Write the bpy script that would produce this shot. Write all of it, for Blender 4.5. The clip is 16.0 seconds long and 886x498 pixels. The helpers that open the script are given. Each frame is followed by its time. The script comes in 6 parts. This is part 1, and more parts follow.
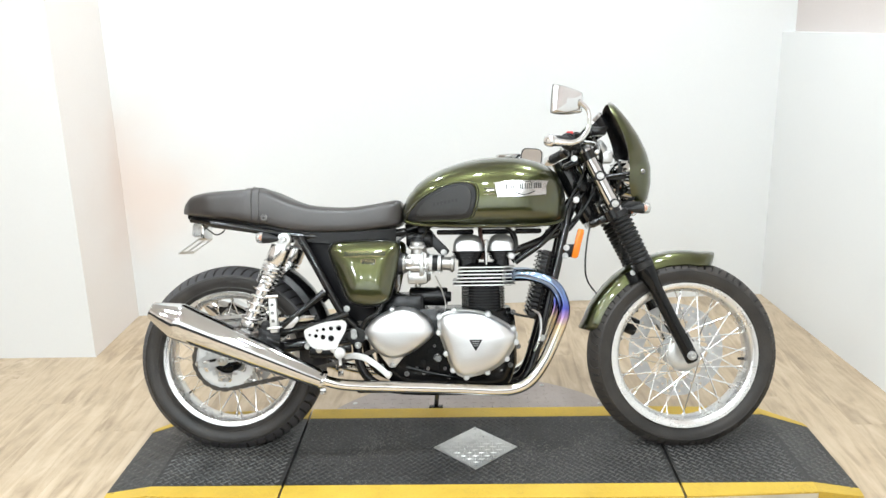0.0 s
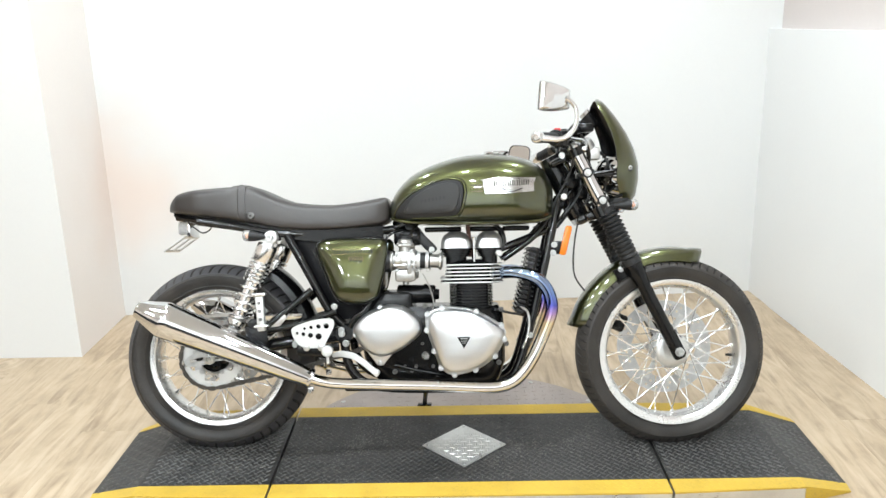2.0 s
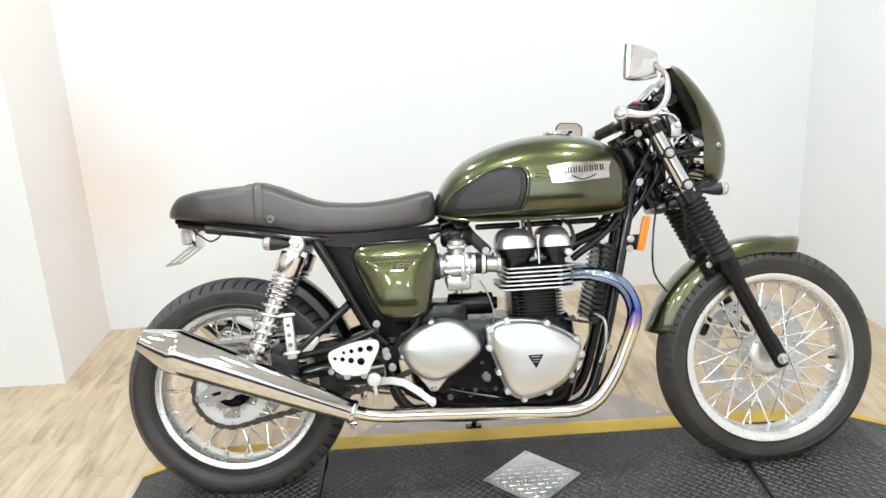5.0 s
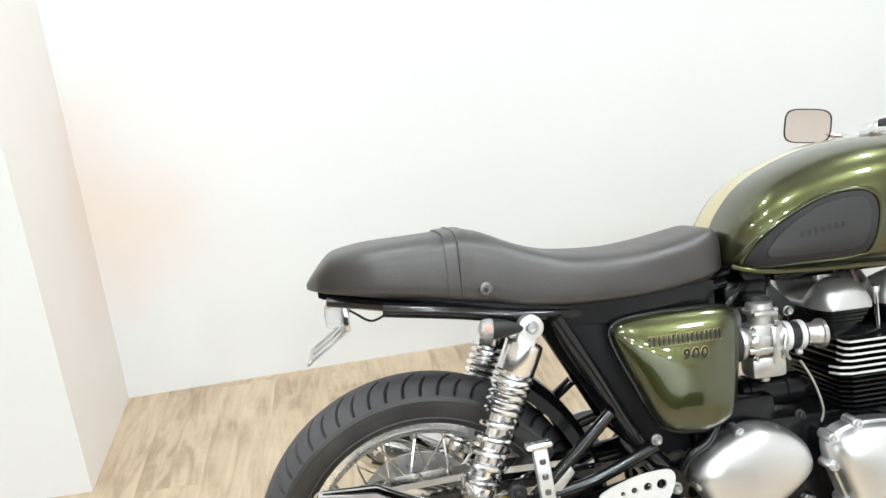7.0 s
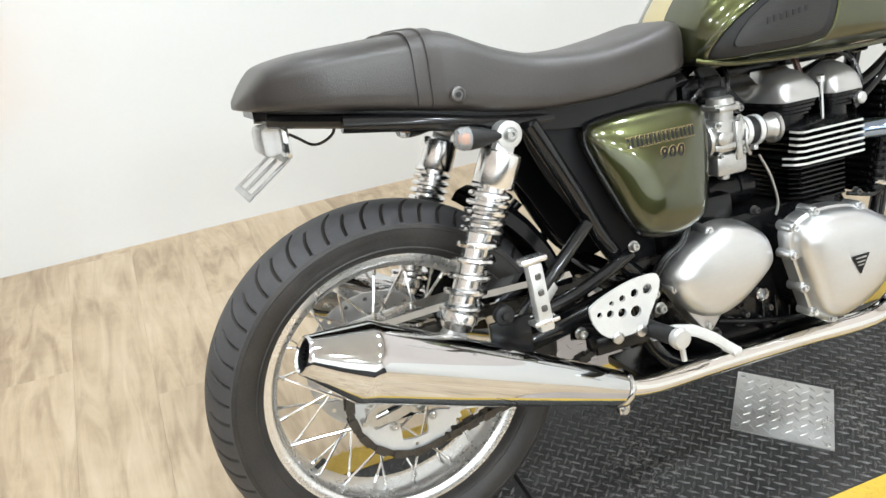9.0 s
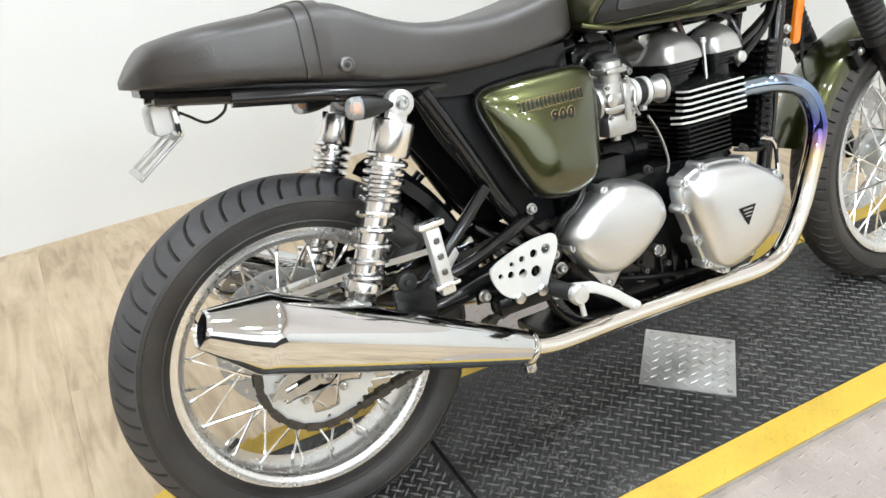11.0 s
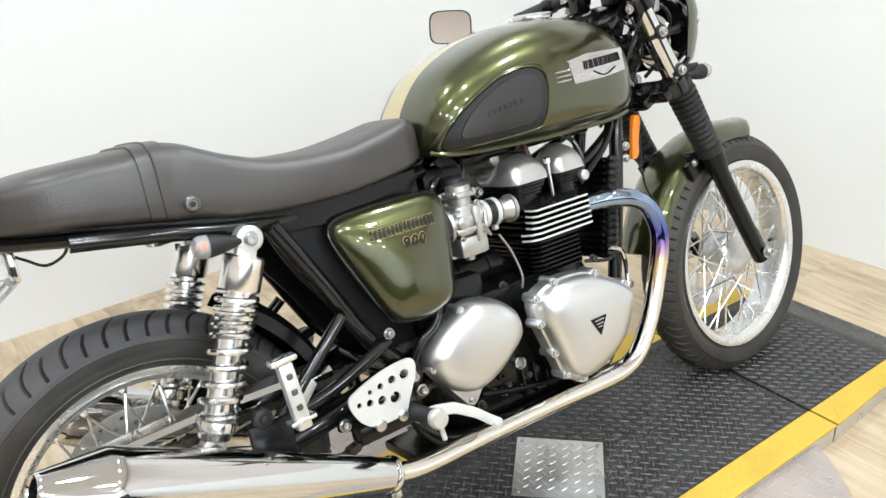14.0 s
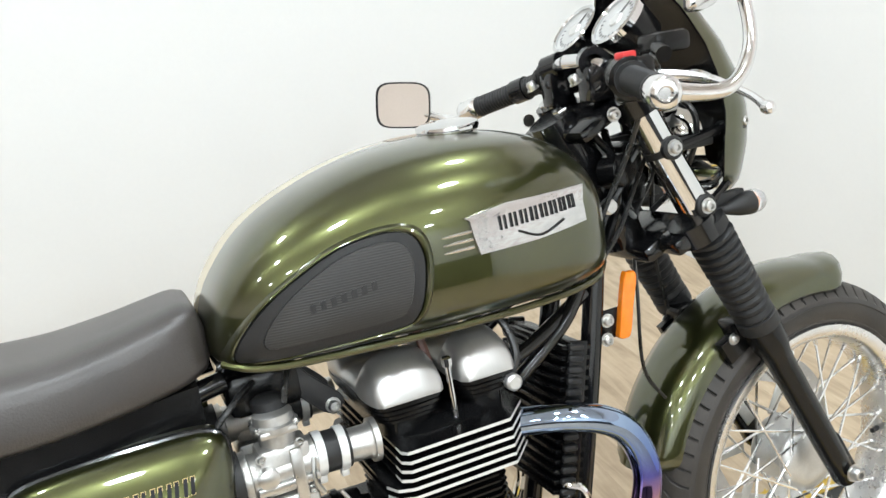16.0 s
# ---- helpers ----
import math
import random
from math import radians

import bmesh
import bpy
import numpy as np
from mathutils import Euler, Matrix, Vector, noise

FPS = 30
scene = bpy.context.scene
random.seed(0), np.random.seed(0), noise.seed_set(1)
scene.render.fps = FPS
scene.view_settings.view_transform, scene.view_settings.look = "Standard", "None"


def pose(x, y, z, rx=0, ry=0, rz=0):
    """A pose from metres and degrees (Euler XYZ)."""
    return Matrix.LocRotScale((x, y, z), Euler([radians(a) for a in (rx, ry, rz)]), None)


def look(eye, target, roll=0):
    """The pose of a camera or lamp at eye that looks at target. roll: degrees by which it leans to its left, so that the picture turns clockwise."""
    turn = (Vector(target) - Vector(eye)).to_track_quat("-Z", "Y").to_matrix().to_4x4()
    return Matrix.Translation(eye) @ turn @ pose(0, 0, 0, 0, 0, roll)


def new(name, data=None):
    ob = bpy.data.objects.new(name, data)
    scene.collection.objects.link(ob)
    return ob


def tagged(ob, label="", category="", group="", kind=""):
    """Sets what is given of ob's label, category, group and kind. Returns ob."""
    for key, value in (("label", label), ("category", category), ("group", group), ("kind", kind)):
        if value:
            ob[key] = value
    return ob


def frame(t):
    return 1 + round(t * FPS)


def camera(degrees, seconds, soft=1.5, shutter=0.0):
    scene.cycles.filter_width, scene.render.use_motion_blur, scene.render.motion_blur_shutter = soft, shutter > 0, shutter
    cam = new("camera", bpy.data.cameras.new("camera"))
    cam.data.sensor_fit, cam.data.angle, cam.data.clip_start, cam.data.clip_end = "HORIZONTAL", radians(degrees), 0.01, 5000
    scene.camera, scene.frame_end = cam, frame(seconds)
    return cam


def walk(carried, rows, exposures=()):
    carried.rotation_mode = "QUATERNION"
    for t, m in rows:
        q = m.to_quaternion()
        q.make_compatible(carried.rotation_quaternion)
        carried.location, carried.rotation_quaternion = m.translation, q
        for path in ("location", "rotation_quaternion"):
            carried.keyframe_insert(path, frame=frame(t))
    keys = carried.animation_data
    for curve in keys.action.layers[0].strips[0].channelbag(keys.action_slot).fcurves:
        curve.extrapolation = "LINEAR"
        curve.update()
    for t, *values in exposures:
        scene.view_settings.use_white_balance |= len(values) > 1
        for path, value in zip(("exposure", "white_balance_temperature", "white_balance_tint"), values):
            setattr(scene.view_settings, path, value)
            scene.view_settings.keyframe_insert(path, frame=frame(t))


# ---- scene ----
cam = camera(56.9, 16.0)
PATH = [
    (0, (0.801, -2.53, 1.355), (0.74, -0.604, 0.819), -1.4),
    (0.5, (0.803, -2.526, 1.352), (0.753, -0.601, 0.811), -1.9),
    (1, (0.806, -2.526, 1.353), (0.75, -0.601, 0.813), -1.5),
    (1.5, (0.808, -2.526, 1.353), (0.755, -0.599, 0.819), -1.5),
    (2, (0.807, -2.524, 1.349), (0.771, -0.598, 0.809), -1.4),
    (2.5, (0.811, -2.52, 1.35), (0.777, -0.599, 0.796), -1.9),
    (3, (0.813, -2.514, 1.345), (0.783, -0.59, 0.8), -2.2),
    (3.2, (0.813, -2.503, 1.353), (0.797, -0.581, 0.8), -2.1),
    (5.3, (0.437, -2.018, 1.305), (0.509, -0.11, 0.71), -3.7),
    (5.5, (0.345, -1.962, 1.309), (0.493, -0.053, 0.731), -4.6),
    (6, (0.162, -1.773, 1.312), (0.451, 0.112, 0.708), -4.9),
    (6.5, (0.062, -1.448, 1.298), (0.237, 0.45, 0.693), -7.3),
    (7, (-0.068, -1.242, 1.301), (0.15, 0.625, 0.619), -4.5),
    (7.5, (-0.213, -1.132, 1.307), (0.328, 0.714, 0.759), -7.5),
    (8, (-0.295, -1.051, 1.27), (0.424, 0.684, 0.582), -4.8),
    (8.5, (-0.313, -1.034, 1.192), (0.357, 0.622, 0.293), -3.2),
    (8.7, (-0.317, -1.041, 1.176), (0.328, 0.585, 0.206), -2.8),
    (10.8, (-0.3, -1.099, 1.127), (0.461, 0.444, 0.108), -2.6),
    (11, (-0.286, -1.105, 1.133), (0.503, 0.43, 0.121), -3.2),
    (11.5, (-0.274, -1.116, 1.15), (0.567, 0.408, 0.165), -2.7),
    (12, (-0.268, -1.109, 1.166), (0.626, 0.416, 0.232), -1.6),
    (12.5, (-0.241, -1.118, 1.185), (0.726, 0.388, 0.291), -2.5),
    (13, (-0.229, -1.119, 1.189), (0.788, 0.375, 0.333), -2.5),
    (13.5, (-0.227, -1.126, 1.195), (0.797, 0.38, 0.368), -2.7),
    (14, (-0.219, -1.124, 1.194), (0.845, 0.351, 0.361), -1.9),
    (14.5, (-0.134, -1.086, 1.186), (0.888, 0.385, 0.298), -6.3),
    (15, (0.098, -1.013, 1.194), (1.018, 0.571, 0.392), -4.5),
    (15.5, (0.305, -0.947, 1.219), (1.135, 0.664, 0.374), -7.7),
    (16, (0.516, -0.785, 1.228), (1.244, 0.876, 0.383), -3.4),
]
walk(cam, [(t, look(eye, target, roll)) for t, eye, target, roll in PATH])

# ---------------------------------------------------------------- world, lamps
world = bpy.data.worlds.new("room_world")
scene.world = world
world.use_nodes = True
world.node_tree.nodes["Background"].inputs[0].default_value = (0.9, 0.95, 1.0, 1)
world.node_tree.nodes["Background"].inputs[1].default_value = 0.25
scene.view_settings.exposure = 0.0
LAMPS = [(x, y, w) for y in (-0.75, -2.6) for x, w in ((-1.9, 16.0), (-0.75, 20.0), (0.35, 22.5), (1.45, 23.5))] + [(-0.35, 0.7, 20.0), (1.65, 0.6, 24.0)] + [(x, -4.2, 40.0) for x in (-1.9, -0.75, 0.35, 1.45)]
CEIL = 2.9


# ---------------------------------------------------------------- materials
def nodes_of(m):
    return m.node_tree, m.node_tree.nodes["Principled BSDF"]


def mat(name, base, rough=0.5, metal=0.0, var=0.12, scale=8.0, bump=0.0, bscale=150.0, coat=0.0, rvar=0.1, tint=None, stretch=None, spec=0.5):
    """A surface with colour and gloss varied at two scales and a fine relief."""
    m = bpy.data.materials.new(name)
    m.use_nodes = True
    nt = m.node_tree
    b = nt.nodes["Principled BSDF"]
    tc = nt.nodes.new("ShaderNodeTexCoord")
    src = tc.outputs["Object"]
    if stretch:
        mp = nt.nodes.new("ShaderNodeMapping")
        mp.inputs["Scale"].default_value = stretch
        nt.links.new(src, mp.inputs[0])
        src = mp.outputs[0]
    n1 = nt.nodes.new("ShaderNodeTexNoise")
    n1.inputs["Scale"].default_value = scale
    n1.inputs["Detail"].default_value = 6
    n2 = nt.nodes.new("ShaderNodeTexNoise")
    n2.inputs["Scale"].default_value = bscale
    n2.inputs["Detail"].default_value = 3
    nt.links.new(src, n1.inputs["Vector"])
    nt.links.new(src, n2.inputs["Vector"])
    add = nt.nodes.new("ShaderNodeMath")
    add.operation = "MULTIPLY_ADD"
    nt.links.new(n2.outputs[0], add.inputs[0])
    add.inputs[1].default_value = 0.4
    nt.links.new(n1.outputs[0], add.inputs[2])
    mr = nt.nodes.new("ShaderNodeMapRange")
    mr.inputs[1].default_value, mr.inputs[2].default_value = 0.45, 0.95
    nt.links.new(add.outputs[0], mr.inputs[0])
    mix = nt.nodes.new("ShaderNodeMix")
    mix.data_type = "RGBA"
    lo = [c * (1 - var) for c in base]
    hi = [min(1, c * (1 + var)) for c in (tint or base)]
    mix.inputs[6].default_value = (*lo, 1)
    mix.inputs[7].default_value = (*hi, 1)
    nt.links.new(mr.outputs[0], mix.inputs[0])
    nt.links.new(mix.outputs[2], b.inputs["Base Color"])
    rr = nt.nodes.new("ShaderNodeMapRange")
    rr.inputs[3].default_value, rr.inputs[4].default_value = rough * (1 - rvar), min(1, rough * (1 + rvar))
    nt.links.new(mr.outputs[0], rr.inputs[0])
    nt.links.new(rr.outputs[0], b.inputs["Roughness"])
    b.inputs["Metallic"].default_value = metal
    b.inputs["Specular IOR Level"].default_value = spec
    b.inputs["Coat Weight"].default_value = coat
    b.inputs["Coat Roughness"].default_value = 0.04
    if bump:
        bp = nt.nodes.new("ShaderNodeBump")
        bp.inputs["Strength"].default_value = bump
        bp.inputs["Distance"].default_value = 0.002
        nt.links.new(n2.outputs[0], bp.inputs["Height"])
        nt.links.new(bp.outputs[0], b.inputs["Normal"])
    return m


M_WALL = mat("white_wall_paint", (0.742, 0.746, 0.739), 0.75, var=0.02, scale=1.2, bump=0.04, bscale=90)
def warm_patch(m, centre, radius, tint):
    """A faint, soft-edged patch of a warm tint round one place on a wall."""
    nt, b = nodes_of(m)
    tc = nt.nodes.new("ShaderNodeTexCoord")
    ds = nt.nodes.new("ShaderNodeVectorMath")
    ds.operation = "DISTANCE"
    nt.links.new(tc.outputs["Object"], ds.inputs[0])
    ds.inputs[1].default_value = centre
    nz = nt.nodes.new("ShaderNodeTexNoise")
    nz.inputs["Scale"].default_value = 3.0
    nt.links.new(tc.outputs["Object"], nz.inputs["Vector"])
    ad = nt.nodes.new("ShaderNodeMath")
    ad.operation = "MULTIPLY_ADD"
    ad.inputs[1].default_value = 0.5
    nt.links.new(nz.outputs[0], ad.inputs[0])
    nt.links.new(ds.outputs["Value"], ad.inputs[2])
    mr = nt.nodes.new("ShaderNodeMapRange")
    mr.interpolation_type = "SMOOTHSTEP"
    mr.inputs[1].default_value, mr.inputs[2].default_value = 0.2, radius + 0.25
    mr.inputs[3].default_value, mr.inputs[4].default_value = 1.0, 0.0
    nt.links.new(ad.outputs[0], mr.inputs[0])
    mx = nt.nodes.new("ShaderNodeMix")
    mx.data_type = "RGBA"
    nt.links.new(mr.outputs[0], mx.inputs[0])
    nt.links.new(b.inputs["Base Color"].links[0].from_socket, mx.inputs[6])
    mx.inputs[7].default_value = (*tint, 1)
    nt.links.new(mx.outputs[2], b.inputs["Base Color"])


# white wall with the warm bounce light of the left return mixed into its colour
M_WARM_BOUNCE = mat("warm_wall_paint", (0.80, 0.75, 0.715), 0.75, var=0.03, scale=1.3, bump=0.04, bscale=90)
# the upper right wall's shade is put into this darker pinkish colour
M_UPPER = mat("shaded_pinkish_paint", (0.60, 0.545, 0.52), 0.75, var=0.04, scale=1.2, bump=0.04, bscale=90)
M_SOUTH = mat("beige_wall_paint", (0.58, 0.51, 0.46), 0.7, var=0.08, scale=1.0, bump=0.04, bscale=90)
# invented dark band on unseen walls, gives chrome and enamel something dark to reflect
M_DARK_BAND = mat("charcoal_wall_paint", (0.022, 0.022, 0.024), 0.6, var=0.1, scale=1.5, bump=0.04, bscale=90)
M_CEIL = mat("ceiling_paint", (0.8, 0.8, 0.8), 0.8, var=0.02, scale=2)
M_PANEL = mat("lamp_housing", (0.8, 0.8, 0.8), 0.4, var=0.02)
M_MAT = mat("black_deck_rubber", (0.023, 0.0235, 0.024), 0.46, var=0.45, scale=5, bump=0.3, bscale=220, rvar=0.3, tint=(0.022, 0.021, 0.020), spec=0.5)
M_WORN = mat("worn_tread_top", (0.046, 0.0465, 0.0465), 0.40, var=0.6, scale=4.5, bump=0.1, bscale=300, rvar=0.3, tint=(0.062, 0.060, 0.058), spec=0.5)
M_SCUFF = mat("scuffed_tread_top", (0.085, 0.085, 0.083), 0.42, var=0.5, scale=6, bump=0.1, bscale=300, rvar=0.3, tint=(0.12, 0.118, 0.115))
M_YEL = mat("yellow_paint", (0.56, 0.37, 0.045), 0.5, var=0.12, scale=9, bump=0.15, bscale=160)
M_TREADPL = mat("aluminium_tread_plate", (0.66, 0.66, 0.65), 0.34, 0.8, var=0.14, scale=14, bump=0.12, bscale=260, rvar=0.3)
M_DISC = mat("pale_tread_plate", (0.355, 0.305, 0.28), 0.5, 0.15, var=0.14, scale=10, bump=0.12, bscale=240, rvar=0.3)
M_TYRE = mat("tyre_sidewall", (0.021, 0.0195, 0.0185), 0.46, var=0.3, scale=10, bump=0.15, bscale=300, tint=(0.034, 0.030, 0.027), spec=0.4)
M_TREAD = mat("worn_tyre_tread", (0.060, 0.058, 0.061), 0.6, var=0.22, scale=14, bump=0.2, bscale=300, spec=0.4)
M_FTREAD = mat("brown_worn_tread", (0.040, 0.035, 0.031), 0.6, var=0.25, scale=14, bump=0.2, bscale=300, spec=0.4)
M_RUBBER = mat("black_rubber", (0.012, 0.012, 0.0125), 0.5, var=0.2, scale=20, bump=0.15, bscale=300, spec=0.4)
M_SEAT = mat("seat_vinyl", (0.030, 0.0258, 0.0242), 0.37, var=0.16, scale=9, bump=0.22, bscale=420, tint=(0.037, 0.032, 0.030), spec=0.72)
M_BLACK = mat("gloss_black_enamel", (0.005, 0.005, 0.0055), 0.14, var=0.2, scale=15, bump=0.02, coat=0.2, spec=0.4)
M_SATIN = mat("satin_black_alloy", (0.0045, 0.0045, 0.0048), 0.22, var=0.3, scale=25, bump=0.08, bscale=320, spec=0.3)
M_CHROME = mat("chrome", (0.66, 0.665, 0.67), 0.04, 1.0, var=0.02, scale=20, rvar=0.4)
M_ALLOY = mat("polished_rim_alloy", (0.80, 0.80, 0.80), 0.27, 0.97, var=0.015, scale=6, rvar=0.2)
M_BRUSH = mat("brushed_cover_alloy", (0.675, 0.68, 0.685), 0.36, 0.97, var=0.06, scale=5, bump=0.012, bscale=120, stretch=(1, 1, 5), rvar=0.15)
M_SPRING = mat("bright_spring_chrome", (0.88, 0.885, 0.89), 0.20, 1.0, var=0.03, scale=20, rvar=0.3)
M_SHELL = mat("mirror_shell_chrome", (0.76, 0.76, 0.76), 0.13, 1.0, var=0.05, scale=30)
M_CARB = mat("weathered_carb_alloy", (0.47, 0.462, 0.445), 0.38, 0.88, var=0.16, scale=30, bump=0.12, bscale=260)
M_CAM = mat("brushed_cam_alloy", (0.53, 0.527, 0.52), 0.40, 0.82, var=0.07, scale=5, bump=0.015, bscale=50, stretch=(9, 1, 0.4), rvar=0.25)
M_BADGE = mat("embossed_badge_chrome", (0.58, 0.58, 0.58), 0.14, 1.0, var=0.12, scale=45, bump=0.35, bscale=70, stretch=(1, 1, 2.5))
M_ROTOR = mat("brake_disc_steel", (0.54, 0.54, 0.54), 0.42, 0.95, var=0.12, scale=40, bump=0.05, bscale=300)
M_STRAP = mat("grey_black_bracket", (0.035, 0.035, 0.036), 0.42, 0.3, var=0.15, scale=25)
M_CAST = mat("cast_alloy", (0.64, 0.64, 0.63), 0.42, 0.8, var=0.10, scale=40, bump=0.15, bscale=260)
M_PLATE = mat("bead_blasted_plate", (0.64, 0.64, 0.63), 0.42, 0.35, var=0.06, scale=40, bump=0.06, bscale=300)
M_GUN = mat("gunmetal_fastener", (0.16, 0.155, 0.15), 0.35, 0.9, var=0.2, scale=60)
M_STEEL = mat("zinc_steel", (0.55, 0.55, 0.54), 0.3, 1.0, var=0.12, scale=50, bump=0.06, bscale=260)
M_CHAIN = mat("chain_steel", (0.075, 0.068, 0.060), 0.42, 0.7, var=0.3, scale=60, bump=0.1)
M_ORANGE = mat("orange_reflector", (0.85, 0.22, 0.01), 0.22, var=0.1, scale=90, bump=0.2, bscale=500, coat=0.5)
M_RED = mat("red_switch", (0.6, 0.03, 0.03), 0.4, var=0.1)
M_DIAL = mat("dial_face", (0.42, 0.42, 0.41), 0.5, var=0.04)
M_GOLD = mat("gold_decal", (0.50, 0.37, 0.15), 0.35, 0.2, var=0.05)
M_DECAL = mat("dark_decal", (0.008, 0.008, 0.009), 0.45, var=0.1, spec=0.2)
M_WIRE = mat("black_cable", (0.010, 0.010, 0.010), 0.28, var=0.2, scale=40)
M_COPPER = mat("brown_hose", (0.085, 0.035, 0.024), 0.5, var=0.2, scale=40)
M_MIRROR = mat("mirror_glass", (0.9, 0.9, 0.9), 0.01, 1.0, var=0.01)


def lens_material():
    m = mat("clear_lens", (0.95, 0.95, 0.95), 0.08, var=0.02, bump=0.3, bscale=400)
    nt, b = nodes_of(m)
    b.inputs["Transmission Weight"].default_value = 0.75
    b.inputs["IOR"].default_value = 1.45
    return m


def flecks(m, colour, amount):
    """Light specks of dust and scuffs, gathered in loose patches."""
    nt, b = nodes_of(m)
    tc = nt.nodes.new("ShaderNodeTexCoord")
    fine = nt.nodes.new("ShaderNodeTexNoise")
    fine.inputs["Scale"].default_value = 150.0
    fine.inputs["Detail"].default_value = 2
    wide = nt.nodes.new("ShaderNodeTexNoise")
    wide.inputs["Scale"].default_value = 3.0
    wide.inputs["Detail"].default_value = 4
    for n in (fine, wide):
        nt.links.new(tc.outputs["Object"], n.inputs["Vector"])
    ad = nt.nodes.new("ShaderNodeMath")
    ad.operation = "MULTIPLY_ADD"
    ad.inputs[1].default_value = 0.45
    nt.links.new(wide.outputs[0], ad.inputs[0])
    nt.links.new(fine.outputs[0], ad.inputs[2])
    mr = nt.nodes.new("ShaderNodeMapRange")
    mr.inputs[1].default_value, mr.inputs[2].default_value = 0.84, 0.95
    mr.inputs[4].default_value = amount
    nt.links.new(ad.outputs[0], mr.inputs[0])
    mx = nt.nodes.new("ShaderNodeMix")
    mx.data_type = "RGBA"
    nt.links.new(mr.outputs[0], mx.inputs[0])
    nt.links.new(b.inputs["Base Color"].links[0].from_socket, mx.inputs[6])
    mx.inputs[7].default_value = (*colour, 1)
    nt.links.new(mx.outputs[2], b.inputs["Base Color"])


flecks(M_MAT, (0.16, 0.15, 0.135), 0.8)
flecks(M_WORN, (0.16, 0.155, 0.148), 0.6)
flecks(M_YEL, (0.30, 0.22, 0.06), 0.35)
flecks(M_DISC, (0.22, 0.19, 0.17), 0.4)
M_LENS = lens_material()
for wall_paint in (M_WALL, M_WARM_BOUNCE):
    warm_patch(wall_paint, (-0.80, 1.38, 0.62), 0.50, (0.76, 0.66, 0.60))


def paint_material(name, stripe):
    """Metallic green enamel under clear coat; stripe: half width of the gold centre band, or 0."""
    m = mat(name, (0.054, 0.059, 0.0192), 0.30, 0.92, var=0.03, scale=25, bscale=400, coat=1.0, rvar=0.03, tint=(0.058, 0.063, 0.0207))
    nt, b = nodes_of(m)
    b.inputs["Coat Roughness"].default_value = 0.03
    b.inputs["Coat IOR"].default_value = 1.68
    if stripe:
        tc = nt.nodes.new("ShaderNodeTexCoord")
        sp = nt.nodes.new("ShaderNodeSeparateXYZ")
        nt.links.new(tc.outputs["Object"], sp.inputs[0])
        ab = nt.nodes.new("ShaderNodeMath")
        ab.operation = "ABSOLUTE"
        mid = nt.nodes.new("ShaderNodeMath")
        mid.operation = "SUBTRACT"
        mid.inputs[1].default_value = 0.024
        nt.links.new(sp.outputs[1], mid.inputs[0])
        nt.links.new(mid.outputs[0], ab.inputs[0])
        old = b.inputs["Base Color"].links[0].from_socket
        prev = old
        for edge, colour in ((stripe + 0.0035, (0.02, 0.02, 0.015, 1)), (stripe, (0.68, 0.57, 0.30, 1))):
            lt = nt.nodes.new("ShaderNodeMath")
            lt.operation = "LESS_THAN"
            lt.inputs[1].default_value = edge
            nt.links.new(ab.outputs[0], lt.inputs[0])
            mx = nt.nodes.new("ShaderNodeMix")
            mx.data_type = "RGBA"
            nt.links.new(lt.outputs[0], mx.inputs[0])
            nt.links.new(prev, mx.inputs[6])
            mx.inputs[7].default_value = colour
            prev = mx.outputs[2]
        nt.links.new(prev, b.inputs["Base Color"])
    return m


M_PAINT = paint_material("green_metallic_paint", 0.0)
M_TANK = paint_material("green_tank_paint", 0.035)


def header_material():
    """Chrome pipe with heat tints: pale blue, violet, straw, then plain chrome lower down."""
    m = mat("heat_tinted_chrome", (0.8, 0.79, 0.78), 0.07, 1.0, var=0.02, scale=20)
    nt, b = nodes_of(m)
    tc = nt.nodes.new("ShaderNodeTexCoord")
    sp = nt.nodes.new("ShaderNodeSeparateXYZ")
    nt.links.new(tc.outputs["Object"], sp.inputs[0])
    nz = nt.nodes.new("ShaderNodeTexNoise")
    nz.inputs["Scale"].default_value = 25
    nt.links.new(tc.outputs["Object"], nz.inputs["Vector"])
    ad = nt.nodes.new("ShaderNodeMath")
    ad.operation = "MULTIPLY_ADD"
    ad.inputs[1].default_value = 0.02
    nt.links.new(nz.outputs[0], ad.inputs[0])
    nt.links.new(sp.outputs[2], ad.inputs[2])
    mr = nt.nodes.new("ShaderNodeMapRange")
    mr.inputs[1].default_value, mr.inputs[2].default_value = 0.20, 0.60
    nt.links.new(ad.outputs[0], mr.inputs[0])
    rp = nt.nodes.new("ShaderNodeValToRGB")
    el = rp.color_ramp.elements
    el[0].position, el[0].color = 0.0, (0.8, 0.79, 0.77, 1)
    el[1].position, el[1].color = 1.0, (0.38, 0.45, 0.56, 1)
    for p, c in ((0.36, (0.8, 0.77, 0.70, 1)), (0.52, (0.76, 0.61, 0.38, 1)), (0.59, (0.40, 0.25, 0.46, 1)), (0.66, (0.10, 0.11, 0.46, 1)), (0.76, (0.17, 0.25, 0.50, 1)), (0.90, (0.30, 0.39, 0.54, 1))):
        e = el.new(p)
        e.color = c
    nt.links.new(mr.outputs[0], rp.inputs[0])
    nt.links.new(rp.outputs[0], b.inputs["Base Color"])
    return m


M_HEADER = header_material()


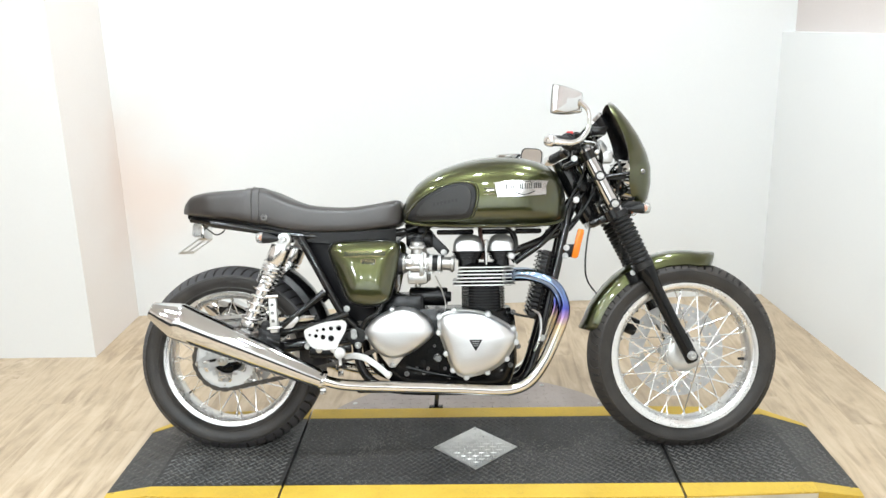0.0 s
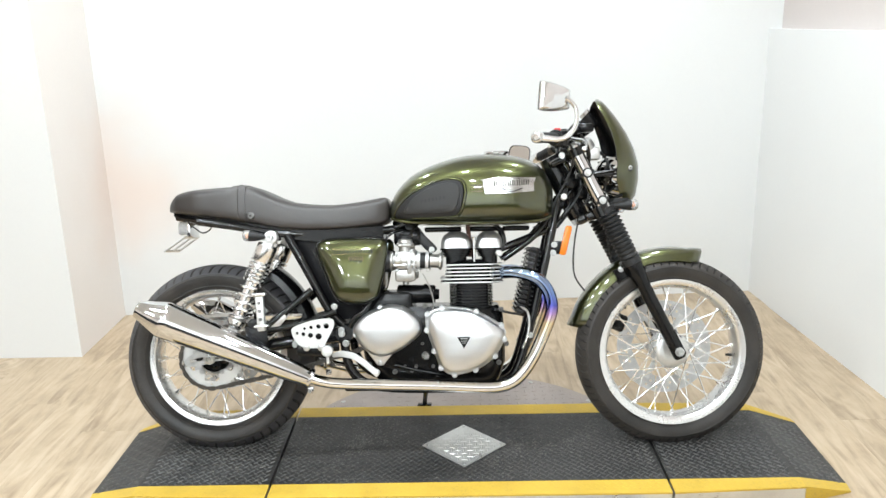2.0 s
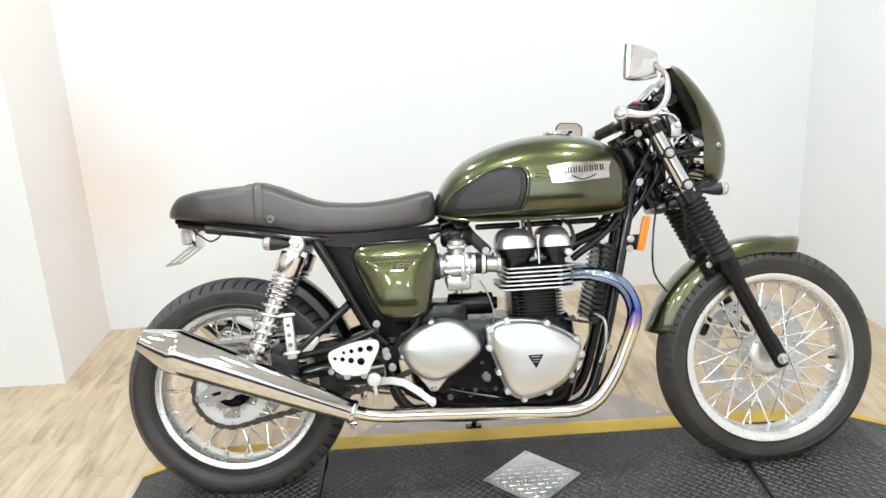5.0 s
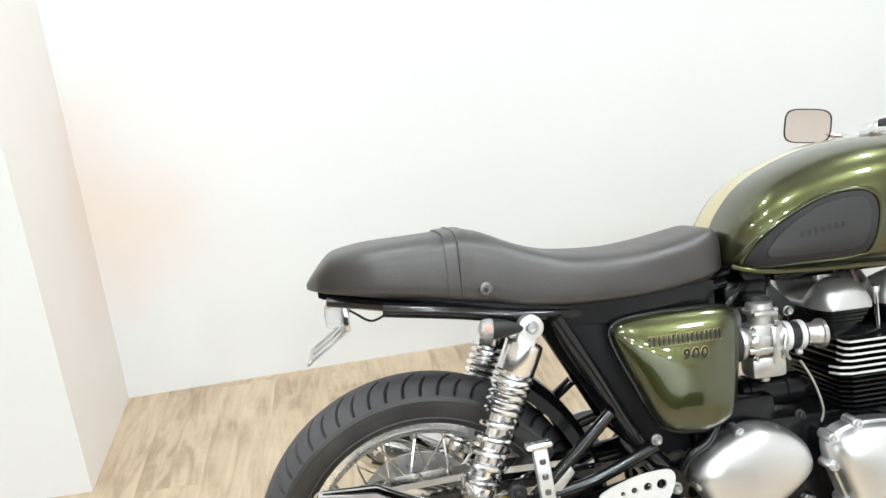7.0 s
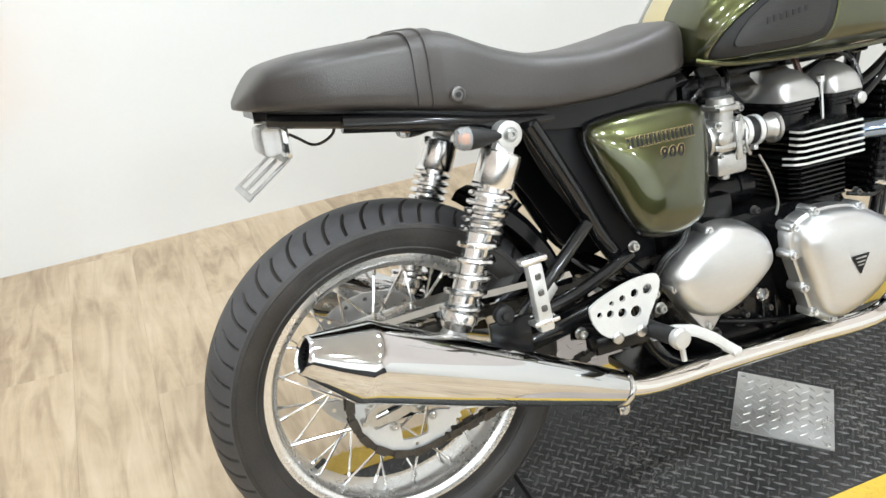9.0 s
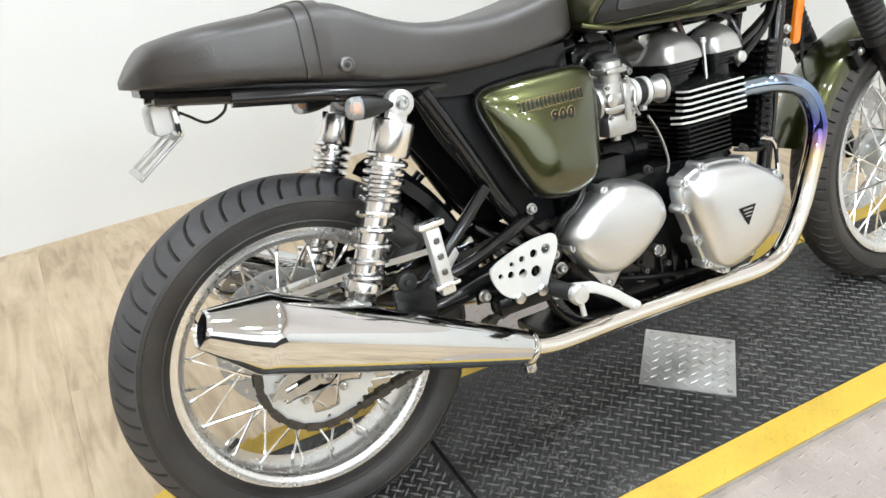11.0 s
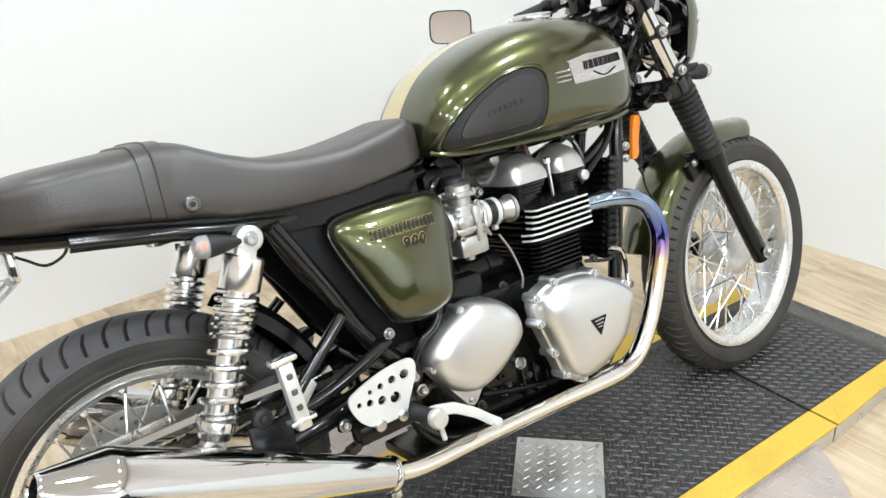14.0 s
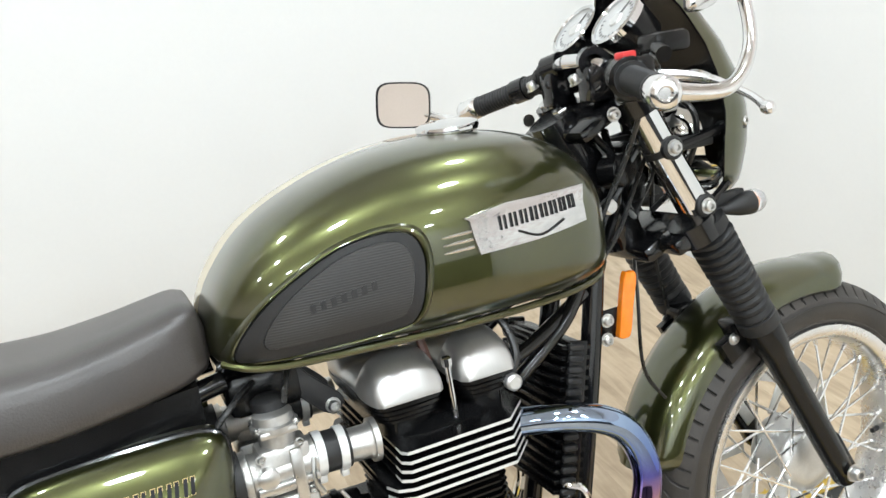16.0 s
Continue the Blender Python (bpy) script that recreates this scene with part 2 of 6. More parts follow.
def wood_material():
    m = mat("oak_plank", (0.5, 0.36, 0.22), 0.42, var=0.2)
    nt, b = nodes_of(m)
    tc = nt.nodes.new("ShaderNodeTexCoord")
    info = nt.nodes.new("ShaderNodeObjectInfo")
    off = nt.nodes.new("ShaderNodeVectorMath")
    off.operation = "MULTIPLY_ADD"
    cmb = nt.nodes.new("ShaderNodeCombineXYZ")
    for i in range(3):
        nt.links.new(info.outputs["Random"], cmb.inputs[i])
    nt.links.new(cmb.outputs[0], off.inputs[0])
    off.inputs[1].default_value = (17, 31, 5)
    nt.links.new(tc.outputs["Object"], off.inputs[2])
    mp = nt.nodes.new("ShaderNodeMapping")
    mp.inputs["Scale"].default_value = (9, 1.1, 1)
    nt.links.new(off.outputs[0], mp.inputs[0])
    grain = nt.nodes.new("ShaderNodeTexNoise")
    grain.inputs["Scale"].default_value = 2.6
    grain.inputs["Detail"].default_value = 6
    grain.inputs["Roughness"].default_value = 0.57
    grain.inputs["Distortion"].default_value = 1.1
    nt.links.new(mp.outputs[0], grain.inputs["Vector"])
    blot = nt.nodes.new("ShaderNodeTexNoise")
    blot.inputs["Scale"].default_value = 3.2
    blot.inputs["Detail"].default_value = 6
    blot.inputs["Roughness"].default_value = 0.64
    nt.links.new(off.outputs[0], blot.inputs["Vector"])
    rp = nt.nodes.new("ShaderNodeValToRGB")
    el = rp.color_ramp.elements
    el[0].position, el[0].color = 0.36, (0.30, 0.222, 0.146, 1)
    el[1].position, el[1].color = 0.64, (0.555, 0.445, 0.32, 1)
    e = el.new(0.5)
    e.color = (0.455, 0.35, 0.236, 1)
    av = nt.nodes.new("ShaderNodeMix")
    av.inputs[0].default_value = 0.42
    nt.links.new(grain.outputs[0], av.inputs[2])
    nt.links.new(blot.outputs[0], av.inputs[3])
    nt.links.new(av.outputs[0], rp.inputs[0])
    hs = nt.nodes.new("ShaderNodeHueSaturation")
    vr = nt.nodes.new("ShaderNodeMapRange")
    vr.inputs[3].default_value, vr.inputs[4].default_value = 0.98, 1.02
    nt.links.new(info.outputs["Random"], vr.inputs[0])
    nt.links.new(vr.outputs[0], hs.inputs["Value"])
    nt.links.new(rp.outputs[0], hs.inputs["Color"])
    nt.links.new(hs.outputs[0], b.inputs["Base Color"])
    bp = nt.nodes.new("ShaderNodeBump")
    bp.inputs["Strength"].default_value = 0.12
    bp.inputs["Distance"].default_value = 0.001
    nt.links.new(grain.outputs[0], bp.inputs["Height"])
    nt.links.new(bp.outputs[0], b.inputs["Normal"])
    return m


M_WOOD = wood_material()


def ribbed_rubber():
    """Knee-pad rubber with fine ribs along it."""
    m = mat("ribbed_rubber", (0.016, 0.0158, 0.0155), 0.42, var=0.15, scale=15)
    nt, b = nodes_of(m)
    tc = nt.nodes.new("ShaderNodeTexCoord")
    wv = nt.nodes.new("ShaderNodeTexWave")
    wv.bands_direction = "Z"
    wv.inputs["Scale"].default_value = 105
    nt.links.new(tc.outputs["Object"], wv.inputs["Vector"])
    bp = nt.nodes.new("ShaderNodeBump")
    bp.inputs["Strength"].default_value = 0.22
    bp.inputs["Distance"].default_value = 0.0015
    nt.links.new(wv.outputs[0], bp.inputs["Height"])
    nt.links.new(bp.outputs[0], b.inputs["Normal"])
    return m


M_PAD = ribbed_rubber()


# ---------------------------------------------------------------- mesh helpers
def part(name, bm, material, parent=None, label="", m=None):
    """Link a bmesh as one mesh object under a thing or under a part."""
    bmesh.ops.recalc_face_normals(bm, faces=bm.faces)
    for f in bm.faces:
        f.smooth = True
    for e in bm.edges:
        if len(e.link_faces) == 2 and e.calc_face_angle(0) > 0.65:
            e.smooth = False
    me = bpy.data.meshes.new(name)
    bm.to_mesh(me)
    bm.free()
    for k in material if isinstance(material, (list, tuple)) else [material]:
        me.materials.append(k)
    ob = new(name, me)
    if parent is not None:
        ob.parent = parent
    if m is not None:
        ob.matrix_basis = m
    if label:
        tagged(ob, label)
    return ob


def again(ob, m, parent):
    """One more object on the same mesh."""
    o = new(ob.name.split(".")[0], ob.data)
    o.parent = parent
    o.matrix_basis = m
    return o


def lerp(xs, ys, x):
    return float(np.interp(x, xs, ys))


def spline(pts, n=6, closed=False):
    """Catmull-Rom through points of any dimension."""
    p = [np.array(q, float) for q in pts]
    k = len(p)
    out = []
    for i in range(k if closed else k - 1):
        a, b, c, d = (p[(i + j) % k] if closed else p[min(max(i + j, 0), k - 1)] for j in (-1, 0, 1, 2))
        for s in range(n):
            t = s / n
            out.append(0.5 * (2 * b + (c - a) * t + (2 * a - 5 * b + 4 * c - d) * t * t + (3 * b - a - 3 * c + d) * t ** 3))
    if not closed:
        out.append(p[-1])
    return out


def loft(bm, rings, caps=True, closed=True):
    vs = [[bm.verts.new(tuple(q)) for q in r] for r in rings]
    n = len(rings[0])
    faces = []
    for a, b in zip(vs, vs[1:]):
        for i in range(n if closed else n - 1):
            j = (i + 1) % n
            faces.append(bm.faces.new((a[i], a[j], b[j], b[i])))
    if caps and closed:
        faces.append(bm.faces.new(vs[0]))
        faces.append(bm.faces.new(vs[-1]))
    return faces


def tube(bm, pts, r, seg=10, n=6, smooth=True):
    """A round bar along a curve; r is one radius or a list along the points."""
    rad = list(r) if isinstance(r, (list, tuple)) else [r] * len(pts)
    pr = spline([(*p, q) for p, q in zip(pts, rad)], n) if smooth and len(pts) > 2 else [np.array((*p, q), float) for p, q in zip(pts, rad)]
    rings = []
    up = None
    for i, q in enumerate(pr):
        d = Vector(pr[min(i + 1, len(pr) - 1)][:3] - pr[max(i - 1, 0)][:3])
        if d.length < 1e-9:
            continue
        d.normalize()
        if up is None:
            up = d.orthogonal().normalized()
        up = (up - d * up.dot(d)).normalized()
        side = d.cross(up)
        c = Vector(q[:3])
        rings.append([c + (up * math.cos(a) + side * math.sin(a)) * q[3] for a in (2 * math.pi * k / seg for k in range(seg))])
    loft(bm, rings)


def axes_of(axis):
    d = Vector(axis).normalized()
    u = d.orthogonal().normalized()
    return d, u, d.cross(u)


def lathe(bm, prof, origin, axis=(0, 1, 0), seg=24, caps=True):
    """Turn a profile of (along the axis, radius) round the axis."""
    d, u, w = axes_of(axis)
    o = Vector(origin)
    rings = [[o + d * a + (u * math.cos(t) + w * math.sin(t)) * max(r, 1e-4) for t in (2 * math.pi * k / seg for k in range(seg))] for a, r in prof]
    return loft(bm, rings, caps)


def torus_lathe(bm, prof, origin, axis=(0, 1, 0), seg=96):
    """A closed profile turned into a ring."""
    return lathe(bm, list(prof) + [prof[0]], origin, axis, seg, caps=False)


def weld(bm, d=1e-5):
    bmesh.ops.remove_doubles(bm, verts=bm.verts, dist=d)


def block(bm, lo, hi, bevel=0.0, segs=2, m=None):
    """A box between two corners with rounded edges, turned by m."""
    b2 = bmesh.new()
    bmesh.ops.create_cube(b2, size=1.0)
    for v in b2.verts:
        v.co = Vector([lo[i] + (v.co[i] + 0.5) * (hi[i] - lo[i]) for i in range(3)])
    if bevel:
        bmesh.ops.bevel(b2, geom=list(b2.edges), offset=bevel, segments=segs, affect="EDGES", profile=0.5)
    join(bm, b2, m)


def join(bm, other, m=None):
    table = {v: bm.verts.new(m @ v.co if m else v.co) for v in other.verts}
    for f in other.faces:
        g = bm.faces.new([table[v] for v in f.verts])
        g.material_index = f.material_index
    other.free()


def slab(bm, outline, y0, y1, edge=0.0):
    """A plate in the x-z plane between y0 (inner) and y1 (outer), its outer rim softened by edge."""
    o = [np.array(p, float) for p in outline]
    c = sum(o) / len(o)
    s = 1 if y1 > y0 else -1
    rings = [[(p[0], y0, p[1]) for p in o], [(p[0], y1 - s * edge, p[1]) for p in o]]
    if edge:
        for k, dy in ((0.35, 0.3), (1.0, 0.0)):
            rings.append([(*((p - (p - c) / max(np.linalg.norm(p - c), 1e-6) * edge * k)[:1]), y1 - s * edge * dy, (p - (p - c) / max(np.linalg.norm(p - c), 1e-6) * edge * k)[1]) for p in o])
    loft(bm, rings)


def holed(bm, outline, holes, y0, y1, seg=16, loops=()):
    """A flat plate with round holes (x, z, r) right through it."""
    b2 = bmesh.new()
    edges = []
    for loop in [outline, *loops] + [[(x + r * math.cos(a), z + r * math.sin(a)) for a in (2 * math.pi * k / seg for k in range(seg))] for x, z, r in holes]:
        vs = [b2.verts.new((p[0], y0, p[1])) for p in loop]
        edges += [b2.edges.new((vs[i], vs[(i + 1) % len(vs)])) for i in range(len(vs))]
    bmesh.ops.triangle_fill(b2, use_beauty=True, use_dissolve=False, edges=edges)
    ext = bmesh.ops.extrude_face_region(b2, geom=list(b2.faces))
    for v in ext["geom"]:
        if isinstance(v, bmesh.types.BMVert):
            v.co.y = y1
    join(bm, b2)


def bolt(bm, p, axis=(0, -1, 0), r=0.006, h=0.006):
    """A hexagon-socket bolt head with a washer."""
    lathe(bm, [(0, r * 1.35), (0.0015, r * 1.35), (0.0015, r), (h * 0.8, r), (h, r * 0.8), (h, r * 0.5), (h * 0.5, r * 0.45)], p, axis, 10)


def lozenge(bm, x, y, z, ang, length=0.024, width=0.0075, h=0.0018):
    """One raised bar of a tread plate."""
    c, s = math.cos(ang), math.sin(ang)
    put = lambda u, v, w: bm.verts.new((x + u * c - v * s, y + u * s + v * c, z + w))
    a, b = put(-length / 2, 0, 0), put(length / 2, 0, 0)
    e, f = put(0, width / 2, 0), put(0, -width / 2, 0)
    t1, t2 = put(-length / 4, 0, h), put(length / 4, 0, h)
    for q in ((a, f, t1), (f, t2, t1), (f, b, t2), (b, e, t2), (e, t1, t2), (e, a, t1)):
        bm.faces.new(q)


# ---------------------------------------------------------------- room
def wall(name, p, q, z0, z1, thick, material, label):
    """An upright wall whose visible face runs from p to q; it is thick to the right of that way."""
    d = Vector((q[0] - p[0], q[1] - p[1], 0)).normalized()
    n = Vector((d.y, -d.x, 0)) * thick
    bm = bmesh.new()
    loft(bm, [[(p[0], p[1], z), (q[0], q[1], z), (q[0] + n.x, q[1] + n.y, z), (p[0] + n.x, p[1] + n.y, z)] for z in (z0, z1)])
    return tagged(part(name, bm, material), label, "wall", kind="structure")


FLOOR = -0.06
WL, WR, WB = -0.884, 2.330, 1.385
wall("wall_back", (WR + 0.4, 1.600), (WL - 0.2, 1.358), FLOOR - 0.1, CEIL, 0.15, M_WALL, "plain white painted wall behind the motorcycle")
bm = bmesh.new()
turn = [(WL - 0.004, WB + 0.004), (WL + 0.008, 0.836), (-3.2, 0.836), (-3.2, 1.0), (WL - 0.15, 1.0), (WL - 0.15, WB + 0.004)]
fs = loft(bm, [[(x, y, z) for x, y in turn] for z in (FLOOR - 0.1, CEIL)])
# only the return face carries the painted warm bounce
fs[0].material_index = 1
tagged(part("wall_left", bm, [M_WALL, M_WARM_BOUNCE]), "white painted wall corner, warm bounce light painted on its return", "wall", kind="structure")
# west and south walls stay out of view; their charcoal part only shapes reflections
wall("wall_west", (-3.2, 0.857), (-3.2, -5.0), FLOOR - 0.1, 1.15, 0.15, M_DARK_BAND, "unseen side wall, charcoal to waist height added for dark reflections")
wall("wall_west_upper", (-3.203, 0.857), (-3.203, -5.0), 1.15, CEIL, 0.147, M_SOUTH, "plain beige painted side wall above the charcoal")
wall("wall_south", (-3.2, -5.0), (WR + 0.7, -5.0), FLOOR - 0.1, 1.15, 0.15, M_DARK_BAND, "unseen end wall, charcoal to waist height added for dark reflections")
wall("wall_south_upper", (-3.2, -5.003), (WR + 0.7, -5.003), 1.15, CEIL, 0.147, M_WALL, "plain white painted end wall above the charcoal")
wall("wall_right", (WR + 0.412, -5.0), (WR - 0.004, WB + 0.25), FLOOR - 0.1, 1.270, 0.2, M_WALL, "low white painted half wall with a flat top")
wall("wall_upper", (WR + 0.472, -5.0), (WR + 0.056, WB + 0.28), 1.270, CEIL, 0.15, M_UPPER, "wall set back above the half wall, its shade put into pinkish paint")
bm = bmesh.new()
block(bm, (-3.4, -5.2, CEIL), (WR + 0.8, WB + 0.4, CEIL + 0.1))
tagged(part("ceiling", bm, M_CEIL), "plain white ceiling with round lamps", "ceiling", kind="structure")


def ceiling_lamp(x, y, watts):
    base = tagged(new("ceiling_lamp"), "round white ceiling lamp set under the ceiling", "ceiling lamp", "ceiling lamps")
    base.location = (x, y, CEIL)
    bm = bmesh.new()
    torus_lathe(bm, [(0, 0.115), (-0.03, 0.115), (-0.034, 0.108), (-0.03, 0.102), (0, 0.102)], (0, 0, 0), (0, 0, 1), 32)
    part("frame", bm, M_PANEL, base)
    li = bpy.data.lights.new("lamp", "AREA")
    li.shape, li.size, li.energy, li.color = "DISK", 0.19, watts, (0.857, 0.946, 1.0)
    lo = new("lamp_light", li)
    lo.parent = base
    lo.location = (0, 0, -0.02)
    return base


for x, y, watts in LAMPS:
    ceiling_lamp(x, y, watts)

# floor: slab with planks that run away from the camera
bm = bmesh.new()
block(bm, (-3.4, -5.2, FLOOR - 0.12), (WR + 0.6, WB + 0.3, FLOOR - 0.004))
floor = tagged(part("floor", bm, M_WOOD), "light oak plank floor with knots and grey-brown grain", "floor", kind="structure")


# ---------------------------------------------------------------- turntable and platform
CX, CY, RD = 0.815, -0.10, 0.615
SEAM_L, SEAM_R = 0.222, 1.43
NEAR_O, NEAR_I, FAR_I, FAR_O = -0.394, -0.322, 0.117, 0.190
END_L, END_R = -0.187, 1.825
TOP = -0.005

disc = tagged(new("turntable_disc"), "pale diamond-tread metal turntable disc on the floor", "turntable")
bm = bmesh.new()
lathe(bm, [(FLOOR, RD), (-0.030, RD), (-0.026, RD - 0.004), (-0.026, 0.001)], (CX, CY, 0), (0, 0, 1), 96)
part("plate", bm, M_DISC, disc)
bm = bmesh.new()
g = 0.034
for i in range(-20, 21):
    for j in range(-20, 21):
        x, y = CX + i * g, CY + j * g
        if math.hypot(x - CX, y - CY) < RD - 0.02 and (y < NEAR_O - 0.01 or y > FAR_O + 0.01):
            lozenge(bm, x, y, -0.026, 0.15 if (i + j) % 2 else 1.72, 0.026, 0.008, 0.0016)
tagged(part("tread", bm, M_DISC, disc), kind="stuff")
for k in range(14):
    a = 2 * math.pi * k / 14 + 0.2
    x, y = CX + (RD - 0.03) * math.cos(a), CY + (RD - 0.03) * math.sin(a)
    if y < NEAR_O - 0.02 or y > FAR_O + 0.02:
        bm = bmesh.new()
        bolt(bm, (x, y, -0.026), (0, 0, 1), 0.007, 0.003)
        part("rivet", bm, M_STEEL, disc)

platform = tagged(new("display_platform"), "low black rubber-topped display platform with yellow painted edges", "platform")


def deck(name, pts_in, z_top, material, parent, z_low):
    """A deck piece over a plan outline of (x, y, z)."""
    bm = bmesh.new()
    loft(bm, [[(x, y, z_low) for x, y, _ in pts_in], [(x, y, z) for x, y, z in pts_in]])
    return part(name, bm, material, parent)


gap = 0.004
centre = deck("centre_deck", [(SEAM_L + gap, NEAR_I, TOP), (SEAM_R - gap, NEAR_I, TOP), (SEAM_R - gap, FAR_I, TOP), (SEAM_L + gap, FAR_I, TOP)], TOP, M_MAT, platform, FLOOR + 0.002)
for sgn, seam, end in ((-1, SEAM_L - gap, END_L), (1, SEAM_R + gap, END_R)):
    deck("end_deck", [(seam, NEAR_I, TOP), (end, NEAR_I, TOP), (end, FAR_I, TOP), (seam, FAR_I, TOP)], TOP, M_MAT, platform, FLOOR + 0.002)
    tip = end + sgn * 0.165
    deck("ramp", [(end, NEAR_I, TOP), (tip, NEAR_I + 0.045, FLOOR + 0.004), (tip, FAR_I - 0.0, FLOOR + 0.004), (end, FAR_I, TOP)], TOP, M_MAT, platform, FLOOR + 0.001)
    deck("ramp_edge", [(end, NEAR_I - 0.001, TOP + 0.001), (end, NEAR_O + 0.02, TOP), (tip - sgn * 0.005, NEAR_I + 0.0, FLOOR + 0.004), (tip, NEAR_I + 0.044, FLOOR + 0.005)], TOP, M_YEL, platform, FLOOR + 0.001)
    deck("ramp_edge", [(end, FAR_I + 0.001, TOP + 0.001), (end, FAR_O - 0.02, TOP), (tip - sgn * 0.005, FAR_I + 0.03, FLOOR + 0.004), (tip, FAR_I + 0.001, FLOOR + 0.005)], TOP, M_YEL, platform, FLOOR + 0.001)
for x0, x1 in ((END_L, SEAM_L - gap), (SEAM_L + gap, SEAM_R - gap), (SEAM_R + gap, END_R)):
    for yi, yo in ((NEAR_I - 0.001, NEAR_O), (FAR_I + 0.001, FAR_O)):
        s = 1 if yo > yi else -1
        cut0 = 0.02 if x0 == END_L else 0
        cut1 = 0.02 if x1 == END_R else 0
        deck("yellow_edge", [(x0, yi, TOP + 0.001), (x1, yi, TOP + 0.001), (x1, yo - s * cut1, TOP), (x0, yo - s * cut0, TOP)], TOP, M_YEL, platform, TOP - 0.006)
        deck("skirt", [(x0, yi, TOP - 0.0062), (x1, yi, TOP - 0.0062), (x1, yo - s * (cut1 + 0.003), TOP - 0.0062), (x0, yo - s * (cut0 + 0.003), TOP - 0.0062)], TOP, M_TREADPL, platform, FLOOR + 0.001)
black, scuffed, yellow = bmesh.new(), bmesh.new(), bmesh.new()
g, p = 0.0245, 0.0186
for i in range(0, 200):
    for j in range(-110, 150):
        # lattice turned by 45 degrees, so that each lug points at the flank of the next
        x, y = -0.55 + (i + j) * p * 0.7071, -0.10 + (i - j) * p * 0.7071
        if x < END_L + 0.012 or x > END_R - 0.01 or y < NEAR_O + 0.008 or y > FAR_O - 0.01:
            continue
        if abs(x - SEAM_L) < 0.016 or abs(x - SEAM_R) < 0.016:
            continue
        if abs(x - CX) + abs(y - CY) < 0.148:
            continue
        if min(abs(y - NEAR_I), abs(y - FAR_I)) < 0.008:
            continue
        inner = NEAR_I < y < FAR_I
        lozenge(yellow if not inner else scuffed if x < SEAM_L else black, x, y, TOP + (0 if inner else 0.001), 0.78 if (i + j) % 2 else -0.78, 0.0262, 0.0066, 0.0026 if inner else 0.0007)
tagged(part("tread", black, M_WORN, platform), kind="stuff")
tagged(part("scuffed_tread", scuffed, M_SCUFF, platform), kind="stuff")
tagged(part("edge_tread", yellow, M_YEL, platform), kind="stuff")
for sgn, end in ((-1, END_L), (1, END_R)):
    bm = bmesh.new()
    for i in range(6):
        for j in range(16):
            x, y = sgn * (0.015 + i * g), NEAR_I + 0.035 + j * g
            lozenge(bm, x, y, 0, 0.78 if (i + j) % 2 else -0.78, 0.026, 0.0085, 0.0017)
    for v in bm.verts:
        v.co = Vector((end + v.co.x, v.co.y, TOP + abs(v.co.x) * (FLOOR + 0.004 - TOP) / 0.165 + v.co.z))
    tagged(part("ramp_tread", bm, M_WORN, platform), kind="stuff")

# the square tread plate let into the deck
plate_ob = tagged(new("tread_plate"), "square grey diamond-tread metal plate set cornerwise in the deck", "metal plate")
hd = 0.138
bm = bmesh.new()
loft(bm, [[(CX + hd * a, CY + hd * b, z) for a, b in ((1, 0), (0, 1), (-1, 0), (0, -1))] for z in (TOP, TOP + 0.003)])
part("plate", bm, M_TREADPL, plate_ob)
bm = bmesh.new()
for i in range(-8, 9):
    for j in range(-8, 9):
        x, y = CX + i * 0.0195, CY + j * 0.0195
        if abs(x - CX) + abs(y - CY) < hd - 0.016:
            lozenge(bm, x, y, TOP + 0.003, 0.0 if (i + j) % 2 else math.pi / 2, 0.0225, 0.0058, 0.0016)
tagged(part("tread", bm, M_TREADPL, plate_ob), kind="stuff")
for a, b in ((0.88, 0), (-0.88, 0), (0, 0.88), (0, -0.88)):
    bm = bmesh.new()
    bolt(bm, (CX + hd * a, CY + hd * b, TOP + 0.003), (0, 0, 1), 0.004, 0.002)
    part("screw", bm, M_STEEL, plate_ob)

# ---------------------------------------------------------------- motorcycle
# Built upright in its own axes (x forward, y to its left, z up), then leaned on its side stand.
bike = tagged(new("motorcycle"), "green and black cafe racer motorcycle leaning on its side stand", "motorcycle")
bike.matrix_basis = pose(-0.0094, -0.07, 0, -15.5, 0, 0) @ Matrix.Diagonal((1.012, 1, 1, 1))
RX, RZ, FX, FZ = 0.014, 0.299, 1.492, 0.292
STEER = Vector((0.4312, 0, -0.9022))


